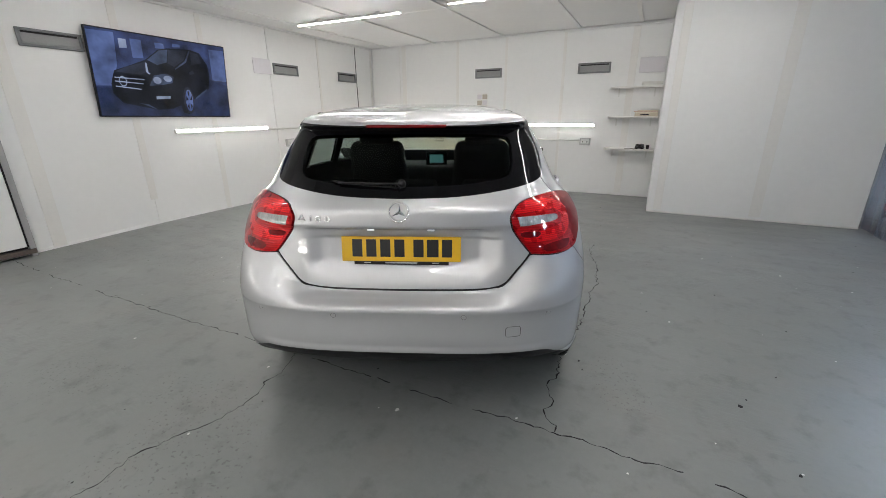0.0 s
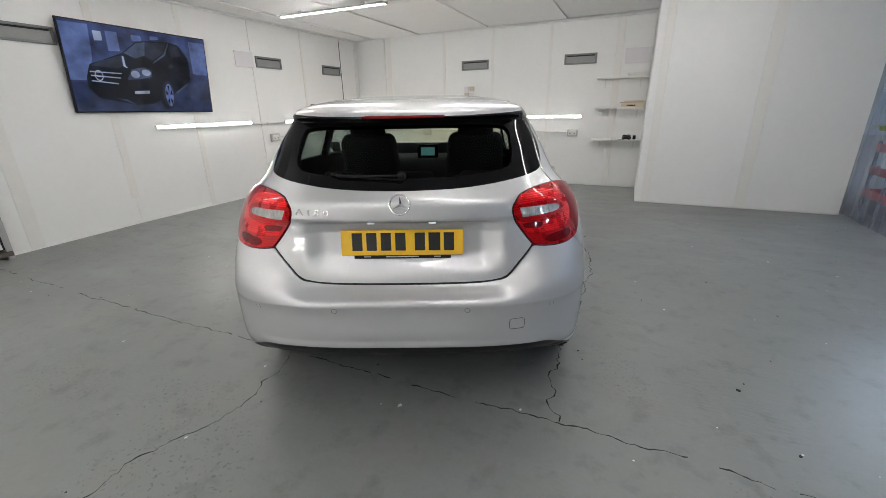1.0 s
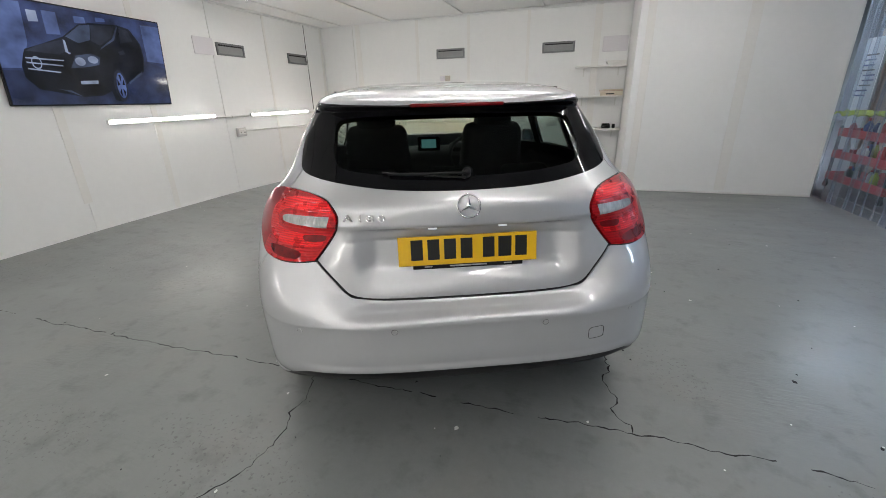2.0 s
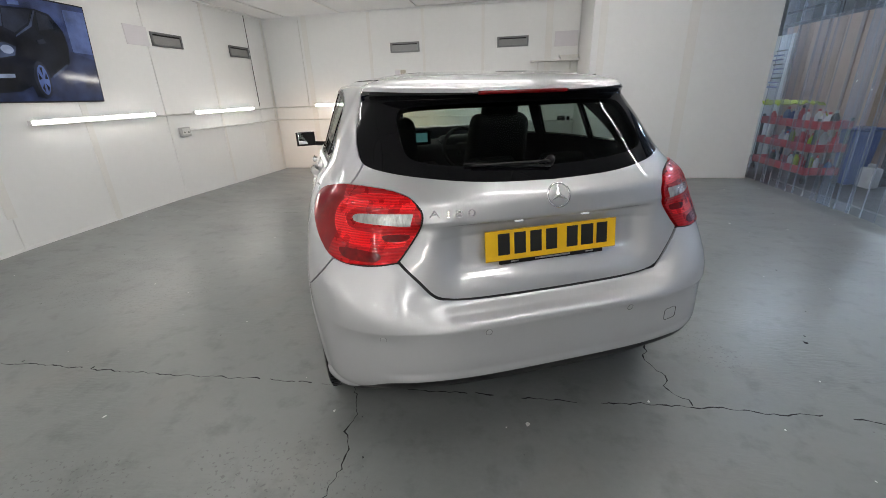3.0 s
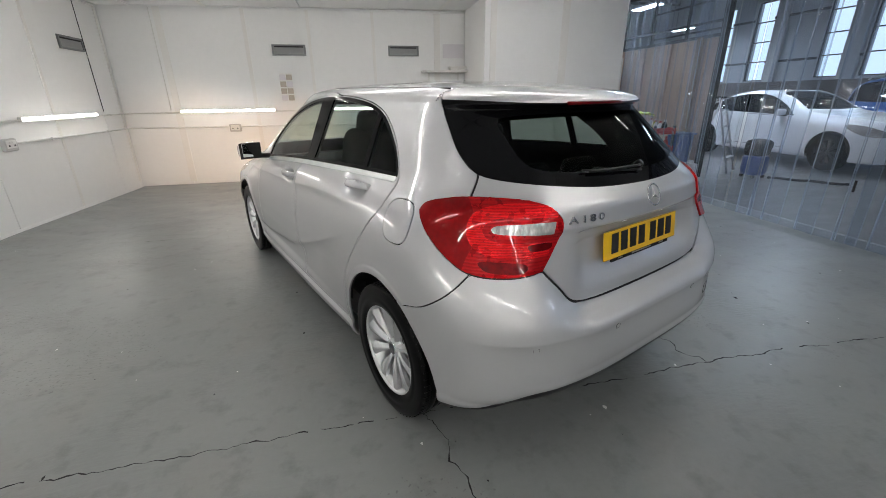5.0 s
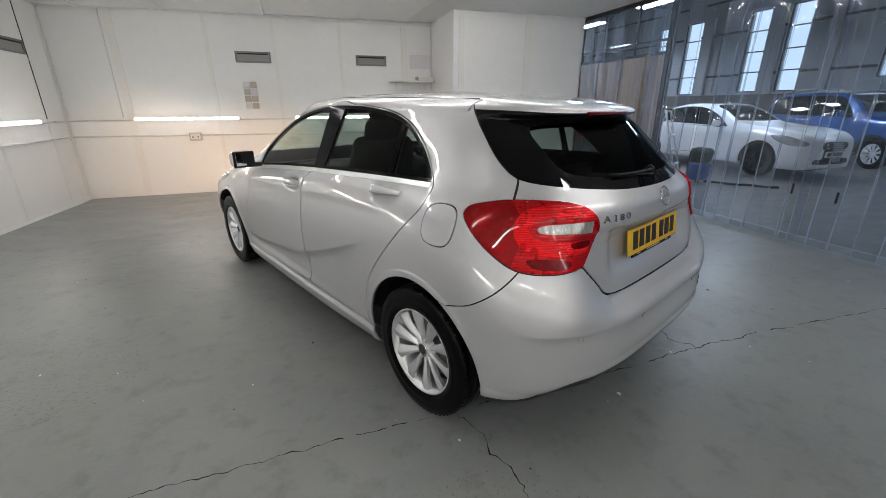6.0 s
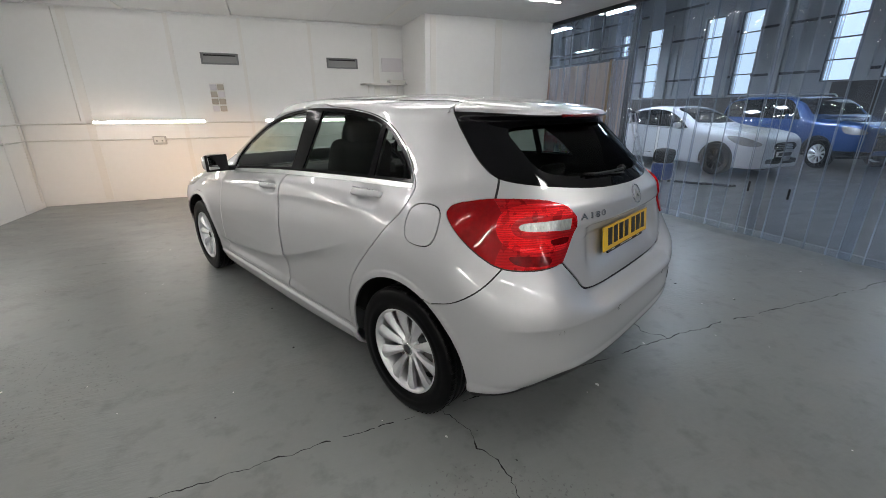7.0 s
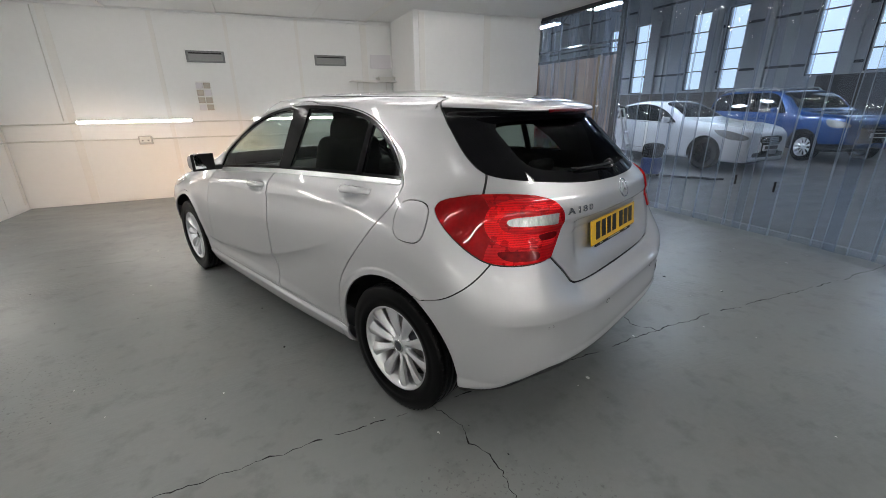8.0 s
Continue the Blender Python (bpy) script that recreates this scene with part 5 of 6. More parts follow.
    beam.matrix_basis = CAR @ look((s * 0.60, 3.62, 0.66), (s * 0.70, 6.7, 0.50))


# ---- things on the walls ----
def wall_pose(side, along, z, out=0.0):
    """A pose on a wall: x to the viewer's right, y up, z off the wall."""
    if side == "w":
        return Matrix.Translation((XW + out, along, z)) @ Matrix(((0, 0, 1, 0), (1, 0, 0, 0), (0, 1, 0, 0), (0, 0, 0, 1)))
    return Matrix.Translation((along, YN - out, z)) @ Matrix(((1, 0, 0, 0), (0, 0, -1, 0), (0, 1, 0, 0), (0, 0, 0, 1)))


tv = thing("television", "large flat black television on the wall showing a dark car", "television", wall_pose("w", 3.66, 1.855, 0.075) @ pose(0, 0, 0, 4.5, 0, -0.6))
W, Hh = 1.63, 0.925
bm = bmesh.new()
box(bm, 0, 0, -0.018, W, Hh, 0.036, 0.006, 2)
part("casing", bm, BLACK, tv)
part("wall_bracket", boxes((0, 0, -0.055, 0.5, 0.42, 0.04)), DARKMETAL, tv)


def glow(name, color, power, gloss=0.08, uneven=0.0):
    m = mat(name, tuple(c * 0.1 for c in color), gloss, var=0.02)
    p = m.node_tree.nodes["Principled BSDF"]
    p.inputs["Emission Color"].default_value, p.inputs["Emission Strength"].default_value = (*color, 1), power
    if uneven:
        n, l = m.node_tree.nodes, m.node_tree.links
        tc, t, r = n.new("ShaderNodeTexCoord"), n.new("ShaderNodeTexNoise"), n.new("ShaderNodeMapRange")
        t.inputs["Scale"].default_value, t.inputs["Detail"].default_value = 4.5, 3
        r.inputs["From Min"].default_value, r.inputs["From Max"].default_value = 0.32, 0.68
        r.inputs["To Min"].default_value, r.inputs["To Max"].default_value = power * (1 - uneven), power * (1 + uneven)
        l.new(tc.outputs["Object"], t.inputs["Vector"])
        l.new(t.outputs[0], r.inputs["Value"])
        l.new(r.outputs["Result"], p.inputs["Emission Strength"])
    return m


SB, SF, SK, SW, SM, SL = glow("screen_blue", (0.05, 0.075, 0.20), 0.42, uneven=0.75), glow("screen_floor_blue", (0.035, 0.052, 0.13), 0.42, uneven=0.6), glow("screen_black", (0.006, 0.008, 0.016), 0.6, uneven=0.9), glow("screen_pale", (0.24, 0.29, 0.42), 0.7, uneven=0.4), glow("screen_mid", (0.05, 0.07, 0.13), 0.7, uneven=0.7), glow("screen_light_blue", (0.085, 0.125, 0.29), 0.7, uneven=0.5)


def picture(name, pts, material, layer):
    """A flat shape on the screen, in shares of its width and height."""
    w, h = W - 0.024, Hh - 0.028
    z = 0.0012 + 0.0006 * layer
    bm = bmesh.new()
    bm.faces.new([bm.verts.new(((u - 0.5) * w, (v - 0.5) * h, z)) for u, v in pts])
    bmesh.ops.triangulate(bm, faces=bm.faces)
    return part(name, bm, material, tv)


def disc(u, v, ru, rv, n=20):
    return [(u + ru * math.cos(2 * math.pi * i / n), v + rv * math.sin(2 * math.pi * i / n)) for i in range(n)]


SG = glow("screen_gloss_grey", (0.024, 0.030, 0.052), 0.6, uneven=0.8)
picture("screen", [(0, 0), (1, 0), (1, 1), (0, 1)], SB, 0)
picture("screen_floor", [(0, 0), (1, 0), (1, 0.45), (0.86, 0.52), (0.15, 0.34), (0, 0.33)], SF, 1)
picture("screen_panel", [(0, 0.97), (0.165, 0.98), (0.153, 0.61), (0.10, 0.36), (0, 0.35)], SL, 2)
picture("screen_panel", [(0.86, 0.945), (0.998, 0.95), (0.998, 0.51), (0.868, 0.52)], SL, 2)
for u0, u1, v0, v1 in ((0.186, 0.236, 0.81, 0.92), (0.262, 0.336, 0.71, 0.935), (0.43, 0.495, 0.86, 0.93), (0.56, 0.62, 0.905, 0.95)):
    picture("screen_window", [(u0, v0), (u1, v0 + 0.01), (u1, v1), (u0, v1)], SW if u0 < 0.2 else SL, 2)
picture("screen_car_body", [(0.113, 0.481), (0.128, 0.542), (0.24, 0.622), (0.345, 0.704), (0.446, 0.847), (0.518, 0.881), (0.696, 0.901), (0.772, 0.875), (0.833, 0.723), (0.843, 0.568), (0.824, 0.393), (0.723, 0.278), (0.683, 0.235), (0.667, 0.101), (0.628, 0.024), (0.582, 0.045), (0.568, 0.15), (0.502, 0.096), (0.383, 0.079), (0.151, 0.156), (0.096, 0.267), (0.094, 0.379)], SK, 3)
picture("screen_car_window", [(0.358, 0.706), (0.452, 0.839), (0.517, 0.864), (0.50, 0.70), (0.426, 0.654)], SM, 4)
picture("screen_car_window", [(0.52, 0.86), (0.672, 0.886), (0.638, 0.758), (0.554, 0.651), (0.505, 0.69)], SG, 4)
picture("screen_car_window", [(0.70, 0.875), (0.76, 0.855), (0.782, 0.74), (0.69, 0.70)], SG, 4)
picture("screen_car_pillar", [(0.55, 0.607), (0.654, 0.729), (0.695, 0.884), (0.686, 0.889), (0.642, 0.742), (0.560, 0.635)], SM, 5)
picture("screen_car_bonnet", [(0.2, 0.593), (0.335, 0.672), (0.345, 0.56), (0.30, 0.515), (0.132, 0.528)], SG, 4)
picture("screen_car_glint", [(0.339, 0.673), (0.351, 0.664), (0.355, 0.549), (0.368, 0.544), (0.359, 0.527), (0.338, 0.551)], SW, 5)
picture("screen_car_lamp", [(0.347, 0.383), (0.388, 0.519), (0.487, 0.557), (0.539, 0.522), (0.522, 0.439), (0.444, 0.406)], SM, 4)
picture("screen_car_lamp", disc(0.41, 0.46, 0.030, 0.045), SW, 5)
picture("screen_car_lamp", disc(0.49, 0.49, 0.032, 0.040), SW, 5)
for v, u1, drop in ((0.453, 0.317, 0.002), (0.409, 0.306, 0.012), (0.349, 0.285, 0.022)):
    picture("screen_car_bar", [(0.121, v), (u1, v - drop), (u1, v - drop + 0.014), (0.121, v + 0.014)], SW, 4)
ring = disc(0.171, 0.419, 0.026, 0.062, 24)
for k in range(24):
    a, b = ring[k], ring[(k + 1) % 24]
    picture("screen_car_ring", [a, b, (0.171 + (b[0] - 0.171) * 0.8, 0.419 + (b[1] - 0.419) * 0.8), (0.171 + (a[0] - 0.171) * 0.8, 0.419 + (a[1] - 0.419) * 0.8)], SW, 5)
picture("screen_car_wheel", disc(0.636, 0.215, 0.046, 0.185), SG, 4)
picture("screen_car_rim", disc(0.640, 0.215, 0.031, 0.150), SL, 5)
for k in range(5):
    t = 2 * math.pi * k / 5 + 0.3
    c, q = math.cos(t), math.sin(t)
    picture("screen_car_spoke_gap", [(0.640 + 0.008 * c, 0.215 + 0.04 * q), (0.640 + 0.026 * math.cos(t + 0.35), 0.215 + 0.13 * math.sin(t + 0.35)), (0.640 + 0.026 * math.cos(t - 0.25), 0.215 + 0.13 * math.sin(t - 0.25))], SK, 6)
picture("screen_car_fog", [(0.384, 0.254), (0.493, 0.266), (0.489, 0.228), (0.383, 0.217)], SW, 4)
picture("screen_car_lip", [(0.244, 0.165), (0.32, 0.148), (0.383, 0.079), (0.317, 0.125)], SM, 4)
picture("screen_car_sill", [(0.697, 0.257), (0.807, 0.392), (0.81, 0.365), (0.703, 0.237)], SM, 4)
picture("screen_car_mirror", [(0.66, 0.60), (0.70, 0.63), (0.712, 0.585), (0.67, 0.565)], SG, 6)


def vent(w, h, m):
    ob = thing("wall_vent", "grey metal vent with a closed flap set in the wall", "vent", m, "wall vents")
    bm = bmesh.new()
    for cx, cy, sx, sy in ((0, h / 2 - 0.012, w, 0.024), (0, -h / 2 + 0.012, w, 0.024), (-w / 2 + 0.014, 0, 0.028, h - 0.048), (w / 2 - 0.014, 0, 0.028, h - 0.048)):
        box(bm, cx, cy, 0.012, sx, sy, 0.024, 0.003, 1)
    part("vent_frame", bm, VENT, ob)
    part("vent_flap", boxes((0, 0, 0.0, w - 0.056, h - 0.048, 0.008), (0, -h / 2 + 0.045, 0.007, w - 0.07, 0.02, 0.008)), VENT_IN, ob, at=pose(0, 0, 0.006, -2, 0, 0))
    part("vent_slot", boxes((0, h / 2 - 0.034, 0.0135, w - 0.075, 0.018, 0.004)), GAP, ob, "dark open slot")
    return ob


v0 = vent(0.53, 0.165, wall_pose("w", 2.59, 2.145))
copy_thing(v0, wall_pose("w", 5.665, 2.115))
copy_thing(v0, wall_pose("w", 7.235, 2.10))
copy_thing(v0, wall_pose("n", -2.70, 2.128))
copy_thing(v0, wall_pose("n", -0.80, 2.13))

LILAC = mat("lilac_white_sheet", (0.70, 0.68, 0.71), 0.55, var=0.04)
for side, c, z, w, h in (("w", 5.19, 2.13, 0.34, 0.22), ("n", 0.09, 2.135, 0.38, 0.23)):
    bm = bmesh.new()
    box(bm, 0, 0, 0.006, w, h, 0.01, 0.003, 1)
    sheet_ob = tagged(part("wall_sheet", bm, LILAC, at=wall_pose(side, c, z)), "blank pale lilac sheet fixed flat to the wall", "panel")
    for x in (-1, 1):
        for y in (-1, 1):
            part("screw", lathe([(0.0001, 0.0135), (0.004, 0.013), (0.005, 0.011)], 8, "Z"), ALU, sheet_ob, at=pose(x * (w / 2 - 0.02), y * (h / 2 - 0.02), 0))

organiser = thing("leaflet_holder", "cream plastic wall organiser with two columns of pockets", "organiser", wall_pose("n", -2.81, 1.555))
part("back_plate", boxes((0, 0, 0.004, 0.21, 0.44, 0.008), bev=0.003), STRIP, organiser)
for cx in (-0.053, 0.053):
    for k in range(4):
        part("pocket", boxes((cx, -0.165 + 0.108 * k, 0.022, 0.092, 0.085, 0.028), bev=0.006), TAN if (k + (cx > 0)) % 3 else LILAC, organiser)

for side, c, z in (("w", 5.56, 0.965), ("n", -3.73, 0.93), ("n", -0.83, 0.93)):
    ob = thing("socket_box", "grey metal-clad socket box on the wall", "socket", wall_pose(side, c, z), "socket boxes")
    bm = bmesh.new()
    box(bm, 0, -0.008, 0.024, 0.18, 0.128, 0.048, 0.012, 2)
    part("box_body", bm, BOXGREY, ob)
    part("face_plate", boxes((0, 0, 0.050, 0.138, 0.08, 0.004), bev=0.002), PLASTIC_W, ob)
    for s in (-1, 1):
        part("rocker_switch", boxes((s * 0.022, 0.018, 0.054, 0.014, 0.02, 0.006), bev=0.002), PLASTIC_W, ob)
        part("socket_slot", boxes((s * 0.038, -0.014, 0.0525, 0.02, 0.016, 0.002)), GAP, ob)


def conduit(pts, label, rad=0.010, material=PIPE):
    bm = tube(bmesh.new(), pts, rad, 8)
    ob = tagged(part("conduit", bm, material, smooth=False), label, "pipe", "wall conduits")
    for a, b in zip(pts, pts[1:]):
        a, b = Vector(a), Vector(b)
        k = max(1, int((b - a).length / 0.9))
        for i in range(k):
            c = a.lerp(b, (i + 0.5) / k)
            along_y = abs((b - a).normalized().y) > 0.5
            part("clip", boxes((c.x, c.y, c.z, 0.012 if not along_y else 0.026, 0.012 if along_y else 0.026, 0.03), bev=0.003), PIPE, ob)
    return ob


g = 0.014
conduit([(XW + g, 5.10, 1.19), (XW + g, 5.79, 1.19)], "thin white-painted conduit between wall lights")
conduit([(XW + g, 7.29, 1.18), (XW + g, YN - g, 1.18), (-4.52, YN - g, 1.18)], "thin white-painted conduit round the wall corner")
conduit([(XW + g, 5.64, 0.965), (XW + g, YN - g, 0.95), (-3.82, YN - g, 0.94)], "thin white-painted conduit round the wall corner")
conduit([(-3.64, YN - g, 0.94), (-0.92, YN - g, 0.94)], "thin white-painted conduit along the end wall")
conduit([(-3.04, YN - g, 1.18), (-2.17, YN - g, 1.18)], "thin white-painted conduit between wall lights")
conduit([(XW + 0.008, 7.535, 2.69), (XW + 0.008, 7.55, 1.23)], "thin dark cable running up the wall", 0.005, DARKMETAL)
conduit([(-4.66, YN - g, 2.70), (-4.66, YN - g, 1.22)], "thin upright conduit on the wall", 0.006)

# Door in the west wall: white leaf, dark frame.
FRAMEGREY = mat("grey_frame_paint", (0.36, 0.36, 0.365), 0.45, var=0.12, scale=6)
SILLBROWN = mat("worn_brown_sill", (0.13, 0.105, 0.09), 0.6, var=0.4, scale=9)
door = tagged(part("door_1", boxes((XW + 0.03, 1.40, 1.12, 0.05, 1.0, 1.94), bev=0.004), WHITE), "white flush door in a dark metal frame", "door", kind="structure")
part("door_frame", boxes((XW + 0.035, 1.93, 1.08, 0.07, 0.05, 2.06), (XW + 0.035, 0.87, 1.08, 0.07, 0.05, 2.06), (XW + 0.035, 1.40, 2.125, 0.07, 1.01, 0.04), bev=0.004), FRAMEGREY, door, "mid-grey painted door frame")
part("door_sill", boxes((XW + 0.035, 1.40, 0.105, 0.08, 1.10, 0.05), bev=0.004), SILLBROWN, door, "dark worn door sill")
part("door_seal", boxes((XW + 0.058, 1.898, 1.12, 0.006, 0.014, 1.94), (XW + 0.058, 0.902, 1.12, 0.006, 0.014, 1.94), (XW + 0.058, 1.40, 0.148, 0.006, 0.98, 0.016)), GAP, door)
part("door_handle", tube(bmesh.new(), [(XW + 0.06, 1.05, 1.0), (XW + 0.11, 1.05, 1.0), (XW + 0.11, 1.17, 1.0)], 0.010, 8), ALU, door)

# Shelves in the alcove beside the partition.
SHELF = mat("white_shelf_board", (0.74, 0.73, 0.70), 0.45, var=0.06, scale=4)
for z, x0, d in ((1.80, -0.50, 0.26), (1.335, -0.49, 0.26), (0.82, -0.50, 0.30)):
    sh = thing("wall_shelf", "white wall shelf with rounded end on brackets", "shelf", pose(0, 0, 0), "alcove shelves")
    pts = [(XP - 0.004, YN), (XP - 0.004, YN - d), (x0 + 0.14, YN - d), (x0 + 0.05, YN - d + 0.04), (x0 + 0.01, YN - d + 0.11), (x0, YN)]
    part("shelf_board", plate(pts, z - 0.013, z + 0.011), SHELF, sh)
    for x in (x0 + 0.14, XP - 0.12):
        part("bracket", boxes((x, YN - d * 0.42, z - 0.017, 0.022, d * 0.8, 0.008), (x, YN - 0.006, z - 0.08, 0.022, 0.008, 0.13)), PIPE, sh)
tray = tagged(part("shelf_tray", boxes((0.13, YN - 0.14, 1.845, 0.30, 0.20, 0.014), (0.13, YN - 0.235, 1.855, 0.30, 0.012, 0.035), (-0.015, YN - 0.14, 1.855, 0.012, 0.2, 0.035), (0.13, YN - 0.13, 1.825, 0.26, 0.17, 0.03), bev=0.004), SHELF), "shallow white tray lying on the top shelf", "tray")
CARD = mat("cream_card", (0.66, 0.58, 0.46), 0.6, var=0.15, scale=10)
pack = tagged(part("boxed_stock", boxes((0.10, YN - 0.15, 1.380, 0.34, 0.19, 0.066), bev=0.004), CARD), "cream cardboard box with a dark slot on the middle shelf", "box", "flat packs on the shelf")
part("slot", boxes((0.08, YN - 0.246, 1.374, 0.13, 0.003, 0.018)), GAP, pack)
for x, w, z, h, c in ((0.09, 0.36, 1.4215, 0.014, PLY), (0.12, 0.30, 1.4380, 0.016, CARD)):
    tagged(part("boxed_stock", boxes((x, YN - 0.15, z, w, 0.19, h), bev=0.003), c), "flat cardboard pack lying on the box", "box", "flat packs on the shelf")
bm = tube(bmesh.new(), [(0.07 + 0.055 * math.cos(t), YN - 0.17 + 0.050 * math.sin(t), 0.853 + 0.012 * math.sin(3 * t)) for t in np.linspace(0, 6.0, 30)], 0.019, 8)
tube(bm, [(0.07 + 0.05 * math.cos(t), YN - 0.16 + 0.045 * math.sin(t), 0.886 + 0.01 * math.sin(2 * t)) for t in np.linspace(1, 6.8, 26)], 0.016, 8)
cable = tagged(part("cable_coil", bm, BLACK, smooth=True), "black coiled lead lying on the lowest shelf", "cable")
part("plug", boxes((0.19, YN - 0.17, 0.866, 0.05, 0.05, 0.068), bev=0.012), BLACK, cable, smooth=True)
bm = tube(bmesh.new(), [(-0.16 + 0.2 * t, YN - 0.20 + 0.02 * math.sin(7 * t), 0.834) for t in np.linspace(0, 1, 12)], 0.004, 6)
part("lead", bm, BLACK, cable)

# ---- strip curtain along the open side ----
curtain = thing("strip_curtain", "hanging clear plastic strip curtain, slightly cloudy, across the open side", "curtain", pose(XC, 0, 0))
rnd = random.Random(11)
STRIPS = []
for k in range(6):
    bm = bmesh.new()
    rows = []
    edge = (0.97, 0.955, 0.975, 0.93, 0.96, 0.94)[k]
    for j in range(15):
        z = 2.75 - 2.735 * j / 14
        row = []
        for t in (-1.04, -edge, -0.6, -0.2, 0.2, 0.6, edge, 1.04):
            bow = 0.010 * (1 - min(1, t * t)) * (1 if k % 2 else -1) + 0.008 * math.sin(z * (1.3 + 0.4 * k) + k)
            row.append(bm.verts.new((bow + 0.010 * math.sin(1.7 * z + 2 * k) * (2.75 - z) / 2.7, 0.1 * t, z)))
        rows.append(row)
    for a, b in zip(rows, rows[1:]):
        for i in range(7):
            f = bm.faces.new((a[i], a[i + 1], b[i + 1], b[i]))
            f.smooth, f.material_index = True, 1 if i in (0, 6) else 0
    me = bpy.data.meshes.new("strip")
    bm.to_mesh(me)
    bm.free()
    me.materials.append(PVC2 if k in (3, 5) else PVC)
    me.materials.append(PVCEDGE)
    STRIPS.append(me)
y, k = YP - 0.09, 0
while y > YS + 0.1:
    put("strip", STRIPS[rnd.randrange(6)], None, curtain, at=pose(0.006 * (k % 2) * 2 - 0.006, y, 0, rnd.uniform(-0.5, 0.5), rnd.uniform(-0.4, 0.4), rnd.uniform(-7, 7)))
    y -= rnd.choice((0.10, 0.15, 0.17, 0.185, 0.19, 0.195))
    k += 1
part("top_rail", boxes((0, (YS + YP) / 2, 2.76, 0.045, YP - YS - 0.05, 0.03)), DARKMETAL, curtain)
for y, z in ((3.15, 0.56), (2.75, 0.54)):
    part("black_tag", boxes((-0.02, y, z, 0.004, 0.022, 0.11), bev=0.001), BLACK, curtain, "small black tag")

# ---- the warehouse beyond ----
CLAD = mat("grey_cladding", (0.42, 0.44, 0.47), 0.6, 0.2, var=0.15, scale=2)
CLADD = mat("dark_cladding", (0.05, 0.047, 0.052), 0.6, var=0.3, scale=2)
CLADB = mat("brown_grey_boarding", (0.15, 0.135, 0.13), 0.6, var=0.25, scale=2)
PILASTER = mat("pale_grey_pilaster", (0.44, 0.46, 0.49), 0.6, var=0.12, scale=2)
ROOFM = mat("dark_roof_sheet", (0.26, 0.27, 0.29), 0.6, var=0.2, scale=2)
WXE = 16.0
WINS = [(18.6, 0.60, 1.85), (16.75, 0.92, 1.85), (13.71, 0.86, 1.9), (12.18, 0.82, 1.9), (9.0, 0.88, 2.25), (7.35, 0.95, 2.3), (4.5, 0.9, 2.3), (2.9, 0.9, 2.3), (-0.2, 0.9, 2.3)]
TOPW = 5.0
bm = bmesh.new()
edges = [24.0]
for yc, w, zb in WINS:
    edges += [yc + w / 2, yc - w / 2]
edges.append(-10.0)
for a, b in zip(edges[0::2], edges[1::2]):
    box(bm, WXE + 0.15, (a + b) / 2, 3.75, 0.3, a - b, 7.5)
for yc, w, zb in WINS:
    box(bm, WXE + 0.15, yc, zb / 2, 0.3, w, zb)
    box(bm, WXE + 0.15, yc, (TOPW + 7.5) / 2, 0.3, w, 7.5 - TOPW)
far_wall = structure("warehouse_wall_east", bm, CLAD, "grey clad warehouse wall with tall narrow windows")
for y in np.arange(-9.5, 24, 1.55):
    if all(abs(y - yc) > w / 2 + 0.05 for yc, w, zb in WINS):
        part("cladding_rib", boxes((WXE - 0.02, y, 4.6, 0.05, 0.10, 5.4)), CLAD, far_wall)
for z in (2.6, 4.3, 5.6):
    for (a, b) in zip(edges[0::2], edges[1::2]):
        part("rail", boxes((WXE - 0.03, (a + b) / 2, z, 0.06, a - b - 0.02, 0.09)), DARKMETAL, far_wall)
for y, w in ((12.94, 0.55), (8.28, 0.42), (15.9, 0.5), (10.9, 0.35)):
    part("pilaster", boxes((WXE - 0.06, y, 3.4, 0.12, w, 3.2), bev=0.01), PILASTER, far_wall)
structure("warehouse_dado", boxes((WXE - 0.1, 16.4, 0.9, 0.08, 15.2, 1.8)), CLADB, "brown-grey boarded lower wall of the warehouse", "wall")
structure("warehouse_dado", boxes((WXE - 0.4, 2.7, 1.1, 0.5, 12.0, 2.2)), CLADD, "dark boarded lower wall of the warehouse", "wall")
SKYLIGHT = glow("pale_sky", (0.60, 0.78, 0.96), 1.5, 0.9)
structure("backdrop", boxes((WXE + 0.9, 7, 4, 0.05, 40, 9)), SKYLIGHT, "pale bright sky outside the windows", "backdrop")
for i, (yc, w, zb) in enumerate(WINS):
    win = tagged(new(f"window_{i + 1}"), "tall narrow warehouse window with dark glazing bars", "window", kind="structure")
    part("window_frame", boxes((WXE + 0.1, yc - w / 2 + 0.02, (zb + TOPW) / 2, 0.08, 0.04, TOPW - zb), (WXE + 0.1, yc + w / 2 - 0.02, (zb + TOPW) / 2, 0.08, 0.04, TOPW - zb)), DARKMETAL, win)
    n = 4
    for j in range(n + 1):
        z = zb + (TOPW - zb) * j / n
        part("glazing_bar", boxes((WXE + 0.1, yc, min(max(z, zb + 0.02), TOPW - 0.02), 0.07, w - 0.08, 0.04)), DARKMETAL, win)
structure("warehouse_roof", boxes((9.4, 7, 7.3, 14, 36, 0.1)), ROOFM, "dark sheeted warehouse roof", "ceiling")
structure("warehouse_wall_north", boxes((9.5, 24, 3.7, 13.5, 0.2, 7.6)), CLAD, "grey warehouse wall")
structure("warehouse_wall_south", boxes((9.5, -10, 3.7, 13.5, 0.2, 7.6)), CLAD, "grey warehouse wall")
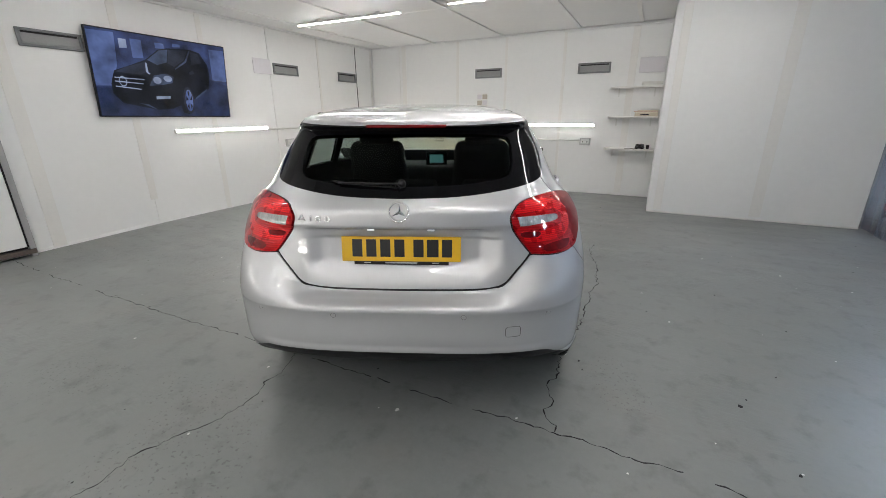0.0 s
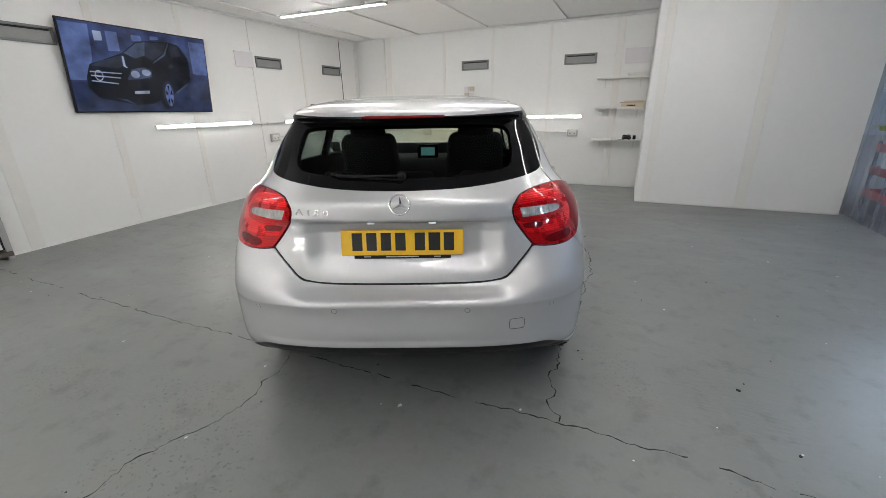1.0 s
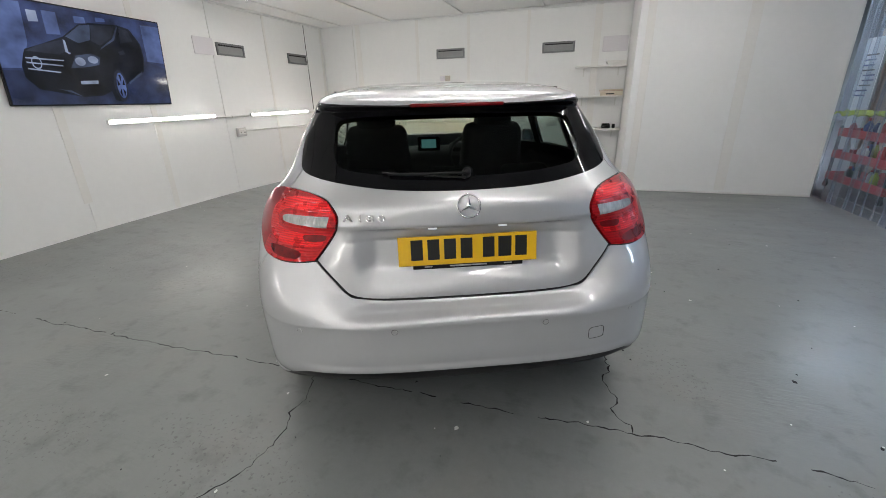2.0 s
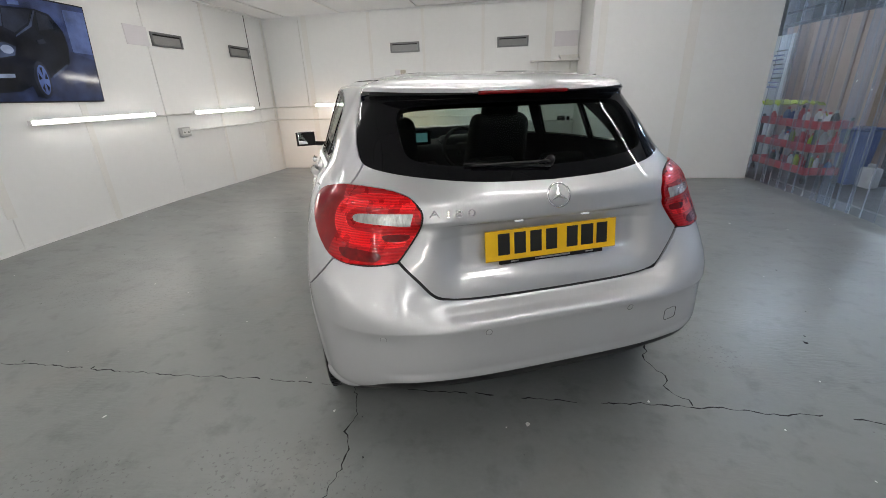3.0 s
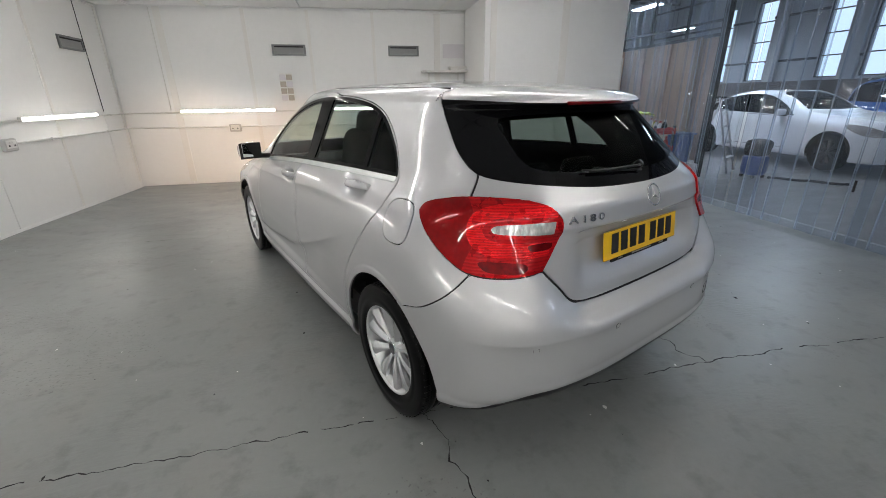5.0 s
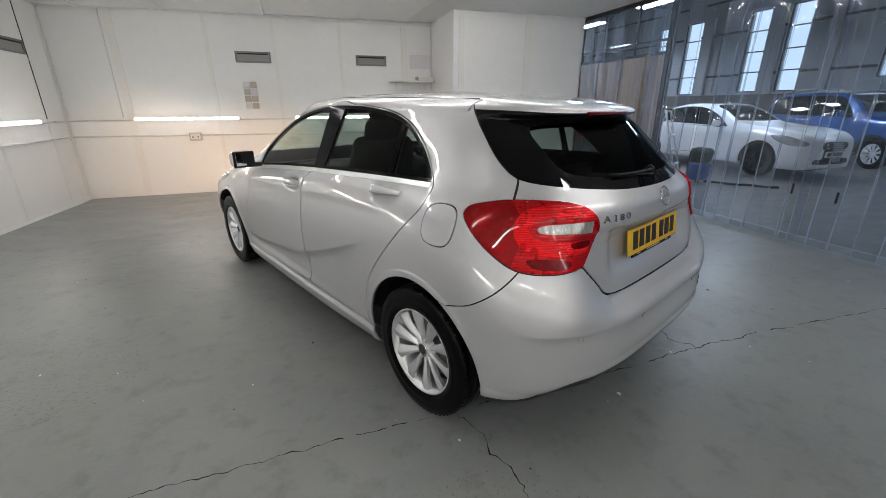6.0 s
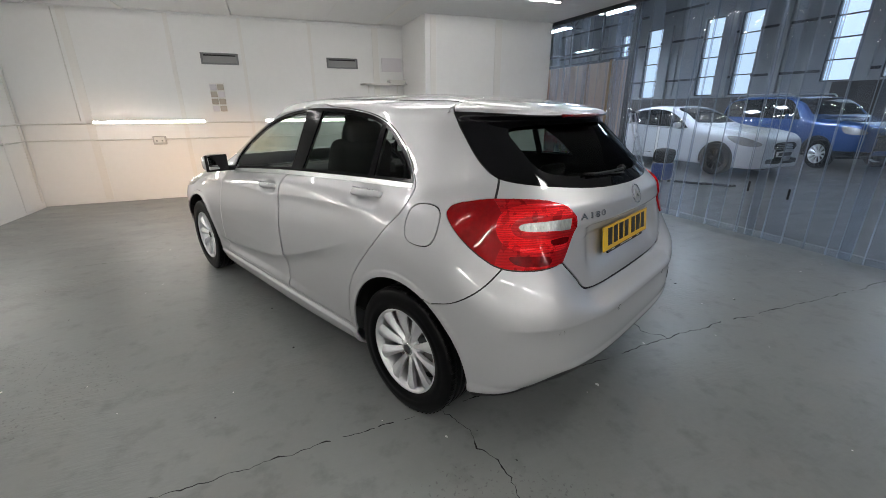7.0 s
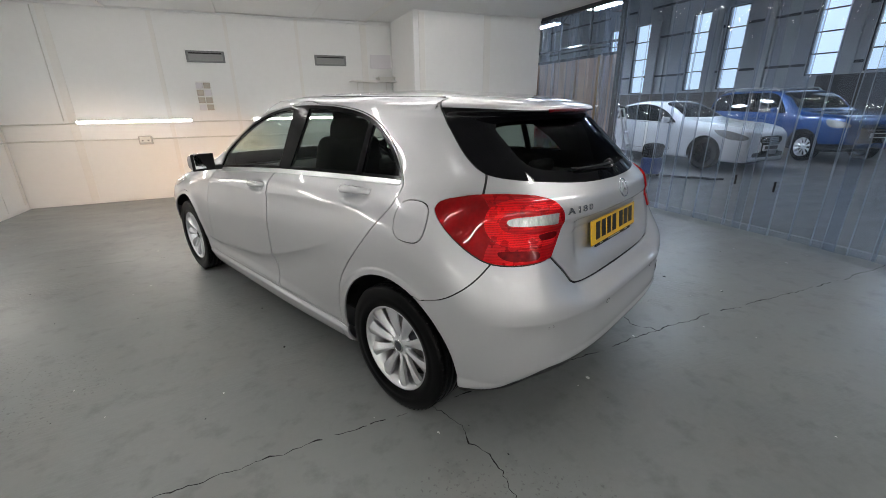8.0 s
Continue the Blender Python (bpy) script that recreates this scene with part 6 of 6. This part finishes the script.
structure("warehouse_wall_west", boxes((2.86, 15.9, 3.75, 0.2, 15.5, 7.5), (2.86, -7.1, 3.75, 0.2, 5.8, 7.5), (2.86, 2.0, 5.4, 0.2, 12.4, 4.2)), CLAD, "grey wall over the curtain opening")
for y in np.arange(-6, 23, 4.0):
    beam_ob = structure("roof_beam", boxes((9.4, y, 6.5, 13, 0.16, 0.12), (9.4, y, 5.8, 13, 0.10, 0.10)), DARKMETAL, "dark steel roof truss", "beam")
    for j in range(12):
        x = 3.4 + j * 1.08
        bm = tube(bmesh.new(), [(x, y, 5.85), (x + 0.54, y, 6.45), (x + 1.08, y, 5.85)], 0.03, 6)
        part("strut", bm, DARKMETAL, beam_ob)
for x in (5.0, 8.6, 12.2):
    structure("roof_purlin", boxes((x, 7, 6.9, 0.12, 33, 0.16)), DARKMETAL, "dark steel roof purlin", "beam")
high = thing("high_bay_light", "lit rectangular warehouse light hanging from the roof", "light", pose(7.9, 10.9, 4.1), "warehouse lights")
part("light_body", boxes((0, 0, 0.04, 0.36, 1.2, 0.06), bev=0.01), ALU, high)
part("light_panel", boxes((0, 0, 0.004, 0.32, 1.16, 0.008)), PANEL, high)
for s in (-1, 1):
    part("hanger", tube(bmesh.new(), [(0, s * 0.4, 0.06), (0, s * 0.4, 3.152)], 0.006, 5), DARKMETAL, high)
# The lamp at (4.6, 8.6) is unseen, added to brighten plywood and white car.
for x, y in ((8.3, 14.2), (4.6, 8.6), (8.3, 17.5), (13.4, 18.5), (8.0, 7.5), (12.5, 4.0), (11.0, -3.0)):
    copy_thing(high, pose(x, y, 4.1))

# Plywood screen with battens, in the warehouse just past the curtain.
screen = thing("plywood_screen", "tall faded plywood screen with upright battens and a dark end post", "screen", pose(4.1, 0, 0))
ys = list(np.linspace(9.35, 6.50, 9))
for a, b in zip(ys, ys[1:]):
    part("board", boxes((0.02, (a + b) / 2, 1.16, 0.018, a - b - 0.006, 2.16)), PLY, screen)
for y in ys[1:-1:2]:
    part("batten", boxes((-0.005, y, 1.16, 0.03, 0.05, 2.16)), PLY, screen)
part("timber_post", boxes((-0.02, 6.86, 1.13, 0.06, 0.10, 2.26), bev=0.004), WOOD, screen)
part("end_post", boxes((0.0, 6.41, 1.75, 0.10, 0.09, 3.5), bev=0.004), BLACK, screen)
for y in (7.3, 8.2, 9.1):
    part("frame_post", boxes((0.06, y, 1.75, 0.04, 0.04, 3.5)), DARKMETAL, screen)
part("frame_rail", boxes((0.06, 7.9, 3.3, 0.05, 3.0, 0.05)), DARKMETAL, screen)
part("top_rail", boxes((0.0, 7.9, 2.26, 0.05, 3.0, 0.05), (0.0, 7.9, 2.47, 0.04, 3.0, 0.04)), DARKMETAL, screen)
part("sole_plate", boxes((0.0, 7.9, 0.04, 0.08, 2.95, 0.08)), WOOD, screen)
bm = bmesh.new()
box(bm, 0, 0, 1.05, 0.03, 0.55, 2.1, 0.004, 1)
notice = tagged(part("white_board", bm, PLASTIC_W, at=pose(3.95, 9.05, 0.0)), "tall white board leaning by the plywood screen", "board")
# The blue bars glow faintly, as they share the television's emissive blue.
for k in range(9):
    part("printed_bar", boxes((-0.018, 0.05 * math.sin(k), 1.85 - 0.075 * k, 0.003, 0.30, 0.022)), SB if k % 3 else INK, notice)

# Red trolley full of cleaning bottles.
REDP = mat("red_tray_plastic", (0.50, 0.025, 0.03), 0.4, var=0.2, scale=6)
BLUEP = mat("blue_plastic", (0.035, 0.085, 0.30), 0.4, var=0.2, scale=6)
LIME = mat("lime_cloth", (0.42, 0.50, 0.03), 0.9, var=0.35, scale=14, bump=0.004, fine=60)
trolley = thing("trolley", "red three-tier trolley crowded with bottles of car cleaner", "trolley", pose(3.42, 7.18, 0))
for z in (0.13, 0.44, 0.74):
    part("tray", boxes((0, 0, z, 0.42, 1.30, 0.02), (-0.20, 0, z + 0.045, 0.02, 1.30, 0.10), (0.20, 0, z + 0.045, 0.02, 1.30, 0.10), (0, -0.64, z + 0.045, 0.42, 0.02, 0.10), (0, 0.64, z + 0.045, 0.42, 0.02, 0.10), bev=0.004), REDP, trolley)
for x in (-0.19, 0.19):
    for y in (-0.63, 0.63):
        part("upright", boxes((x, y, 0.47, 0.03, 0.03, 0.80)), DARKMETAL, trolley)
        part("castor", lathe([(0.0001, -0.015), (0.04, -0.015), (0.04, 0.015), (0.0001, 0.015)], 16), BLACK, trolley, at=pose(x, y, 0.041))
rnd = random.Random(3)
hues = [PLASTIC_W, PLASTIC_W, BLUEP, BLACK, REDP, LIME, STRIP]
for z in (0.14, 0.45, 0.75):
    for k in range(11):
        h, r = rnd.uniform(0.16, 0.26), rnd.uniform(0.032, 0.048)
        bm = lathe([(0.0001, 0), (r, 0), (r, h * 0.62), (r * 0.45, h * 0.78), (r * 0.4, h * 0.88)], 14, "Z")
        bt = tagged(part("bottle", bm, rnd.choice(hues), smooth=True, at=pose(3.42 + rnd.choice((-0.10, 0.03, 0.11)), 6.61 + 0.112 * k, z + 0.001)), "plastic bottle of cleaner standing on the trolley", "bottle", "bottles on the trolley")
        part("cap", lathe([(0.0001, h), (r * 0.42, h), (r * 0.45, h * 0.86)], 12, "Z"), rnd.choice((BLACK, REDP, PLASTIC_W)), bt)
bm = bmesh.new()
bmesh.ops.create_grid(bm, x_segments=18, y_segments=22, size=0.5)
for v in bm.verts:
    v.co = Vector((v.co.x * 0.44, v.co.y * 0.9, 0.035 * noise.noise(v.co * 7) + 0.03 * noise.noise(v.co * 15) + 0.06 - 0.25 * max(0, abs(v.co.x) - 0.36)))
bmesh.ops.solidify(bm, geom=bm.faces, thickness=0.008)
tagged(part("cloth", bm, LIME, smooth=True, at=pose(3.38, 7.52, 1.0)), "crumpled lime-green cloth heaped on the bottles", "cloth")
bin_ob = thing("waste_bin", "tall blue plastic bin standing on the floor", "bin", pose(3.80, 6.60, 0))
bm = bmesh.new()
box(bm, 0, 0, 0.36, 0.30, 0.34, 0.72, 0.04, 3)
for v in bm.verts:
    v.co.x *= 0.8 + 0.28 * v.co.z
    v.co.y *= 0.8 + 0.28 * v.co.z
part("bin_body", bm, BLUEP, bin_ob, smooth=True)
part("bin_lid", boxes((0, 0, 0.735, 0.34, 0.37, 0.03), bev=0.012), BLUEP, bin_ob)
tagged(part("jerrycan", boxes((3.86, 6.33, 0.13, 0.14, 0.20, 0.26), (3.86, 6.33, 0.285, 0.05, 0.12, 0.05), bev=0.02), PLASTIC_W, smooth=True), "white plastic canister on the floor", "canister")

# Aluminium stepladder.
ladder = thing("stepladder", "open aluminium stepladder on the warehouse floor", "ladder", pose(4.80, 6.90, 0, 0, 0, 32) @ Matrix.Diagonal((1.1, 1.1, 1.14, 1)))
for s in (-1, 1):
    part("front_stile", tube(bmesh.new(), [(s * 0.24, -0.34, 0.01), (s * 0.17, 0, 1.15)], 0.016, 6), ALU, ladder)
    part("rear_stile", tube(bmesh.new(), [(s * 0.24, 0.36, 0.01), (s * 0.17, 0.03, 1.13)], 0.013, 6), ALU, ladder)
for k in range(4):
    z = 0.24 + 0.24 * k
    part("tread", boxes((0, -0.34 + 0.34 * z / 1.15, z, 0.46 - 0.13 * z / 1.15, 0.075, 0.025), bev=0.004), ALU, ladder)
part("platform", boxes((0, 0.01, 1.15, 0.36, 0.22, 0.03), bev=0.008), BLACK, ladder)
part("rear_brace", tube(bmesh.new(), [(-0.22, 0.27, 0.32), (0.22, 0.27, 0.32)], 0.009, 6), ALU, ladder)

# Wet vacuum with its hose and a bag on it.
vac = thing("vacuum_cleaner", "blue wet vacuum cleaner with a dark bag and trailing hose", "vacuum", pose(4.95, 6.10, 0))
part("drum", lathe([(0.0001, 0.06), (0.17, 0.06), (0.19, 0.12), (0.19, 0.34), (0.17, 0.37), (0.0001, 0.37)], 28, "Z"), BLUEP, vac, smooth=True)
bm = bmesh.new()
box(bm, 0, 0, 0.50, 0.30, 0.34, 0.28, 0.09, 3)
for v in bm.verts:
    v.co += 0.03 * Vector((noise.noise(v.co * 8), noise.noise(v.co * 9), noise.noise(v.co * 7)))
part("bag", bm, FABRIC, vac, smooth=True)
part("hose", tube(bmesh.new(), [(0.1 + 0.09 * t, -0.22 - 0.12 * t + 0.05 * math.sin(2 * t), 0.03) for t in np.linspace(0, 7, 40)], 0.022, 8), BLACK, vac)
for i in range(4):
    t = math.pi / 4 + i * math.pi / 2
    part("castor", lathe([(0.0001, -0.012), (0.03, -0.012), (0.03, 0.012), (0.0001, 0.012)], 12), BLACK, vac, at=pose(0.15 * math.cos(t), 0.15 * math.sin(t), 0.031))


# ---- parked cars in the warehouse ----
DARKSPOKE, DARKRIM, DARKHUB = (WM[k].copy() for k in ("spoke", "rim", "hub"))
for me in (DARKSPOKE, DARKRIM, DARKHUB):
    me.materials[0] = BLACKTRIM


def far_car(label, paint, m, Y, low, belt, top, wl, wb, wt, dlo, pillars, screens, lamp, grille, intake, base, dark=False, cladding=False):
    """A parked car lofted along its length, cut into panels, glass, lamps and grille, with wheels and mirrors."""
    ob = thing("parked_car", label, "car", m, "cars parked in the warehouse")
    yy = np.concatenate([np.linspace(Y[0], Y[2], 14)[:-1], np.linspace(Y[2], Y[-5], 100), np.linspace(Y[-5], Y[-1], 26)[1:]])
    rows = []
    for y, lo, be, to, a, b, c in zip(yy, *[curve(Y, k)(yy) for k in (low, belt, top, wl, wb, wt)]):
        keys = [(0, lo), (a * 0.9, lo), (a * 0.985, lo + 0.06), (a, lo + 0.45 * (be - lo)), (a * 0.988, lo + 0.78 * (be - lo)), (b, be), ((b * 0.35 + c * 0.65), be + 0.72 * (to - be)), (c, to - 0.035 * min(1, (to - be) / 0.3)), (c * 0.7, to - 0.004), (0, to)]
        at = np.linspace(0, 9, 55)
        rows.append(np.stack([curve(range(10), [k[0] for k in keys])(at), np.full(55, y), curve(range(10), [k[1] for k in keys])(at)], 1))
    g = np.array(rows)
    n = np.cross(np.gradient(g, axis=0), np.gradient(g, axis=1))
    n /= np.maximum(np.linalg.norm(n, axis=2, keepdims=True), 1e-9)
    if n[60, 20, 0] < 0:
        n = -n
    n[:, 0] = (0, 0, -1)
    n[:, -1, 0] = 0
    n /= np.maximum(np.linalg.norm(n, axis=2, keepdims=True), 1e-9)
    S = np.concatenate([g.reshape(-1, 3), n.reshape(-1, 3)], 1)
    ids = np.arange(len(S)).reshape(g.shape[:2])
    p, q, r, t = ids[:-1, :-1].ravel(), ids[:-1, 1:].ravel(), ids[1:, 1:].ravel(), ids[1:, :-1].ravel()
    F = np.concatenate([np.stack([p, q, r], 1), np.stack([p, r, t], 1)])
    smooth_dlo, smooth_lamp, mouth, lower = (outline(k) for k in (dlo, lamp, grille, intake))
    glass_top = [outline(k, 4) for k in screens]
    door = outline([(0.88, 0.34), (0.88, 0.34), (0.88, 0.96), (0.88, 0.96), (1.98, 0.93), (1.98, 0.93), (2.02, 0.34), (2.02, 0.34)])
    wheels = (0.0, base)
    tests = [lambda P: np.where(P[:, 0] > 0.45, np.minimum(np.hypot(P[:, 1], P[:, 2] - 0.335), np.hypot(P[:, 1] - base, P[:, 2] - 0.335)) - 0.378, 1.0),
             lambda P: np.where(P[:, 0] > 0.45, np.minimum(np.hypot(P[:, 1], P[:, 2] - 0.335), np.hypot(P[:, 1] - base, P[:, 2] - 0.335)) - 0.43, 1.0),
             lambda P: np.where(P[:, 0] > 0.45, sdist(P[:, 1:3], smooth_dlo), 0.08),
             lambda P: np.where(P[:, 1] > 2.9, sdist(P[:, 1:3], smooth_lamp), 0.08),
             lambda P: np.where(P[:, 1] > 3.3, sdist(P[:, [0, 2]], mouth), 0.08),
             lambda P: np.where(P[:, 1] > 3.3, sdist(P[:, [0, 2]], lower), 0.08),
             lambda P: np.where(P[:, 0] > 0.45, sdist(P[:, 1:3], door) - 0.004, 0.08),
             lambda P: np.where(P[:, 0] > 0.45, sdist(P[:, 1:3], door) + 0.004, 0.08)]
    for k in glass_top:
        tests.append(lambda P, k=k: np.where(P[:, 2] > 0.95, sdist(P[:, :2], k), 0.08))
    for test in tests:
        S, F = cut(S, F, test(S))
    mid = S[F].mean(1)
    at = [k(mid) < 0 for k in tests]
    kind = np.full(len(F), "body", dtype=object)
    kind[at[6] & ~at[7]] = "door_gap"
    kind[at[3] & (mid[:, 0] > 0.2)] = "headlight"
    kind[at[4]] = "grille"
    kind[at[5]] = "air_intake"
    if cladding:
        kind[(at[1] | (mid[:, 2] < 0.46)) & (mid[:, 0] > 0.5)] = "arch_cladding"
    side = at[2].copy()
    for y in pillars:
        side &= np.abs(mid[:, 1] - y) > 0.035
    kind[at[2]] = "window_frame"
    kind[side] = "side_window"
    for k in at[8:]:
        kind[k & (mid[:, 0] < 0.72)] = "windscreen"
    kind[at[0]] = ""
    tri = S[F]
    turn = (np.cross(tri[:, 1, :3] - tri[:, 0, :3], tri[:, 2, :3] - tri[:, 0, :3]) * tri[:, :, 3:6].mean(1)).sum(1) < 0
    F[turn] = F[turn][:, ::-1]
    for key, material, sides, out, note in (("body", paint, 0, 0.0, ""), ("door_gap", GAP, 1, -0.006, ""), ("headlight", CLEARLAMP, 1, 0.002, "clear headlight"), ("grille", BLACK, 0, -0.012, "dark grille"), ("air_intake", BLACK, 0, -0.012, ""),
                                            ("arch_cladding", BLACK, 0, 0.006, "black plastic cladding"), ("window_frame", BLACKTRIM, 1, -0.003, ""), ("side_window", FARGLASS, 1, -0.004, "dark window glass"), ("windscreen", FARGLASS, 0, -0.002, "dark glass")):
        if (kind == key).any():
            sheet(key, F[kind == key], out, sides, material, ob, note, 0.015, S)
    part("inner_floor", boxes((0, base / 2, 0.5, 1.36, base + 0.9, 0.5)), GAP, ob)
    for s in (-1, 1):
        for w in wheels:
            wh = put("wheel", DARKRIM if dark else WM["rim"], None, ob, "dark alloy wheel" if dark else "alloy wheel", pose(s * 0.775, w, 0.335, 0, 0, 0 if s > 0 else 180) @ Matrix.Diagonal((1, 1.07, 1.07, 1)))
            put("tyre", WM["plain_tyre"], None, wh)
            put("hub", DARKHUB if dark else WM["hub"], None, wh)
            put("brake_backing", WM["brake_backing"], None, wh)
            for i in range(10):
                put("spoke", DARKSPOKE if dark else WM["spoke"], None, wh, at=pose(0, 0, 0, 36 * i, 0, 0))
        bm = bmesh.new()
        box(bm, 0, 0, 0, 0.2, 0.10, 0.13, 0.04, 3)
        zb = float(curve(Y, belt)(1.9))
        mir = part("door_mirror", bm, paint, ob, "", True, pose(s * (float(curve(Y, wb)(1.9)) + 0.11), 1.86, zb + 0.10))
        part("mirror_foot", boxes((-s * 0.10, 0.02, -0.06, 0.12, 0.04, 0.03), bev=0.008), BLACK, mir)
        if cladding:
            part("roof_rail", tube(bmesh.new(), [(s * 0.60, -0.6, 1.66), (s * 0.61, -0.5, 1.735), (s * 0.62, 0.5, 1.755), (s * 0.61, 1.3, 1.735), (s * 0.60, 1.4, 1.67)], 0.018, 8), ALU, ob, "silver roof rail", True)
    nose = Y[-1]
    zs = [k[1] for k in grille]
    for k in range(4):
        z = min(zs) + (max(zs) - min(zs)) * (k + 0.8) / 4.6
        part("grille_bar", tube(bmesh.new(), [(x, nose - 0.012 - 0.30 * abs(x) ** 2.2, z) for x in np.linspace(-0.30, 0.30, 9)], 0.007, 6), CHROME, ob)
    low_plate = part("number_plate", boxes((0, nose + 0.012, min(zs) - 0.075, 0.52, 0.014, 0.11), bev=0.002), PLASTIC_W, ob, "white number plate with a plain bar")
    part("plate_bar", boxes((0, nose + 0.021, min(zs) - 0.075, 0.42, 0.004, 0.07)), INK, low_plate)
    return ob


WPAINT = mat("white_car_paint", (0.80, 0.81, 0.83), 0.35, var=0.03, coat=1.0)
BPAINT = mat("blue_car_paint", (0.004, 0.06, 0.22), 0.35, 0.3, var=0.05, coat=1.0)
FARGLASS = mat("dark_parked_car_glass", (0.012, 0.014, 0.016), 0.03, var=0.2, spec=0.6)
SAL = dict(Y=[-1.0, -0.97, -0.85, -0.5, 0.0, 0.45, 0.9, 1.35, 1.75, 2.2, 2.6, 3.0, 3.3, 3.5, 3.62, 3.68, 3.70], low=[0.50, 0.40, 0.30, 0.22, 0.20, 0.20, 0.20, 0.20, 0.20, 0.20, 0.20, 0.20, 0.19, 0.19, 0.20, 0.25, 0.34],
           belt=[0.75, 0.85, 0.93, 0.97, 0.97, 0.965, 0.95, 0.93, 0.915, 0.895, 0.88, 0.86, 0.83, 0.80, 0.765, 0.73, 0.69], top=[0.78, 0.92, 1.03, 1.09, 1.27, 1.39, 1.435, 1.42, 1.30, 1.06, 1.0, 0.965, 0.92, 0.875, 0.82, 0.765, 0.71],
           wl=[0.34, 0.56, 0.75, 0.86, 0.885, 0.885, 0.885, 0.885, 0.885, 0.885, 0.88, 0.865, 0.83, 0.765, 0.66, 0.52, 0.30], wb=[0.32, 0.53, 0.72, 0.81, 0.83, 0.835, 0.835, 0.835, 0.83, 0.83, 0.82, 0.80, 0.76, 0.69, 0.59, 0.46, 0.26],
           wt=[0.25, 0.42, 0.60, 0.60, 0.57, 0.57, 0.58, 0.59, 0.62, 0.70, 0.72, 0.70, 0.66, 0.58, 0.48, 0.36, 0.20],
           dlo=[(2.05, 0.945), (2.05, 0.945), (1.75, 1.15), (1.35, 1.315), (0.9, 1.36), (0.4, 1.305), (-0.05, 1.15), (-0.30, 1.01), (-0.30, 1.01), (0.4, 0.995), (1.2, 0.975)], pillars=(0.88,),
           screens=([(-0.1, 1.42), (-0.1, 1.42), (0.52, 1.50), (0.57, 1.80), (0.62, 2.14), (0.62, 2.14), (-0.1, 2.22), (-0.1, 2.22)], [(-0.1, -0.40), (-0.1, -0.40), (0.50, -0.36), (0.48, 0.22), (0.48, 0.22), (-0.1, 0.30), (-0.1, 0.30)]),
           lamp=[(3.0, 0.83), (3.25, 0.825), (3.48, 0.77), (3.62, 0.70), (3.58, 0.645), (3.36, 0.655), (3.14, 0.73)], grille=[(-0.1, 0.725), (-0.1, 0.725), (0.30, 0.72), (0.38, 0.68), (0.36, 0.61), (0.26, 0.57), (-0.1, 0.565), (-0.1, 0.565)],
           intake=[(-0.1, 0.40), (-0.1, 0.40), (0.40, 0.41), (0.52, 0.36), (0.44, 0.30), (-0.1, 0.29), (-0.1, 0.29)], base=2.85)
SUV = dict(Y=[-0.95, -0.92, -0.80, -0.4, 0.0, 0.5, 1.0, 1.5, 1.9, 2.25, 2.6, 3.0, 3.35, 3.55, 3.64, 3.68, 3.70], low=[0.60, 0.50, 0.42, 0.34, 0.32, 0.32, 0.32, 0.32, 0.32, 0.32, 0.32, 0.32, 0.33, 0.35, 0.38, 0.42, 0.48],
           belt=[1.0, 1.05, 1.08, 1.10, 1.10, 1.10, 1.10, 1.09, 1.08, 1.07, 1.05, 1.03, 1.0, 0.97, 0.94, 0.90, 0.86], top=[1.04, 1.25, 1.50, 1.66, 1.70, 1.70, 1.69, 1.66, 1.50, 1.22, 1.15, 1.12, 1.09, 1.05, 1.0, 0.95, 0.89],
           wl=[0.55, 0.76, 0.86, 0.92, 0.93, 0.93, 0.93, 0.93, 0.93, 0.93, 0.93, 0.92, 0.89, 0.84, 0.78, 0.70, 0.50], wb=[0.52, 0.73, 0.83, 0.88, 0.89, 0.89, 0.89, 0.89, 0.89, 0.89, 0.88, 0.87, 0.84, 0.79, 0.73, 0.65, 0.45],
           wt=[0.45, 0.62, 0.70, 0.72, 0.72, 0.72, 0.72, 0.72, 0.74, 0.78, 0.79, 0.78, 0.75, 0.70, 0.63, 0.55, 0.36],
           dlo=[(2.08, 1.11), (2.08, 1.11), (1.80, 1.40), (1.50, 1.585), (0.9, 1.62), (-0.30, 1.59), (-0.68, 1.46), (-0.76, 1.14), (-0.76, 1.14)], pillars=(0.95, 0.0),
           screens=([(-0.1, 1.60), (-0.1, 1.60), (0.64, 1.66), (0.66, 1.90), (0.69, 2.20), (0.69, 2.20), (-0.1, 2.26), (-0.1, 2.26)],),
           lamp=[(3.20, 0.985), (3.45, 0.965), (3.63, 0.91), (3.65, 0.83), (3.45, 0.82), (3.30, 0.85)], grille=[(-0.1, 0.88), (-0.1, 0.88), (0.46, 0.88), (0.50, 0.82), (0.46, 0.74), (-0.1, 0.73), (-0.1, 0.73)],
           intake=[(-0.1, 0.58), (-0.1, 0.58), (0.50, 0.58), (0.54, 0.53), (0.48, 0.48), (-0.1, 0.48), (-0.1, 0.48)], base=2.75, cladding=True)
far_car("white saloon parked on the warehouse floor", WPAINT, pose(7.65, 9.15, 0, 0, 0, 179), dark=True, **SAL)
far_car("bright blue off-road car parked beside the white saloon", BPAINT, pose(11.8, 8.36, 0, 0, 0, 160), **SUV)
far_car("white off-road car parked further back in the warehouse", WPAINT, pose(9.6, 15.4, 0, 0, 0, 183), **SUV)
